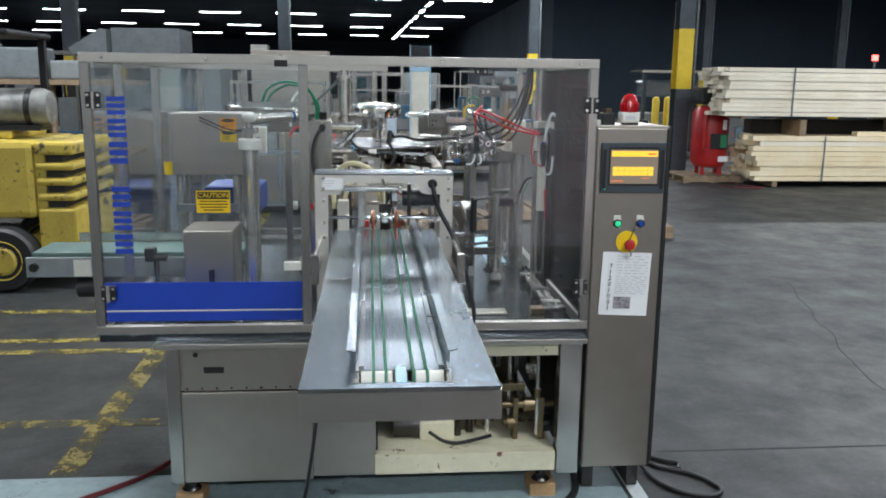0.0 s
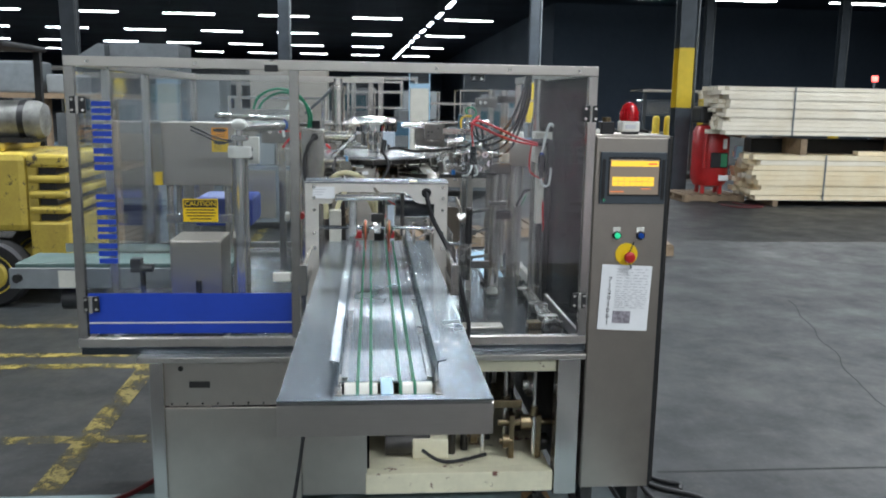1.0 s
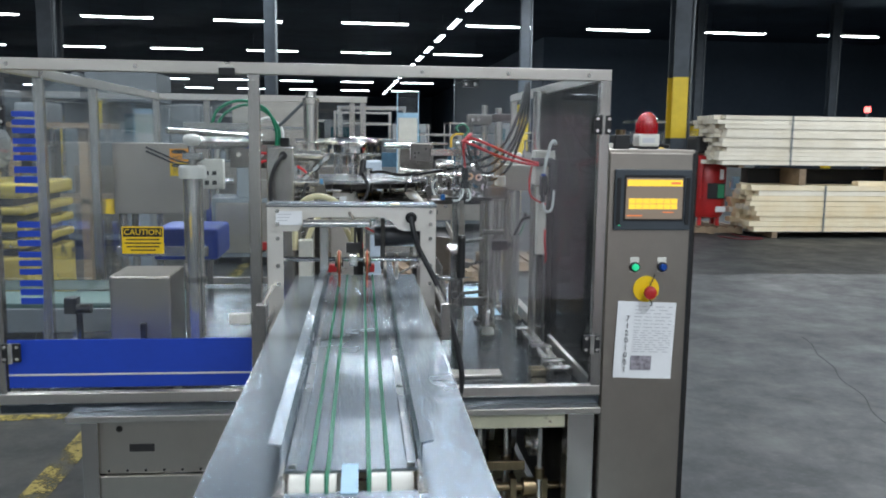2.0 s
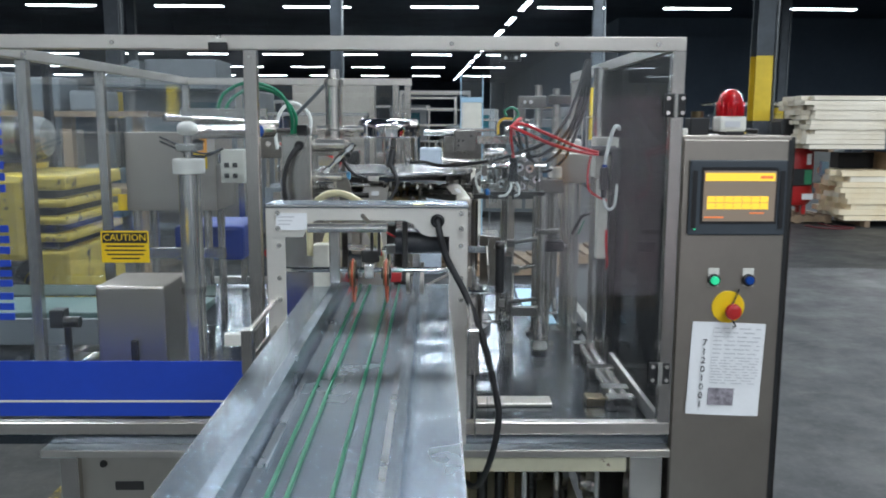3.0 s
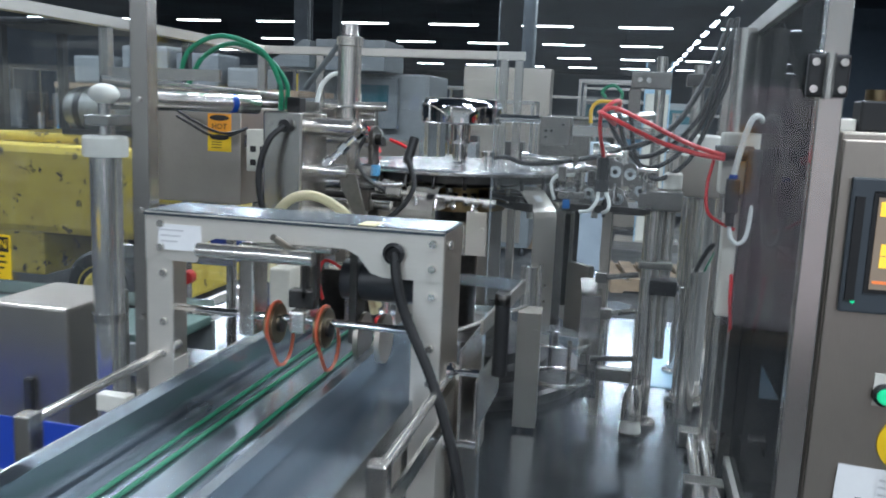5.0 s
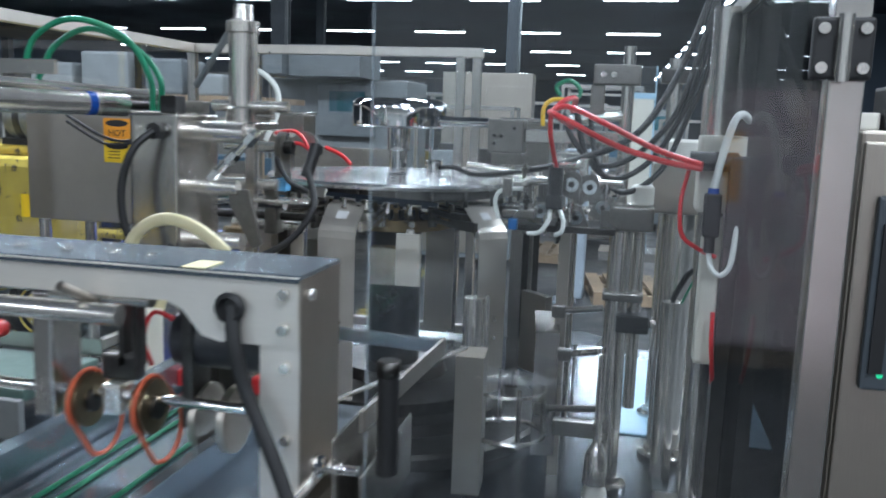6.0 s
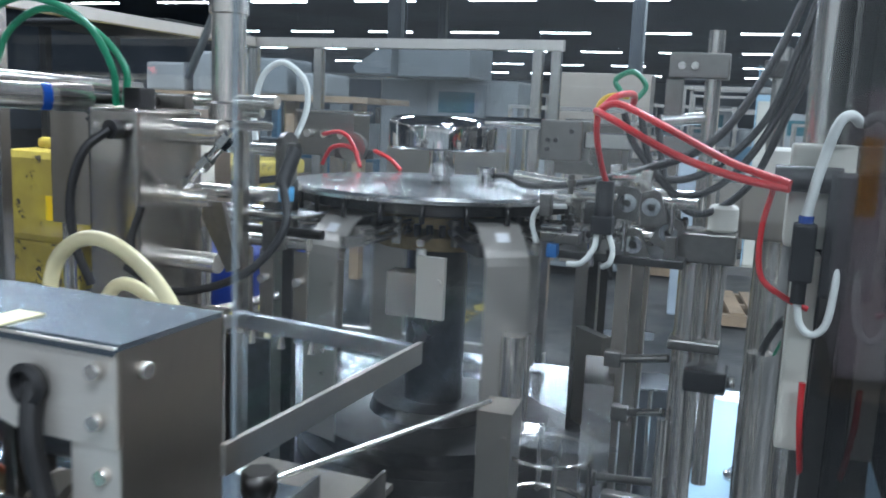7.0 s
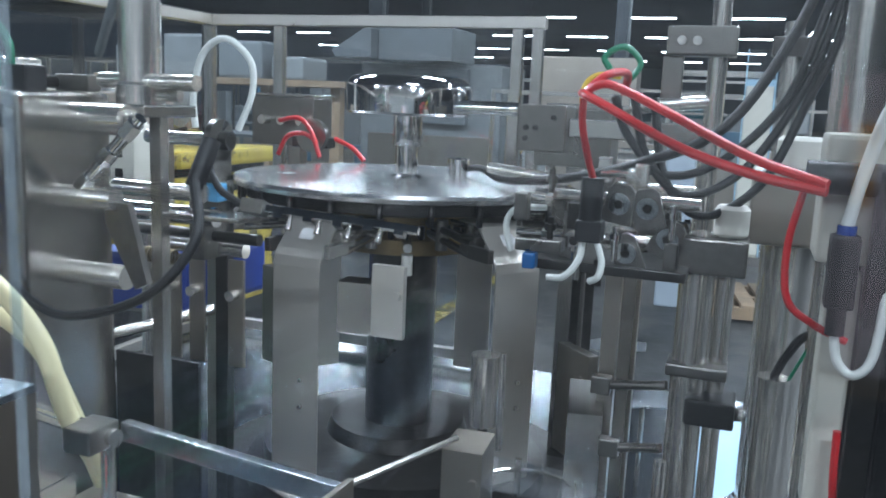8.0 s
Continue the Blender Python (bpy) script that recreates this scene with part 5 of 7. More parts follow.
part("push_rod", hose(B(), [(-0.10, -0.34, 0.10), (-0.05, -0.34, 0.095), (0.03, -0.33, 0.085)], 0.011, 12), SHAFT, sl)


lk = thing("linkage_head", "cluster of grey links, bearings and clear air hoses", "linkage", (0.59, 4.35, ZT))
part("post", box(B(), -0.012, 0.014, 0.10, 0.126, 0, 1.40 - ZT), STEEL_DULL, lk)
part("carrier", box(B(), -0.11, 0.12, -0.02, 0.14, 1.395 - ZT, 1.41 - ZT, 0.002), STEEL_DARK, lk)
part("cross_shaft", cyl(B(), (-0.12, 0.03, 1.505 - ZT), (0.13, 0.03, 1.505 - ZT), 0.010, n=16), SHAFT, lk)
part("cross_shaft", cyl(B(), (-0.10, 0.05, 1.44 - ZT), (0.12, 0.05, 1.44 - ZT), 0.009, n=16), SHAFT, lk)
for i, (x, y, z, tilt) in enumerate(((0.018, -0.02, 1.505, 8), (0.058, -0.01, 1.50, -12), (0.088, 0.01, 1.455, 25), (0.03, 0.0, 1.43, -20), (-0.05, 0.01, 1.44, 12))):
    bm = B()
    prism(bm, [(-0.022, -0.03), (0.022, -0.03), (0.019, 0.02), (0.010, 0.028), (-0.010, 0.028), (-0.019, 0.02)], pose(x, y, z - ZT, 90, tilt, 0), -0.006, 0.006)
    br = part("bearing_plate", bm, CASTING, lk)
    bm = B()
    lathe(bm, [(0.007, 0.006), (0.007, 0.012), (0.016, 0.012), (0.017, 0.006)], pose(x, y, z - ZT, 90, 0, 0), 24)
    part("bearing", bm, CHROME, br)
    bm = B()
    cyl(bm, (x, y - 0.016, z - ZT), (x, y - 0.006, z - ZT), 0.006, n=6)
    part("bearing_bolt", bm, STEEL_DARK, br)
part("plug", cyl(B(), (-0.012, -0.09, 1.485 - ZT), (-0.012, -0.09, 1.545 - ZT), 0.016, n=16), BLACK, lk, "black cable plug")
part("plug_block", box(B(), -0.03, 0.006, -0.105, -0.07, 1.455 - ZT, 1.486 - ZT, 0.003), BLACK, lk)
for pts in ([(-0.02, -0.09, 1.455 - ZT), (-0.022, -0.10, 1.43 - ZT), (-0.04, -0.11, 1.405 - ZT), (-0.065, -0.10, 1.40 - ZT)], [(0.0, -0.09, 1.455 - ZT), (0.01, -0.10, 1.43 - ZT), (0.008, -0.11, 1.41 - ZT), (-0.005, -0.10, 1.40 - ZT)],
            [(-0.14, -0.03, 1.42 - ZT), (-0.15, -0.03, 1.46 - ZT), (-0.135, -0.03, 1.485 - ZT), (-0.09, -0.02, 1.49 - ZT)]):
    part("air_hose", hose(B(), pts, 0.005, 8), CLEAR_HOSE, lk, "milky clear air hose")
part("blue_fitting", box(B(), -0.115, -0.095, -0.06, -0.035, 1.40 - ZT, 1.425 - ZT, 0.004), surface("blue_air_fitting", (0.01, 0.12, 0.35), rough=0.35), lk, "blue air fitting")
part("air_valve", box(B(), -0.13, -0.06, -0.05, -0.01, 1.425 - ZT, 1.445 - ZT, 0.003), CASTING, lk)
rng = random.Random(21)
for i in range(26):
    x, y, z = rng.uniform(-0.12, 0.11), rng.uniform(-0.07, 0.10), rng.uniform(1.41, 1.55) - ZT
    bm = B()
    if i % 3 == 0:
        box(bm, x - 0.010, x + 0.010, y - 0.01, y + 0.015, z - 0.02, z + 0.02, 0.002)
    elif i % 3 == 1:
        cyl(bm, (x - 0.025, y, z), (x + 0.025, y, z), 0.006, n=12), cyl(bm, (x + 0.015, y, z), (x + 0.024, y, z), 0.010, n=6)
    else:
        cyl(bm, (x, y, z - 0.03), (x, y, z + 0.02), 0.005, n=12), cyl(bm, (x, y, z), (x, y, z + 0.01), 0.009, n=12)
    part("linkage_piece", bm, rng.choice((SHAFT, CASTING, STEEL_DARK, CHROME)), lk)


def loose(nm, pts, r, mt, label, cat="hose"):
    return tagged(mesh_object(nm, hose(B(), pts, r, 10), mt), label, cat)


loose("red_hose", [(0.60, 4.34, 1.665), (0.608, 4.30, 1.69), (0.59, 4.24, 1.685), (0.567, 4.22, 1.66), (0.60, 4.20, 1.672), (0.68, 4.15, 1.64), (0.78, 4.09, 1.595), (0.86, 4.05, 1.572)], 0.0058, RED_HOSE, "red cable sleeve arching over the sealing head")
loose("red_hose", [(0.595, 4.40, 1.63), (0.575, 4.28, 1.65), (0.562, 4.22, 1.66), (0.60, 4.18, 1.645), (0.70, 4.12, 1.60), (0.79, 4.08, 1.575), (0.86, 4.05, 1.565)], 0.0058, RED_HOSE, "red cable sleeve beside another one")
loose("red_hose", [(0.565, 4.22, 1.66), (0.565, 4.222, 1.62), (0.572, 4.24, 1.575), (0.578, 4.26, 1.545)], 0.005, RED_HOSE, "red cable sleeve hanging to a plug")
vb = thing("valve_block", "grey air valve block with red hoses behind the disc", "valve block", (-0.462, 5.24, ZT))
part("stand", box(B(), -0.02, 0.02, 0.0, 0.04, 0, 1.50 - ZT), STEEL, vb)
part("housing", box(B(), -0.11, 0.09, -0.05, 0.06, 1.50 - ZT, 1.635 - ZT, 0.005), CASTING, vb)
part("lid", box(B(), -0.115, 0.095, -0.055, 0.065, 1.636 - ZT, 1.644 - ZT, 0.002), STEEL, vb)
for x in (-0.06, 0.0, 0.06):
    part("fitting", cyl(B(), (x, -0.05, 1.57 - ZT), (x, -0.08, 1.57 - ZT), 0.013, n=14), SHAFT, vb)
part("round_plate", cyl(B(), (0.12, -0.12, 1.535 - ZT), (0.12, -0.10, 1.535 - ZT), 0.045, n=28), CASTING, vb)
part("plate_arm", box(B(), 0.05, 0.16, -0.10, -0.0505, 1.50 - ZT, 1.53 - ZT, 0.003), STEEL_DARK, vb)
for pts in ([(0.0, -0.08, 1.57 - ZT), (0.08, -0.12, 1.58 - ZT), (0.13, -0.14, 1.55 - ZT), (0.17, -0.16, 1.48 - ZT)], [(0.02, -0.12, 1.48 - ZT), (0.06, -0.14, 1.53 - ZT), (0.11, -0.14, 1.54 - ZT), (0.15, -0.14, 1.52 - ZT)], [(0.2, -0.13, 1.53 - ZT), (0.26, -0.15, 1.51 - ZT), (0.30, -0.16, 1.48 - ZT)]):
    part("red_tube", hose(B(), pts, 0.0065, 8), RED_HOSE, vb, "red air tube")
loose("yellow_wire", [(0.53, 4.40, 1.63), (0.53, 4.40, 1.67), (0.55, 4.40, 1.69), (0.585, 4.40, 1.69)], 0.005, YELLOW_HOSE, "short yellow wire loop", "wire")
loose("green_wire", [(0.565, 4.42, 1.70), (0.555, 4.42, 1.72), (0.585, 4.42, 1.735), (0.61, 4.42, 1.71), (0.59, 4.42, 1.68)], 0.005, GREEN_HOSE, "short green wire loop", "wire")
loose("black_cable", [(0.17, 4.93, 1.49), (0.23, 4.85, 1.50), (0.32, 4.72, 1.49), (0.48, 4.5, 1.52), (0.62, 4.4, 1.56), (0.74, 4.36, 1.62), (0.82, 4.38, 1.75), (0.88, 4.45, 1.92)], 0.0078, BLACK, "black cable from the disc to the guard", "cable")
for i, d in enumerate((0.0, 0.03, 0.06)):
    loose("black_cable", [(0.575 + d, 4.42, 1.66), (0.60 + d, 4.42, 1.60 - d), (0.66 + d, 4.42, 1.545 - d), (0.74 + d, 4.43, 1.57 - d / 2), (0.82 + d / 2, 4.44, 1.66), (0.86 + d / 2, 4.46, 1.78), (0.90, 4.5, 1.93)], 0.0068, BLACK, "black cable looped up to the guard", "cable")
# electrical box on the inside of the guard
eb = thing("junction_box", "off-white junction box with black sensor on the guard", "junction box", (0.895, 4.14, 1.5))
part("housing", box(B(), -0.035, 0.05, -0.03, 0.06, -0.02, 0.125, 0.006), WHITE_BOX, eb)
part("lower_housing", box(B(), -0.018, 0.018, -0.02, 0.03, -0.32, -0.03, 0.005), WHITE_BOX, eb)
part("plug", cyl(B(), (-0.055, -0.06, 0.078), (0.03, -0.06, 0.078), 0.018, n=18), BLACK, eb)
part("sensor", box(B(), -0.025, 0.005, -0.09, -0.06, -0.06, 0.02, 0.004), BLACK, eb, "black sensor block")
part("sensor", box(B(), 0.015, 0.05, -0.08, -0.05, -0.08, 0.09, 0.006), BLACK, eb)
part("sensor_tip", cyl(B(), (-0.01, -0.075, -0.06), (-0.01, -0.075, -0.09), 0.010, n=14), BLACK, eb)
part("blue_ring", cyl(B(), (-0.01, -0.075, 0.02), (-0.01, -0.075, 0.03), 0.010, n=14), BLUE_LENS, eb)
part("white_tube", hose(B(), [(-0.01, -0.075, 0.03), (0.0, -0.08, 0.09), (0.015, -0.08, 0.15), (0.03, -0.07, 0.165), (0.045, -0.05, 0.155)], 0.007, 12), CLEAR_HOSE, eb, "milky tube")
part("white_tube", hose(B(), [(-0.01, -0.075, -0.09), (-0.004, -0.08, -0.118), (0.012, -0.085, -0.130), (0.028, -0.085, -0.112), (0.034, -0.08, -0.06), (0.034, -0.07, -0.02)], 0.0052, 12), CLEAR_HOSE, eb, "milky tube")
part("cable_gland", cyl(B(), (0.035, 0.232, -0.194), (0.035, 0.252, -0.194), 0.018, n=20), WHITE_PL, eb)
part("red_lead", hose(B(), [(0.01, -0.04, -0.21), (0.012, -0.04, -0.27), (0.02, -0.03, -0.34), (0.022, 0.0, -0.36)], 0.0045), RED_HOSE, eb)
part("red_lead", hose(B(), [(-0.055, -0.05, 0.06), (-0.065, -0.05, -0.0), (-0.06, -0.055, -0.06), (-0.03, -0.06, -0.085), (0.005, -0.06, -0.10)], 0.0042, 8), RED_HOSE, eb)
part("mount", box(B(), 0.0515, 0.0605, -0.03, 0.2, -0.40, 0.38, 0.002), STEEL_DARK, eb)
part("mount_post", box(B(), 0.020, 0.0505, -0.03, 0.03, -0.7278, -0.0205, 0.002), STEEL_DARK, eb)
rr = thing("slide_rail", "polished slide rods lying along the tabletop", "slide rail", (0.86, 0, ZT))
for x in (0.0, 0.035):
    part("rod", cyl(B(), (x, 3.62, 0.03), (x, 4.3, 0.03), 0.014, n=18), SHAFT, rr)
for y in (3.62, 3.72, 3.95, 4.28):
    part("rod_block", box(B(), -0.03, 0.06, y, y + 0.05, 0, 0.045, 0.004), CASTING, rr)
part("clevis", box(B(), -0.09, -0.03, 3.66, 3.72, 0, 0.03, 0.004), BRASS, rr)
tr = tagged(mesh_object("table_plate", box(B(), 0.42, 0.66, 3.66, 3.74, ZT + 0.0005, ZT + 0.012, 0.003), STEEL_DULL), "flat steel bar lying on the tabletop", "steel bar")


# ---- bag pick-up unit and the left half of the machine ----
bp = thing("pickup_housing", "brushed steel drive housing with polished shaft and crank", "drive housing", (-0.244, 3.958, ZT))
hz = 1.631 - ZT
part("housing", box(B(), 0, 0.105, 0, 0.17, 0, hz, 0.006), STEEL, bp)
bm = B()
for x in (0.02, 0.05, 0.085):
    screw(bm, (x, 0, hz - 0.03), (0, -1, 0), 0.006)
pieces("housing_screw", bm, SHAFT, bp)
part("cable_gland", cyl(B(), (0.065, 0, hz - 0.035), (0.065, -0.02, hz - 0.035), 0.016, n=20), BLACK, bp)
part("cable", hose(B(), [(0.065, -0.02, hz - 0.035), (0.04, -0.05, hz - 0.07), (0.02, -0.06, hz - 0.14), (0.025, -0.06, hz - 0.22), (0.05, -0.05, hz - 0.29)], 0.0078), RUBBER, bp)
part("black_block", box(B(), 0.05, 0.085, 0.03, 0.07, hz, hz + 0.035, 0.003), BLACK, bp)
part("crank_shaft", cyl(B(), (0.105, 0.085, hz - 0.035), (0.210, 0.085, hz - 0.035), 0.022, n=28), SHAFT, bp, "polished crank shaft")
part("shaft_nut", cyl(B(), (0.210, 0.085, hz - 0.035), (0.235, 0.085, hz - 0.035), 0.016, 0.006, n=6), SHAFT, bp)
bm = B()
cyl(bm, (0.245, 0.07, hz - 0.03), (0.13, 0.07, hz - 0.14), 0.009, n=14)
for t in (0.15, 0.5, 0.85):
    p = Vector((0.245, 0.07, hz - 0.03)).lerp(Vector((0.13, 0.07, hz - 0.14)), t)
    cyl(bm, p - Vector((0.009, 0, 0.0087)), p + Vector((0.009, 0, 0.0087)), 0.013, n=6)
part("link_rod", bm, CHROME, bp)
part("lower_shaft", cyl(B(), (0.105, 0.07, hz - 0.145), (0.20, 0.07, hz - 0.145), 0.016, n=24), SHAFT, bp)
part("lower_shaft", cyl(B(), (0.105, 0.09, hz - 0.26), (0.20, 0.09, hz - 0.26), 0.018, n=24), SHAFT, bp)
bm = B()
prism(bm, [(-0.02, -0.02), (0.02, -0.02), (0.05, -0.13), (0.03, -0.14), (-0.02, -0.05)], Matrix(((1, 0, 0, 0.20), (0, 0, 1, 0.07), (0, 1, 0, hz - 0.13), (0, 0, 0, 1))), 0.0, 0.012)
part("bell_crank", bm, CASTING, bp)
part("cross_tube", cyl(B(), (0.10, 0.16, hz + 0.02), (0.27, 0.16, hz + 0.02), 0.012, n=18), SHAFT, bp)
cyp = thing("lift_cylinder", "upright polished air cylinder on a plate", "air cylinder", (-0.081, 4.128, ZT))
part("plate", box(B(), -0.085, 0.055, -0.06, 0.06, 1.60 - ZT, 1.618 - ZT, 0.003), STEEL, cyp)
part("post", box(B(), -0.010, 0.010, 0.03, 0.05, 0, 1.60 - ZT), STEEL, cyp)
part("barrel", lathe(B(), [(0.036, 1.618 - ZT), (0.036, 1.645 - ZT), (0.0305, 1.65 - ZT), (0.0305, 1.80 - ZT), (0.035, 1.803 - ZT), (0.035, 1.825 - ZT), (0.022, 1.83 - ZT), (0.02, 1.86 - ZT)], n=36), SHAFT, cyp)
part("port", cyl(B(), (0.03, 0, 1.632 - ZT), (0.07, 0, 1.632 - ZT), 0.009, n=14), SHAFT, cyp)
cpl = thing("cam_plate", "grey rounded cam bracket on a cross shaft", "bracket", (-0.07, 4.3, ZT))
part("stand", box(B(), -0.012, 0.012, 0.015, 0.035, 0, 1.5 - ZT), STEEL_DARK, cpl)
part("plate", cyl(B(), (0.0, 0, 1.56 - ZT), (0.012, 0, 1.56 - ZT), 0.036, n=32), CASTING, cpl)
part("plate_web", box(B(), -0.003, 0.012, -0.03, 0.03, 1.49 - ZT, 1.55 - ZT, 0.003), CASTING, cpl)
part("shaft", cyl(B(), (-0.14, 0, 1.56 - ZT), (0.03, 0, 1.56 - ZT), 0.012, n=18), SHAFT, cpl)
part("pin", cyl(B(), (0.012, 0, 1.56 - ZT), (0.03, 0, 1.56 - ZT), 0.016, n=18), STEEL_DARK, cpl)
part("hose_clip", box(B(), -0.02, 0.03, -0.04, -0.01, 1.46 - ZT, 1.49 - ZT, 0.003), surface("blue_hose_clip", (0.1, 0.35, 0.6), rough=0.4), cpl)
part("lead", hose(B(), [(0.20, -0.33, 1.53 - ZT), (0.222, -0.36, 1.46 - ZT), (0.16, -0.38, 1.385 - ZT), (0.03, -0.38, 1.345 - ZT), (-0.08, -0.36, 1.37 - ZT)], 0.0065), RUBBER, cpl, "thick black lead in a loop")
part("lead_plug", cyl(B(), (0.195, -0.325, 1.52 - ZT), (0.205, -0.30, 1.58 - ZT), 0.012, n=14), BLACK, cpl)
for i, (z, r, x0, x1) in enumerate(((1.475, 0.014, -0.16, 0.02), (1.435, 0.017, -0.18, 0.03), (1.40, 0.010, -0.15, 0.10), (1.375, 0.013, -0.12, 0.06))):
    part("cross_rod", cyl(B(), (x0, -0.06 + 0.02 * i, z - ZT), (x1, -0.06 + 0.02 * i, z - ZT), r, n=20), (SHAFT, CHROME, STEEL_DARK, SHAFT)[i], cpl)
for i in range(9):
    part("spring_coil", ring(B(), (-0.13 + 0.007 * i, -0.02, 1.355 - ZT), (1, 0, 0), 0.012, 0.0022, 16, 6), BRASS, cpl)
part("slide_plate", box(B(), -0.02, 0.11, -0.10, -0.03, 1.438 - ZT, 1.446 - ZT, 0.002), STEEL, cpl)
part("side_arm", box(B(), -0.02, 0.012, -0.05, 0.03, 1.36 - ZT, 1.49 - ZT, 0.006), CASTING, cpl)
for x in (-0.10, -0.05, 0.03):
    part("drop_plate", box(B(), x, x + 0.032, -0.01, -0.004, 1.17 - ZT, 1.36 - ZT, 0.002), STEEL_DULL, cpl)
    part("plate_boss", cyl(B(), (x + 0.016, -0.03, 1.30 - ZT), (x + 0.016, -0.01, 1.30 - ZT), 0.009, n=14), SHAFT, cpl)
part("swing_rod", cyl(B(), (-0.22, -0.12, 1.20 - ZT), (-0.04, 0.05, 1.25 - ZT), 0.010, n=16), SHAFT, cpl)
part("rod_ball", lathe(B(), [(0.006, -0.016), (0.016, -0.008), (0.016, 0.008), (0.006, 0.016)], pose(-0.22, -0.12, 1.20 - ZT), 18), SHAFT, cpl)
part("white_roller", cyl(B(), (-0.27, -0.12, 1.20 - ZT), (-0.25, -0.12, 1.20 - ZT), 0.022, n=24), WHITE_PL, cpl, "white nylon roller")
loose("white_hose", [(-0.39, 4.68, 1.56), (-0.395, 4.68, 1.63), (-0.37, 4.68, 1.72), (-0.315, 4.685, 1.755), (-0.255, 4.69, 1.71), (-0.25, 4.69, 1.64), (-0.285, 4.69, 1.56)], 0.0075, CLEAR_HOSE, "white air hose bent into an arch")
loose("green_hose", [(-0.45, 3.92, 1.70), (-0.42, 3.92, 1.77), (-0.335, 3.92, 1.805), (-0.245, 3.95, 1.775), (-0.21, 3.98, 1.70), (-0.21, 3.99, 1.635)], 0.006, GREEN_HOSE, "green air hose arching over the housing")
loose("green_hose", [(-0.44, 3.95, 1.69), (-0.40, 3.95, 1.755), (-0.32, 3.95, 1.79), (-0.24, 3.97, 1.76), (-0.20, 4.0, 1.70), (-0.20, 4.0, 1.635)], 0.006, GREEN_HOSE, "green air hose arching over the housing")
loose("grey_tube", [(-0.105, 4.128, 1.815), (-0.17, 4.17, 1.755), (-0.24, 4.22, 1.695)], 0.0075, MACH_GREY, "grey air tube sloping down from the cylinder")
for d in (0.0, 0.018):
    loose("sensor_lead", [(-0.86, 4.60, 1.612 - d), (-0.79, 4.575, 1.585 - d), (-0.72, 4.57, 1.555 - d), (-0.66, 4.575, 1.545 - 0.5 * d), (-0.60, 4.60, 1.565)], 0.0045, RUBBER, "thin black sensor lead across the heater box", "cable")
c1 = stand("guide_column", -0.468, 3.645, 0.034, 1.52, "thick polished column with white nylon collar")
part("collar", lathe(B(), [(0.046, 1.52 - ZT), (0.048, 1.525 - ZT), (0.048, 1.56 - ZT), (0.044, 1.565 - ZT)], n=36), WHITE_PL, c1, "white nylon collar")
part("spindle", cyl(B(), (0, 0, 1.56 - ZT), (0, 0, 1.64 - ZT), 0.014, n=18), SHAFT, c1)
bm = B()
bmesh.ops.create_uvsphere(bm, u_segments=20, v_segments=12, radius=0.032, matrix=Matrix.Translation((0, 0, 1.655 - ZT)) @ Matrix.Diagonal((1, 1, 0.7, 1)))
for f in bm.faces:
    f.smooth = True
part("knob", bm, WHITE_PL, c1, "white rounded knob")
part("band", cyl(B(), (0, 0, 1.15 - ZT), (0, 0, 1.17 - ZT), 0.038, n=32), STEEL, c1)
ac = thing("air_cylinder", "polished horizontal air cylinder with blue band", "air cylinder", (-0.468, 3.645, 1.632))
part("bracket", box(B(), -0.03, 0.03, -0.03, 0.06, -0.045, -0.022, 0.003), STEEL, ac)
part("barrel", cyl(B(), (0.0, 0.02, 0.013), (0.155, 0.315, 0.013), 0.023, n=28), SHAFT, ac)
part("band", cyl(B(), (0.143, 0.292, 0.013), (0.15, 0.3055, 0.013), 0.0238, n=28), BLUE_LENS, ac, "blue band")
part("end_cap", cyl(B(), (0.155, 0.315, 0.013), (0.182, 0.366, 0.013), 0.0245, n=28), STEEL, ac)
part("piston_rod", cyl(B(), (0.182, 0.366, 0.013), (0.25, 0.495, 0.013), 0.009, n=16), STEEL_DARK, ac)
part("rod_end", box(B(), 0.235, 0.30, 0.47, 0.50, 0.0, 0.026, 0.003), CASTING, ac)
part("tie_bar", cyl(B(), (-0.12, 0.16, 0.055), (0.18, 0.50, 0.035), 0.012, n=18), SHAFT, ac)
part("flat_bar", box(B(), -0.05, 0.22, 0.10, 0.11, 0.06, 0.085), STEEL, ac)
hb = thing("heater_box", "brushed steel heater box with hot surface stickers", "metal box", (-1.02, 4.63, ZT))
part("housing", box(B(), 0, 0.38, 0, 0.30, 1.302 - ZT, 1.63 - ZT, 0.004), STEEL_DULL, hb)
for x, y in ((0.03, 0.03), (0.33, 0.03), (0.03, 0.25), (0.33, 0.25)):
    part("leg", cyl(B(), (x, y, 0), (x, y, 1.302 - ZT), 0.018, n=18), SHAFT, hb)
st = part("hot_sticker", box(B(), 0.258, 0.345, -0.0012, -0.0002, 1.545 - ZT, 1.607 - ZT), ORANGE_SIGN, hb, "orange hot warning sticker")
st2 = part("danger_sticker", box(B(), 0.258, 0.345, -0.0012, -0.0002, 1.48 - ZT, 1.543 - ZT), YELLOW_SIGN, hb, "yellow warning sticker")
for par, zz in ((st, 1.593), (st2, 1.528)):
    bm = lathe(B(), [(0.03, 0), (0.03, 0.0006)], pose(0.3015, -0.0013, zz - ZT, 90) @ Matrix.Diagonal((1.2, 0.33, 1, 1)), 28)
    part("sticker_oval", bm, INK_RECESS, par)
letters("HOT", 0.026, INK_RECESS, st, on_front(0.3015, -0.0018, 1.564 - ZT))
bm = B()
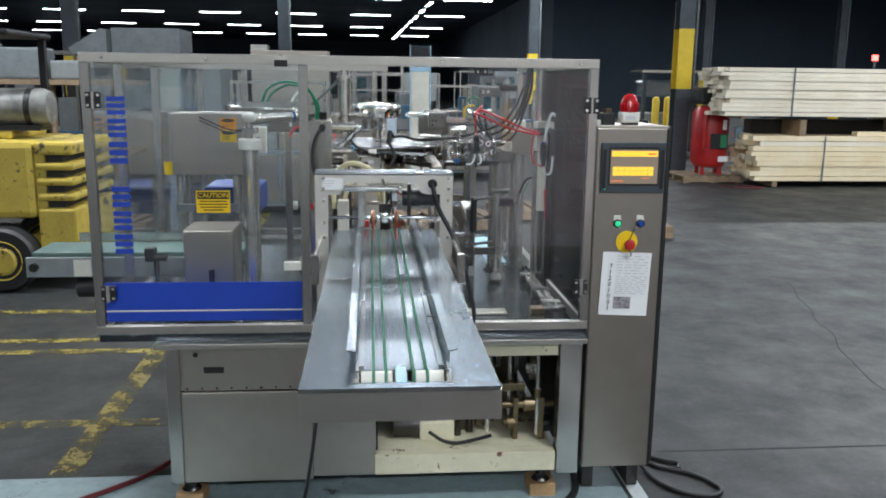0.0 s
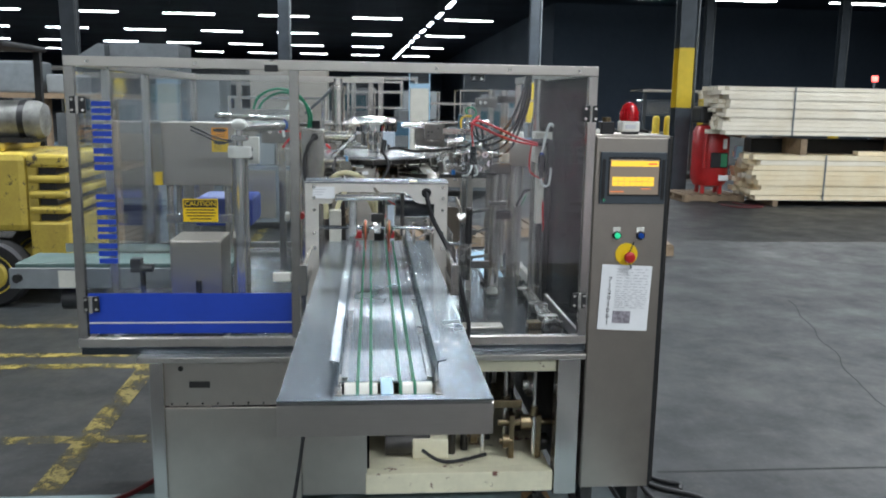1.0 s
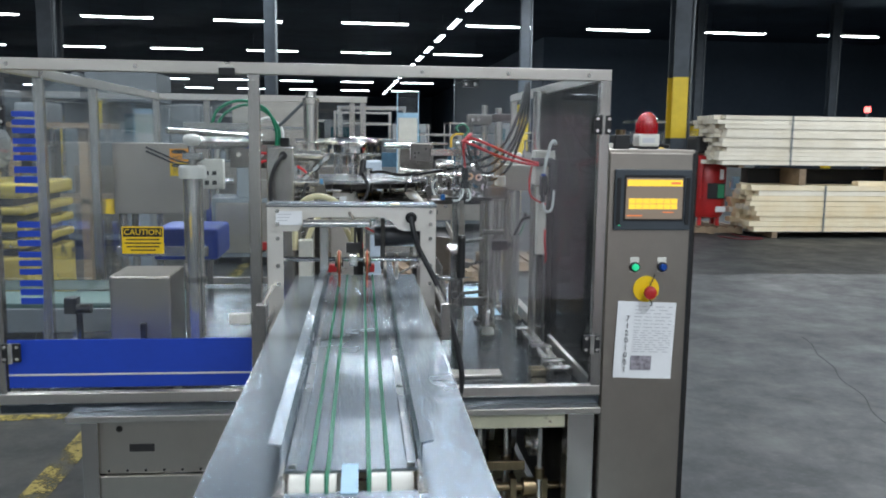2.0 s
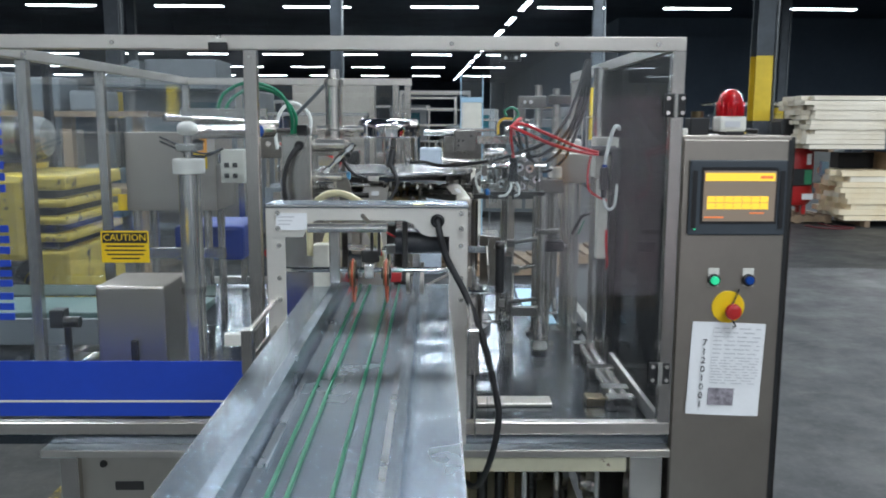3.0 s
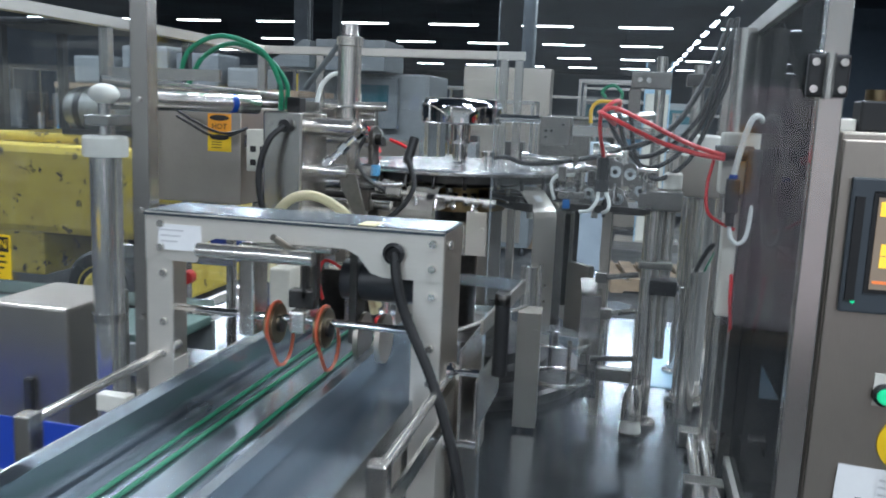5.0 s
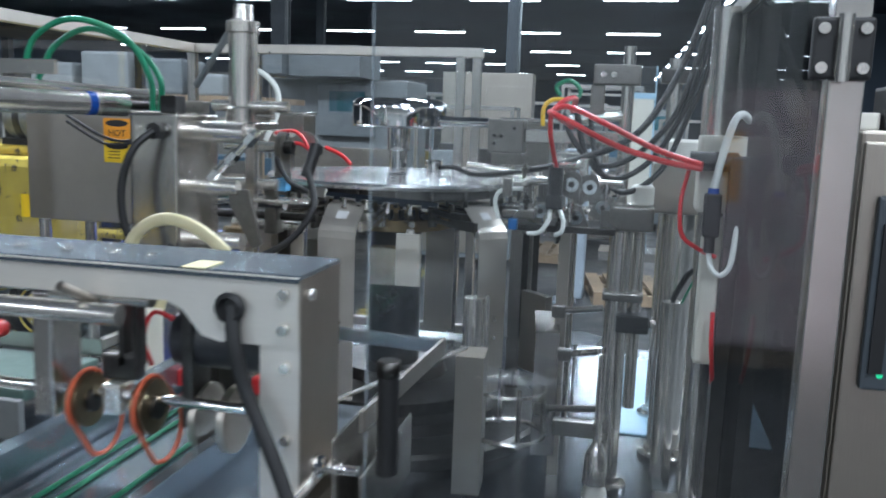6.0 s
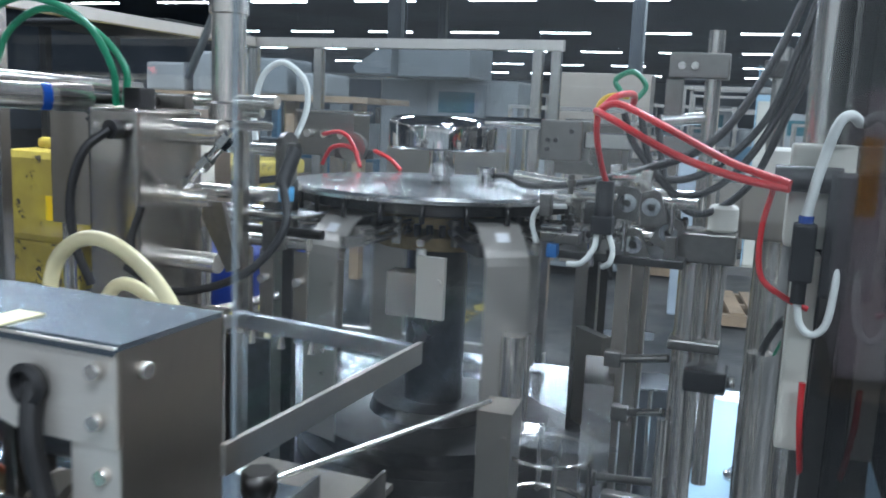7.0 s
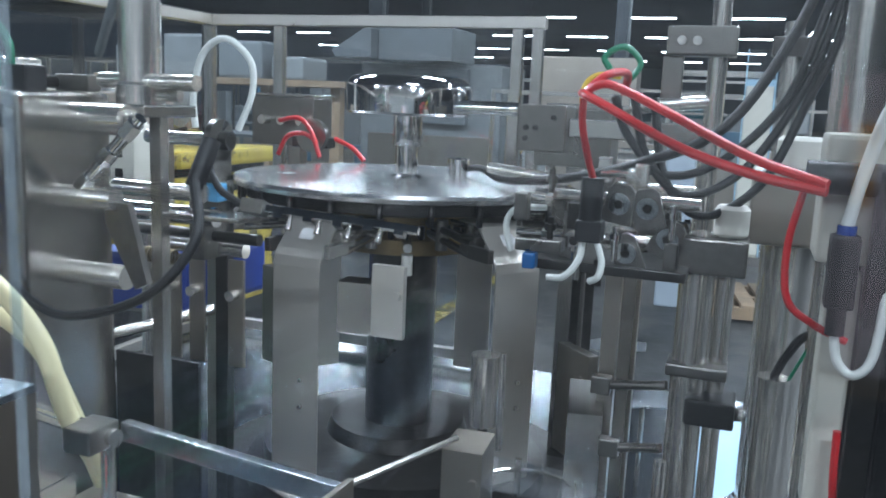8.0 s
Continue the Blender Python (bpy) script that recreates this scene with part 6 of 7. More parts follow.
for kk in range(3):
    box(bm, 0.272, 0.31, -0.0018, -0.0013, 1.510 - 0.009 * kk - ZT, 1.513 - 0.009 * kk - ZT)
part("sticker_print", bm, INK_RECESS, st2)
part("side_tag", box(B(), -0.045, -0.004, 0.02, 0.024, 1.30 - ZT, 1.37 - ZT), YELLOW_SIGN, hb, "yellow tag")
part("valve_block", box(B(), 0.40, 0.50, 0.0, 0.06, 1.42 - ZT, 1.56 - ZT, 0.004), WHITE_BOX, hb, "off-white valve block")
for i in range(2):
    for j in range(2):
        part("valve_port", box(B(), 0.415 + 0.035 * i, 0.435 + 0.035 * i, -0.003, -0.0005, 1.44 - ZT + 0.045 * j, 1.46 - ZT + 0.045 * j), INK_RECESS, hb)
part("valve_arm", box(B(), 0.38, 0.40, 0.02, 0.05, 1.5 - ZT, 1.54 - ZT), STEEL, hb)
mb = thing("motor_cover", "small brushed steel motor cover with dark handle", "metal box", (-0.757, 3.60, ZT))
part("cover", box(B(), 0, 0.211, 0, 0.24, 0, 1.178 - ZT, 0.008), STEEL_DULL, mb)
part("handle", box(B(), 0.105, 0.127, -0.018, -0.001, 0.13, 0.24, 0.006), STEEL_DARK, mb, "dark recessed handle")
ck = thing("sensor_bracket", "black sensor on a small clamp bracket", "bracket", (-0.9, 3.72, ZT))
part("post", cyl(B(), (0, 0, 0), (0, 0, 0.28), 0.012, n=14), STEEL_DARK, ck)
part("sensor", box(B(), -0.045, 0.0, -0.03, 0.02, 0.25, 0.31, 0.005), BLACK, ck)
part("knob", cyl(B(), (0.0, -0.02, 0.27), (0.05, -0.02, 0.27), 0.018, n=16), STEEL_DARK, ck)
part("clear_guide", box(B(), -0.01, 0.02, -0.05, -0.045, 0.0, 0.2), FILM, ck)
# outfeed belt conveyor through the guard
oc = thing("outfeed_conveyor", "pale outfeed conveyor with grey-green belt through the guard", "conveyor", (-1.58, 4.02, 0.88))
part("frame", box(B(), 0, 1.0, 0, 0.02, 0.0, 0.095, 0.004), BEIGE, oc)
part("frame", box(B(), 0, 1.0, 0.30, 0.32, 0.0, 0.095, 0.004), BEIGE, oc)
part("frame_end", box(B(), 0.22, 0.30, -0.004, 0.0, 0.005, 0.085), WHITE_BOX, oc)
part("belt", box(B(), 0.02, 1.0, 0.022, 0.298, 0.085, 0.115, 0.008), surface("grey_green_belt", (0.10, 0.17, 0.15), rough=0.5, vary=0.1), oc, "grey-green belt")
part("end_roller", cyl(B(), (0.04, 0.02, 0.05), (0.04, 0.30, 0.05), 0.04, n=24), SHAFT, oc)
part("roller_bolt", cyl(B(), (0.04, -0.02, 0.05), (0.04, 0.0, 0.05), 0.02, n=20), STEEL_DARK, oc)
part("motor", cyl(B(), (0.22, 0.06, -0.06), (0.40, 0.06, -0.06), 0.05, n=24), BLACK, oc, "black motor under the frame")
part("support", box(B(), 0.45, 0.80, 0.12, 0.18, -0.06, 0.0, 0.004), STEEL, oc)
part("side_guide", box(B(), 0.15, 1.0, 0.31, 0.315, 0.115, 0.16), STEEL, oc)
part("cross_beam", box(B(), 0.62, 1.02, 0.4, 0.42, 0.25, 0.295, 0.003), STEEL, oc)
part("blue_tray", box(B(), 0.66, 0.98, 0.9, 1.3, 0.16, 0.32, 0.02), surface("blue_tray_plastic", (0.012, 0.04, 0.25), rough=0.4), oc, "dark blue plastic tray")
part("lead", hose(B(), [(0.42, -0.1, -0.02), (0.40, -0.2, -0.1), (0.42, -0.3, -0.15), (0.46, -0.38, -0.12)], 0.012), RUBBER, oc)

# pouch magazine
mg = thing("pouch_magazine", "pouch magazine with loose pale pouches and red clips", "magazine", (0.0, 0.0, ZT))
part("tray", box(B(), -0.12, 0.30, 3.70, 4.05, 0.25, 0.262), STEEL_DULL, mg)
part("tray_leg", box(B(), 0.08, 0.12, 3.86, 3.9, 0, 0.25), STEEL, mg)
for i in range(7):
    p = part("pouch", box(B(), -0.06, 0.06, -0.05, 0.05, 0, 0.002), PAPER if i % 2 else FILM, mg, "pale empty pouch")
    p.matrix_basis = pose(0.02 + 0.02 * i, 3.80 + 0.03 * (i % 3), 0.275 + 0.006 * i, 4 - 3 * (i % 3), 5 * (i % 2), 12 * i)
for x in (0.0, 0.14):
    part("clip", box(B(), x, x + 0.035, 3.70, 3.73, 0.40, 0.43, 0.004), RED_PAINT, mg, "red clip")
part("side_rod", cyl(B(), (0.12, 3.5, 0.36), (0.40, 4.25, 0.36), 0.005, n=12), SHAFT, mg)
part("back_plate", box(B(), -0.22, -0.05, 4.22, 4.226, 0.1, 0.42), STEEL_DARK, mg)
part("stop_block", box(B(), 0.30, 0.40, 3.56, 3.66, 0.20, 0.36, 0.006), STEEL_DULL, mg)

# moving pieces: pouch lifting frame and suction bar
lift = thing("pouch_lift_frame", "thin bright steel frame that lifts the pouches", "lift frame", (0.45, 3.755, 1.28))
part("strip", box(B(), -0.003, 0.003, -0.36, 0.02, -0.028, 0.0, 0.001), STEEL_DULL, lift).matrix_basis = pose(0, 0, 0, 0, 0, -3)
part("cross_bar", box(B(), -0.29, -0.004, -0.004, 0.008, -0.022, 0.0, 0.001), STEEL_TABLE, lift).matrix_basis = pose(0, 0, 0, 0, 0, -8)
part("clamp", box(B(), -0.325, -0.288, -0.010, 0.035, -0.024, 0.004, 0.003), CASTING, lift)
part("guide_rod", cyl(B(), (-0.31, 0.04, -0.40), (-0.31, 0.04, -0.02), 0.008, n=14), SHAFT, lift)
part("clamp_rod", cyl(B(), (-0.45, 0.05, -0.012), (-0.28, 0.02, -0.012), 0.010, n=14), SHAFT, lift)
pick = thing("suction_bar", "bright notched suction bar with small cups", "suction bar", (0.15, 3.9, 1.33))
bm = B()
box(bm, -0.135, 0.135, -0.007, 0.007, -0.006, 0.006, 0.001)
for i in range(5):
    box(bm, -0.10 + 0.05 * i, -0.085 + 0.05 * i, -0.010, 0.010, -0.013, -0.006)
part("bar", bm, CHROME, pick)
for i in range(4):
    part("cup", cyl(B(), (-0.075 + 0.05 * i, 0, -0.006), (-0.075 + 0.05 * i, 0, -0.028), 0.003, 0.006, n=14), SHAFT, pick, "small steel suction cup")
part("arm", box(B(), -0.16, -0.12, -0.012, 0.012, -0.012, 0.012, 0.002), CASTING, pick)
part("tube", hose(B(), [(-0.16, 0, 0), (-0.22, 0.01, 0.03), (-0.26, 0.02, 0.09), (-0.25, 0.03, 0.15)], 0.006), RUBBER, pick)


# ---- forklift ----
fk = thing("forklift", "scuffed yellow forklift truck with vented counterweight", "forklift", (-2.765, 7.35, 0.0))
bm = B()
box(bm, -1.5, -0.02, 0, 1.15, 0.62, 1.28, 0.06)
part("body", bm, FORK_PAINT, fk)
bm = B()
for z0, z1 in ((1.16, 1.27), (1.03, 1.10), (0.90, 0.97), (0.77, 0.84), (0.20, 0.71)):
    box(bm, -0.02, 0.30, 0.01, 1.14, z0, z1, 0.028)
box(bm, -0.02, 0.06, 0.03, 1.12, 0.5, 1.2)
pieces("counterweight_slab", bm, FORK_PAINT, fk, "yellow counterweight slab between vent slots")
# black box behind the vent slots, painted as the shade inside
part("vent_back", box(B(), 0.061, 0.2, 0.06, 1.1, 0.6, 1.2), INK_RECESS, fk)
part("hood", box(B(), -1.4, -0.25, 0.2, 1.0, 1.28, 1.36, 0.03), FORK_PAINT, fk)
part("apron", box(B(), -1.5, -0.85, 0.02, 1.1, 0.30, 0.63, 0.03), FORK_PAINT, fk)
for y in (0.12, 1.02):
    wh = part("rear_wheel", lathe(B(), [(0.17, -0.11), (0.25, -0.11), (0.275, -0.08), (0.28, 0.0), (0.275, 0.08), (0.25, 0.11), (0.17, 0.11)], pose(-0.29, y - (0.14 if y < 0.5 else 0.1), 0.28, 90), 36), RUBBER, fk, "black rubber tyre")
    part("rim", lathe(B(), [(0.01, 0.125), (0.10, 0.125), (0.14, 0.10), (0.168, 0.118), (0.168, -0.05), (0.03, -0.05)], pose(-0.29, y - (0.14 if y < 0.5 else 0.1), 0.28, 90), 32), FORK_PAINT, wh, "yellow wheel rim")
tk = part("gas_tank", lathe(B(), [(0.05, -0.44), (0.14, -0.42), (0.165, -0.36), (0.165, 0.36), (0.14, 0.42), (0.05, 0.44)], pose(-0.38, 0.35, 1.545, 0, 90, 0), 36), surface("dirty_white_tank", (0.26, 0.26, 0.24), (0.10, 0.098, 0.09), rough=0.5, vary=0.15, blotch=6), fk, "dirty white gas tank")
for x in (-0.70, -0.46, -0.14):
    part("tank_strap", cyl(B(), (x, 0.35, 1.545), (x + 0.05, 0.35, 1.545), 0.171, n=32), BLACK, tk)
part("tank_cradle", box(B(), -0.8, -0.02, 0.2, 0.5, 1.355, 1.40), STEEL_DARK, fk)
for x, y in ((-1.4, 0.25), (-1.4, 0.95), (-0.3, 1.05)):
    part("guard_post", box(B(), x, x + 0.06, y, y + 0.06, 1.28, 2.15), BLACK, fk)
part("guard_roof", box(B(), -1.5, -0.2, 0.15, 1.15, 2.15, 2.2, 0.02), BLACK, fk)
part("steering_wheel", ring(B(), (-0.55, 1.0, 1.62), (0.3, 0.2, 1), 0.17, 0.014, 28, 8), BLACK, fk)
part("seat", box(B(), -1.0, -0.6, 0.55, 0.95, 1.36, 1.5, 0.04), BLACK, fk)

# ---- lumber, compressor, bollards ----
rng = random.Random(11)


def lumber_pack(x, y, z0, length, rows, cols, th, wd, label, mt, skid):
    p = thing("lumber_stack", label, "lumber", (x, y, z0))
    for s in (0.35, length * 0.5, length - 0.6):
        part("skid", box(B(), s, s + 0.09, 0.02, cols * wd, -skid, -0.001), WOOD_DARK, p)
    for i in range(rows):
        for j in range(cols):
            dx = rng.uniform(-0.10, 0.14)
            n = part("board", box(B(), dx, dx + length + rng.uniform(-0.3, 0.1), j * wd + rng.uniform(0, 0.022), (j + 1) * wd - 0.004, i * th + 0.001, (i + 1) * th - 0.001 - rng.choice((0.0, 0.001, 0.002, 0.007))), mt if rng.random() < 0.8 else WOOD_PALE, p)
    for s in (1.25, length - 1.4):
        part("strap", box(B(), s, s + 0.03, -0.006, -0.001, 0.0, rows * th), MACH_GREY, p)
    return p


lumber_pack(6.95, 14.62, 0.11, 6.2, 9, 5, 0.09, 0.22, "banded stack of fresh sawn spruce boards on the floor", WOOD, 0.11)
lumber_pack(6.27, 14.62, 1.27, 6.8, 11, 5, 0.0775, 0.22, "upper stack of pale sawn boards on spacers", WOOD_PALE, 0.05)
sp = thing("spacer_beam", "dark spacer beams between two lumber stacks", "beam", (6.84, 14.66, 0.92))
for s in (0.9, 2.9, 5.0):
    part("beam", box(B(), s, s + 0.12, 0, 1.1, 0.003, 0.29), WOOD_DARK, sp)
for s in (2.0, 3.4):
    part("loose_board", box(B(), s, s + 1.6, 0.02, 0.2, 0.003, 0.08), WOOD, sp)
# long black box filling the back of the gap between the stacks
part("dark_gap_box", box(B(), 0.3, 5.5, 0.7, 1.0, 0.003, 0.27), BLACK, sp)


def pallet(x, y, rz, label="worn wooden pallet on the floor"):
    p = thing("pallet", label, "pallet", (x, y, 0), rz, "pallets")
    for i in range(7):
        part("deck_board", box(B(), -0.6 + i * 0.178, -0.48 + i * 0.178, -0.5, 0.5, 0.115, 0.137), WOOD_DARK, p)
    for yy in (-0.5, -0.05, 0.42):
        part("stringer", box(B(), -0.6, 0.6, yy, yy + 0.08, 0.022, 0.1145), WOOD_DARK, p)
    for i in range(3):
        part("bottom_board", box(B(), -0.6 + i * 0.54, -0.48 + i * 0.54, -0.5, 0.5, 0.0, 0.0215), WOOD_DARK, p)
    return p


pallet(6.42, 15.72, 4)
for a in ((1.0, 10.6, 8), (2.3, 11.4, 2), (3.1, 10.2, -5), (-0.4, 12.6, 0)):
    pallet(*a)
cp = thing("air_compressor", "red upright air compressor tank with black pump", "compressor", (6.47, 15.62, 0.137))
part("tank", lathe(B(), [(0.10, 0.12), (0.28, 0.16), (0.34, 0.26), (0.34, 1.15), (0.28, 1.26), (0.10, 1.30)], n=40), RED_PAINT, cp)
for a in (0.6, 2.2, 3.9, 5.4):
    part("leg", box(B(), 0.24 * math.cos(a) - 0.03, 0.24 * math.cos(a) + 0.03, 0.24 * math.sin(a) - 0.03, 0.24 * math.sin(a) + 0.03, 0, 0.22), RED_PAINT, cp)
part("control_plate", box(B(), -0.12, 0.2, -0.375, -0.33, 0.5, 0.78, 0.01), BLACK, cp, "black control plate")
part("control_field", box(B(), 0.06, 0.18, -0.38, -0.376, 0.52, 0.76), surface("green_label", (0.02, 0.18, 0.08), rough=0.4), cp, "green label")
part("white_label", box(B(), 0.05, 0.24, -0.345, -0.332, 0.26, 0.36), PAPER, cp)
part("white_label", box(B(), 0.1, 0.17, -0.36, -0.338, 0.85, 1.03), PAPER, cp)
part("pump", box(B(), -0.3, 0.25, -0.2, 0.3, 1.31, 1.62, 0.05), BLACK, cp, "black pump on the tank")
part("flywheel", cyl(B(), (0.3, -0.1, 1.42), (0.36, -0.1, 1.42), 0.14, n=28), STEEL_DARK, cp)
part("side_pipe", hose(B(), [(-0.2, -0.33, 1.2), (-0.25, -0.36, 0.9), (-0.25, -0.36, 0.5)], 0.03), RED_PAINT, cp)
part("switch_box", box(B(), 0.40, 0.52, -0.25, -0.15, 0.66, 0.9, 0.01), BLUE_BOX, cp)
loose("red_air_line", [(6.75, 15.1, 0.02), (6.8, 14.75, 0.012), (7.05, 14.5, 0.012), (6.85, 14.35, 0.012), (6.5, 14.45, 0.012), (6.4, 14.8, 0.012)], 0.011, surface("dark_red_air_line", (0.14, 0.015, 0.02), rough=0.45), "red air line coiled on the floor")
for x in (6.71, 6.99):
    b = thing("bollard", "yellow painted steel bollard", "bollard", (x, 19.5, 0), 0, "bollards")
    part("post", lathe(B(), [(0.085, 0), (0.085, 1.45), (0.06, 1.5), (0.02, 1.52)], n=24), COLUMN_YELLOW, b)
wl = thing("warning_lamp", "small lit red lamp on a dark wall post", "lamp", (14.72, 24.0, 0))
part("post", cyl(B(), (0, 0, 0), (0, 0, 2.55), 0.04, n=12), COLUMN_GREY, wl)
part("lens", cyl(B(), (0, 0, 2.55), (0, 0, 2.71), 0.085, n=16), RED_LED, wl, "lit red lens")
fr = thing("shelf_frame", "dim steel rack with clear wrapped goods", "rack", (8.3, 20.5, 0))
for x in (-1.6, 0.0, 1.6):
    part("upright", box(B(), x, x + 0.08, 0, 0.08, 0, 2.15), COLUMN_GREY, fr)
part("top_shelf", box(B(), -1.65, 1.75, -0.1, 0.9, 2.08, 2.14), STEEL, fr)
part("wrapped_bale", box(B(), -1.5, 1.6, 0.1, 0.9, 1.5, 1.9, 0.05), FILM, fr)
part("wrapped_bale", box(B(), -1.5, 1.5, 0.1, 0.9, 0.3, 1.1, 0.05), BEIGE, fr)

# ---- machines that stand further back ----
rng = random.Random(5)


def back_machine(x, y, w, d, h, mt, label, screen=False, hopper=False, guard=True):
    t = thing("packing_machine", label, "machine", (x, y, 0), rng.uniform(-4, 4), "machines further back")
    hb_ = h * rng.uniform(0.38, 0.5)
    part("base", box(B(), -w / 2, w / 2, -d / 2, d / 2, 0.1, hb_, 0.015), mt, t)
    for sx in (-1, 1):
        for sy in (-1, 1):
            part("foot", cyl(B(), (sx * (w / 2 - 0.08), sy * (d / 2 - 0.08), 0), (sx * (w / 2 - 0.08), sy * (d / 2 - 0.08), 0.1), 0.03, n=10), STEEL_DARK, t)
            if guard:
                part("guard_post", box(B(), sx * (w / 2 - 0.04) - 0.02, sx * (w / 2 - 0.04) + 0.02, sy * (d / 2 - 0.04) - 0.02, sy * (d / 2 - 0.04) + 0.02, hb_, h), STEEL, t)
    if guard:
        bm = B()
        for sy in (-1, 1):
            box(bm, -w / 2 + 0.02, w / 2 - 0.02, sy * (d / 2 - 0.04) - 0.02, sy * (d / 2 - 0.04) + 0.02, h, h + 0.04)
        for sx in (-1, 1):
            box(bm, sx * (w / 2 - 0.04) - 0.018, sx * (w / 2 - 0.04) + 0.018, -d / 2 + 0.06, d / 2 - 0.06, h + 0.002, h + 0.038)
        part("guard_rail", bm, STEEL, t)
    for i in range(rng.randint(4, 7)):
        bx, by = rng.uniform(-w / 2 + 0.15, w / 2 - 0.15), rng.uniform(-d / 2 + 0.1, d / 2 - 0.15)
        bw, bh = rng.uniform(0.08, 0.3), rng.uniform(0.1, (h - hb_) * 0.85)
        if i % 3 == 2:
            part("column", cyl(B(), (bx, by, hb_), (bx, by, hb_ + bh), bw * 0.3, n=18), rng.choice((SHAFT, CHROME)), t)
        else:
            part("unit", box(B(), bx - bw / 2, bx + bw / 2, by - bw / 2, by + bw / 2, hb_, hb_ + bh, 0.01), rng.choice((STEEL, MACH_GREY, BEIGE, STEEL_DULL, MACH_BLUE, STEEL_DARK)), t)
    part("door_panel", box(B(), -w * 0.42, -w * 0.02, -d / 2 - 0.012, -d / 2 - 0.001, 0.16, hb_ - 0.06, 0.003), STEEL_DULL, t)
    part("door_panel", box(B(), w * 0.02, w * 0.42, -d / 2 - 0.012, -d / 2 - 0.001, 0.16, hb_ - 0.06, 0.003), STEEL_DULL, t)
    if screen:
        pn = part("control_box", box(B(), w * 0.05, w * 0.45, -d / 2 - 0.1, -d / 2 + 0.1, h * 0.62, h * 1.02, 0.015), BEIGE, t)
        part("screen", box(B(), w * 0.12, w * 0.38, -d / 2 - 0.106, -d / 2 - 0.101, h * 0.76, h * 0.94), TEAL_GLASS, pn, "dark teal screen")
    if hopper:
        bm = B()
        cyl(bm, (0, 0, h), (0, 0, h + 0.35), 0.12, 0.34, n=4), box(bm, -0.24, 0.24, -0.24, 0.24, h + 0.35, h + 0.6)
        part("hopper", bm, STEEL, t)
    return t


big = thing("packing_machine", "large pale packing machine with teal screen", "machine", (-3.2, 13.9, 0), 0, "machines further back")
part("body", box(B(), -0.97, 0.97, -0.5, 0.6, 0.1, 2.11, 0.03), BEIGE, big)
part("foot_frame", box(B(), -0.9, 0.9, -0.4, 0.5, 0, 0.1), STEEL_DARK, big)
part("control_box", box(B(), -0.25, 0.55, -0.62, -0.501, 1.35, 2.05, 0.02), MACH_GREY, big)
part("screen", box(B(), -0.08, 0.42, -0.628, -0.621, 1.68, 1.95), TEAL_GLASS, big, "dark teal screen")
part("lower_panel", box(B(), -0.85, 0.85, -0.512, -0.501, 0.2, 1.2, 0.004), STEEL_DULL, big)
for a in ((-5.2, 10.8, 2.2, 1.3, 1.75, STEEL), (-1.2, 12.0, 1.3, 0.8, 1.75, MACH_GREY), (0.3, 14.2, 1.1, 0.8, 2.1, STEEL), (1.9, 16.5, 1.6, 1.0, 1.7, MACH_GREY),
          (-1.9, 16.2, 1.6, 1.0, 2.0, STEEL), (-5.8, 15.6, 1.9, 1.2, 2.2, MACH_BLUE), (-4.2, 19.0, 1.8, 1.2, 2.1, STEEL), (-0.8, 20.5, 2.0, 1.2, 2.0, STEEL_DULL),
          (2.6, 21.0, 1.7, 1.0, 1.9, MACH_GREY), (4.2, 18.2, 1.2, 0.9, 1.6, BEIGE), (-7.8, 13.2, 1.9, 1.2, 2.0, STEEL), (-8.6, 18.0, 2.2, 1.4, 2.2, BEIGE), (-6.6, 23.0, 2.2, 1.4, 2.1, STEEL),
          (0.9, 25.5, 2.4, 1.2, 2.0, STEEL), (-3.2, 26.0, 2.2, 1.2, 2.2, MACH_GREY), (3.8, 27.5, 2.0, 1.2, 2.1, BEIGE), (-11.0, 22.0, 2.4, 1.4, 2.2, MACH_GREY), (-10.2, 15.5, 2.0, 1.4, 2.1, STEEL), (4.9, 23.5, 1.4, 1, 1.8, MACH_BLUE)):
    back_machine(*a, label="stainless and grey packing machine in store", hopper=rng.random() < 0.12, screen=rng.random() < 0.4, guard=rng.random() < 0.75)
# shelf with boxes, silver hood and wrapped goods near the forklift
tb = thing("work_shelf", "rough brown shelf loaded with pale boxes", "shelf", (-4.6, 10.2, 0))
for x in (-0.9, 0.0, 0.9, 1.65):
    part("upright", box(B(), x, x + 0.1, 0, 0.1, 0, 1.72), WOOD_DARK, tb)
part("board", box(B(), -1.0, 1.85, -0.1, 0.9, 1.72, 1.78), WOOD_DARK, tb)
part("lower_board", box(B(), -0.95, 1.8, 0.0, 0.9, 0.9, 0.95), WOOD_DARK, tb)
for x, w_, h_ in ((-0.9, 0.5, 0.3), (-0.3, 0.55, 0.42), (0.35, 0.5, 0.36), (0.95, 0.35, 0.22)):
    tagged(mesh_object("storage_box", box(B(), -4.6 + x, -4.6 + x + w_, 10.3, 10.8, 1.782, 1.78 + h_, 0.03), rng.choice((MACH_GREY, BEIGE, STEEL_DULL))), "pale storage box standing on a shelf", "box")
hd = thing("steel_hood", "large sheet steel hood lying on a machine", "steel hood", (-3.45, 13.3, 2.11))
bm = B()
prism(bm, [(-0.75, 0.10), (-0.70, 0.02), (-0.22, 0.02), (-0.22, 0.36), (-0.30, 0.38)], FRONT, 0.0, 0.7)
part("folded_lip", bm, MACH_GREY, hd)
part("hood", box(B(), -0.215, 0.75, -0.5, 0.4, 0.003, 0.40, 0.01), MACH_GREY, hd)
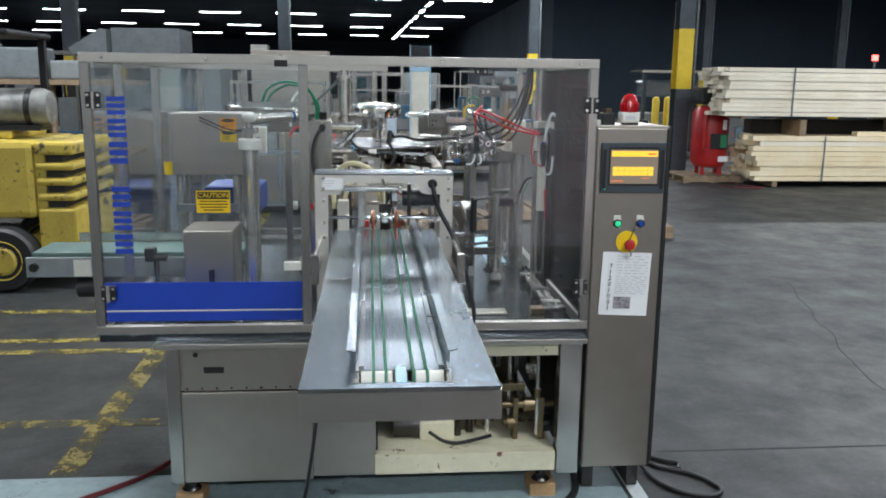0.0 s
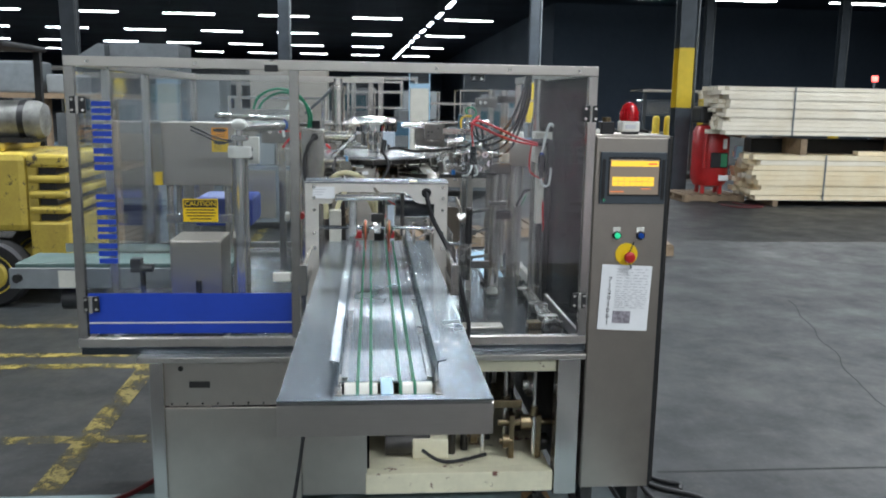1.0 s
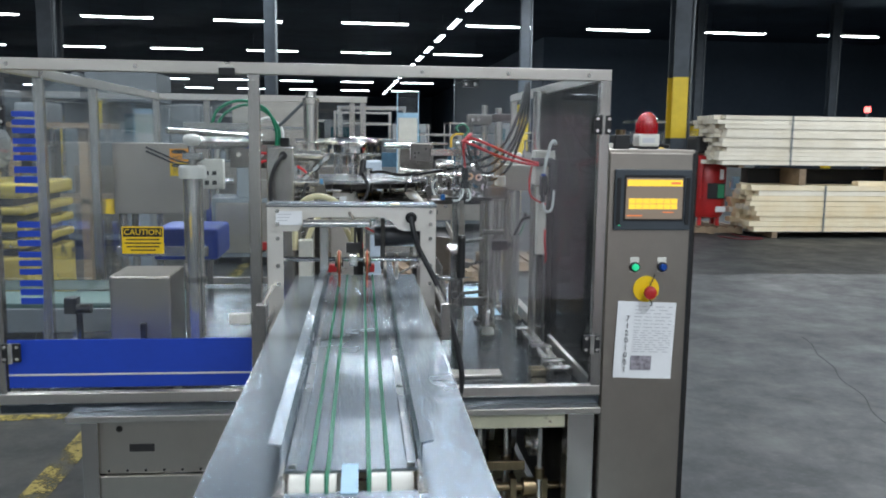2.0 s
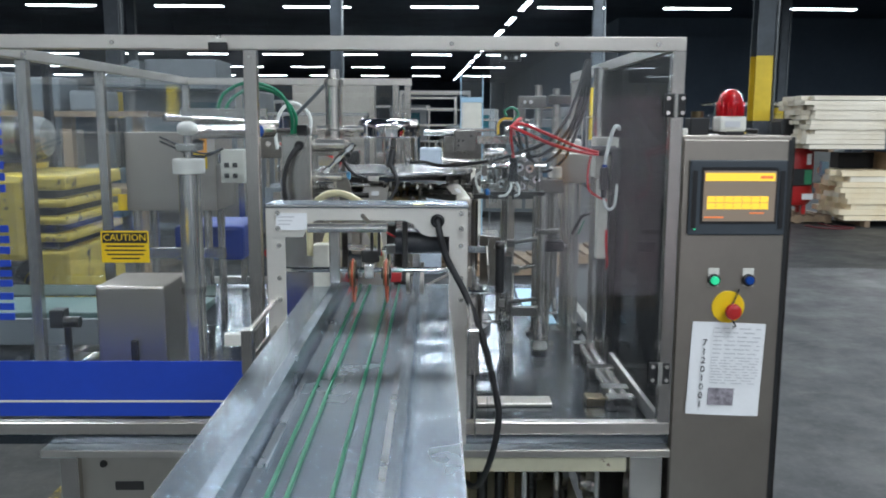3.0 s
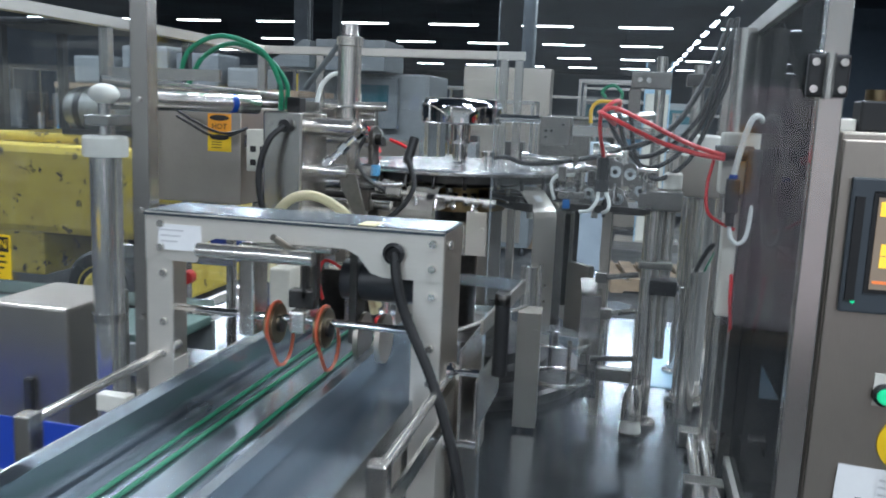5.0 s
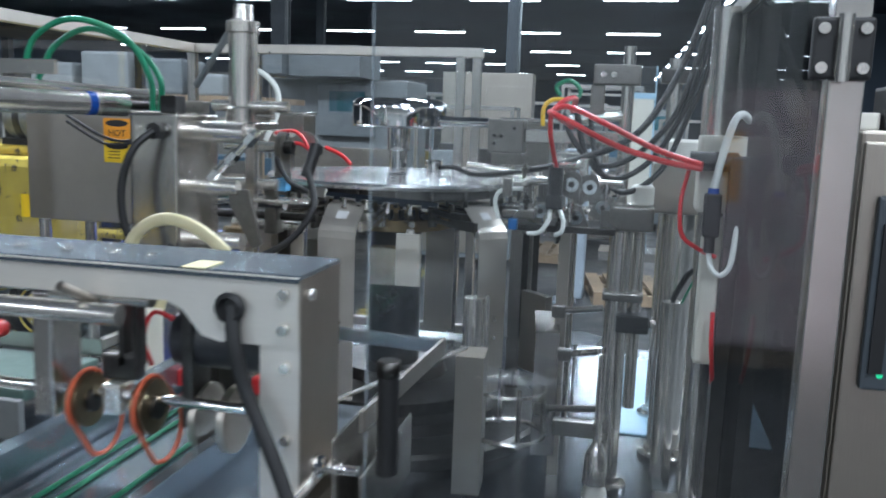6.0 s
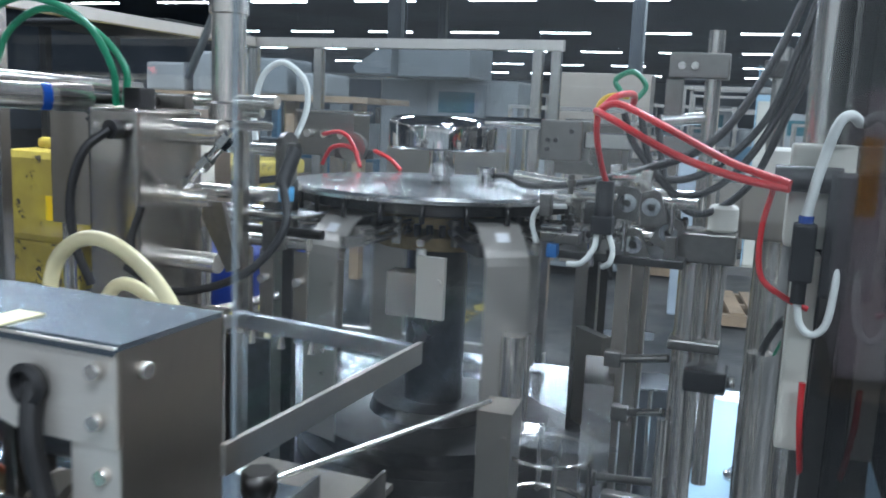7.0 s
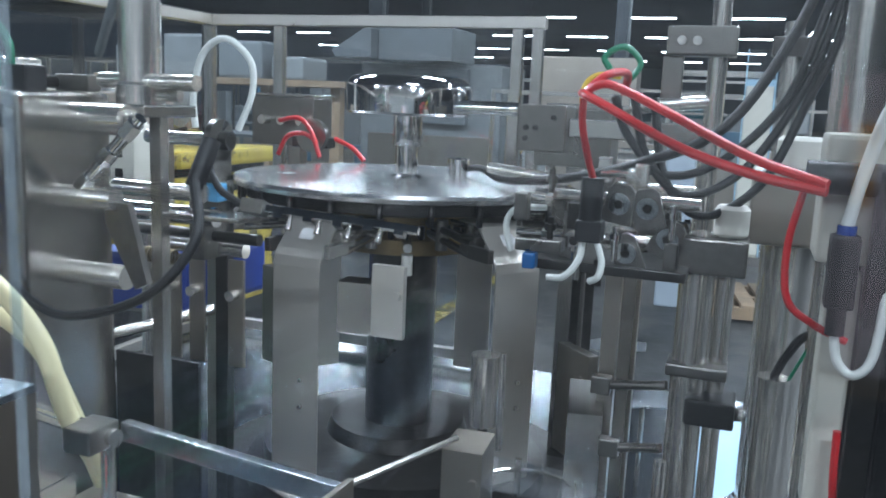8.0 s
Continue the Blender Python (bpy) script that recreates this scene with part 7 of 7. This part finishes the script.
cab_ = thing("control_cabinet", "wide grey steel cabinet behind the machine", "cabinet", (-1.2, 13.6, 0))
part("carcass", box(B(), -0.6, 0.6, 0, 0.35, 0.0, 2.25, 0.008), STEEL_DULL, cab_)
for x in (-0.595, 0.005):
    part("door", box(B(), x, x + 0.59, -0.015, -0.001, 0.06, 2.08, 0.004), STEEL_DULL, cab_)
el = thing("bucket_elevator", "tall pale column conveyor with clear top", "elevator", (0.80, 13.1, 0))
part("casing", box(B(), -0.14, 0.14, -0.12, 0.12, 0.1, 1.98, 0.01), WHITE_BOX, el)
part("clear_top", box(B(), -0.14, 0.14, -0.12, 0.12, 1.985, 2.33), PANE, el)
part("white_band", box(B(), -0.15, 0.15, -0.13, 0.13, 1.95, 2.02, 0.004), BLUE_BOX, el)
part("base", box(B(), -0.4, 0.4, -0.3, 0.3, 0, 0.1), STEEL, el)
for sx in (-0.16, 0.145):
    part("corner_rail", box(B(), sx, sx + 0.015, -0.14, -0.125, 0.1, 2.34), BLUE_BOX, el)
st_ = thing("step_ladder", "pale aluminium rack frame with crossbars", "rack", (0.15, 17.0, 0))
for x in (-0.55, 0.5):
    part("upright", box(B(), x, x + 0.05, 0, 0.05, 0, 2.15), STEEL, st_)
for z in (0.5, 0.9, 1.3, 1.6, 1.9, 2.1):
    part("crossbar", box(B(), -0.5, 0.5, 0.01, 0.04, z, z + 0.04), STEEL, st_)
wc = tagged(mesh_object("white_case", box(B(), 0.12, 0.36, 10.3, 10.5, 0, 1.40, 0.02), surface("pale_case", (0.32, 0.37, 0.42), rough=0.35)), "pale upright plastic case", "case")
# wrapped pallet behind the operator, mirrored in the guard door
wp = thing("wrapped_pallet_load", "pink and white film-wrapped pallet load", "pallet load", (1.78, -2.2, 0))
part("load", box(B(), -0.45, 0.5, -0.6, 0.6, 0.14, 1.90, 0.06), FABRIC, wp, "pink and white wrapped goods")
part("orange_label", box(B(), -0.44, -0.33, 0.601, 0.604, 1.15, 1.62), ORANGE_SIGN, wp, "orange label strip")
for yy in (-0.5, 0.0, 0.42):
    part("runner", box(B(), -0.5, 0.5, yy, yy + 0.1, 0, 0.139), WOOD_DARK, wp)
# cords on the floor
loose("power_cable", [(1.36, 3.75, 0.012), (1.40, 3.66, 0.012), (1.55, 3.56, 0.012), (1.62, 3.42, 0.012), (1.56, 3.35, 0.012), (1.42, 3.40, 0.012), (1.34, 3.56, 0.012), (1.33, 3.72, 0.05), (1.34, 3.78, 0.16)], 0.011, RUBBER, "black power cord coiled on the floor", "cable")
loose("power_cable", [(1.37, 3.80, 0.012), (1.45, 3.72, 0.012), (1.52, 3.68, 0.012), (1.50, 3.62, 0.012)], 0.011, RUBBER, "short black cord end on the floor", "cable")
loose("floor_hose", [(-0.82, 3.95, 0.1), (-0.9, 3.85, 0.03), (-1.0, 3.70, 0.012), (-1.2, 3.5, 0.012), (-1.35, 3.4, 0.012)], 0.012, surface("dark_red_hose", (0.12, 0.012, 0.014), rough=0.45), "dark red hose on the floor")
loose("floor_hose", [(0.95, 3.6, 0.10), (0.97, 3.5, 0.02), (0.9, 3.35, 0.014), (0.7, 3.2, 0.014), (0.4, 3.1, 0.014)], 0.016, RUBBER, "thick black hose under the machine")


# ---- what moves ----
PERIOD = 2.77
INDEX = [6.86 + PERIOD * k for k in (-3, -2, -1, 0, 1)]


def ease(u):
    u = min(1.0, max(0.0, u))
    return u * u * (3 - 2 * u)


def turns(t):
    """Whole and part steps of the carousel up to t, each of 60 degrees."""
    return sum(ease((t - (c - 0.32)) / 0.64) for c in INDEX) - 2


def lifted(t):
    """0 with the lifting frame down, 1 with it up; the suction bar goes the other way."""
    return max(ease((t - (c - 0.62)) / 0.42) - ease((t - (c + 0.60)) / 0.45) for c in INDEX)


def pressed(t):
    """0 with the drum up, 1 with it pressed down as the carousel turns."""
    return max(0.5 + 0.5 * math.cos(math.pi * max(-1.0, min(1.0, (t - c - 0.2) / 0.85))) for c in INDEX)


def motions():
    times = [0.1 * i for i in range(81)]
    walk(car, [(t, pose(TX, TY, 1.33, 0, 0, -90 - 6 + 60 * turns(t))) for t in times])
    walk(lift, [(t, pose(0.45, 3.755, 1.28 + 0.085 * lifted(t))) for t in times])
    walk(pick, [(t, pose(0.19 - 0.04 * lifted(t), 4.24 - 0.34 * lifted(t), 1.455 - 0.14 * lifted(t), -25 + 25 * lifted(t), 3, 4)) for t in times])
    walk(drum, [(t, pose(0, 0, 0.838 - 0.05 * pressed(t))) for t in times])
    for w, x in WHEELS:
        walk(w, [(t, pose(x, GY + 0.05, GZ - 0.195, -60 * t)) for t in times])


motions()
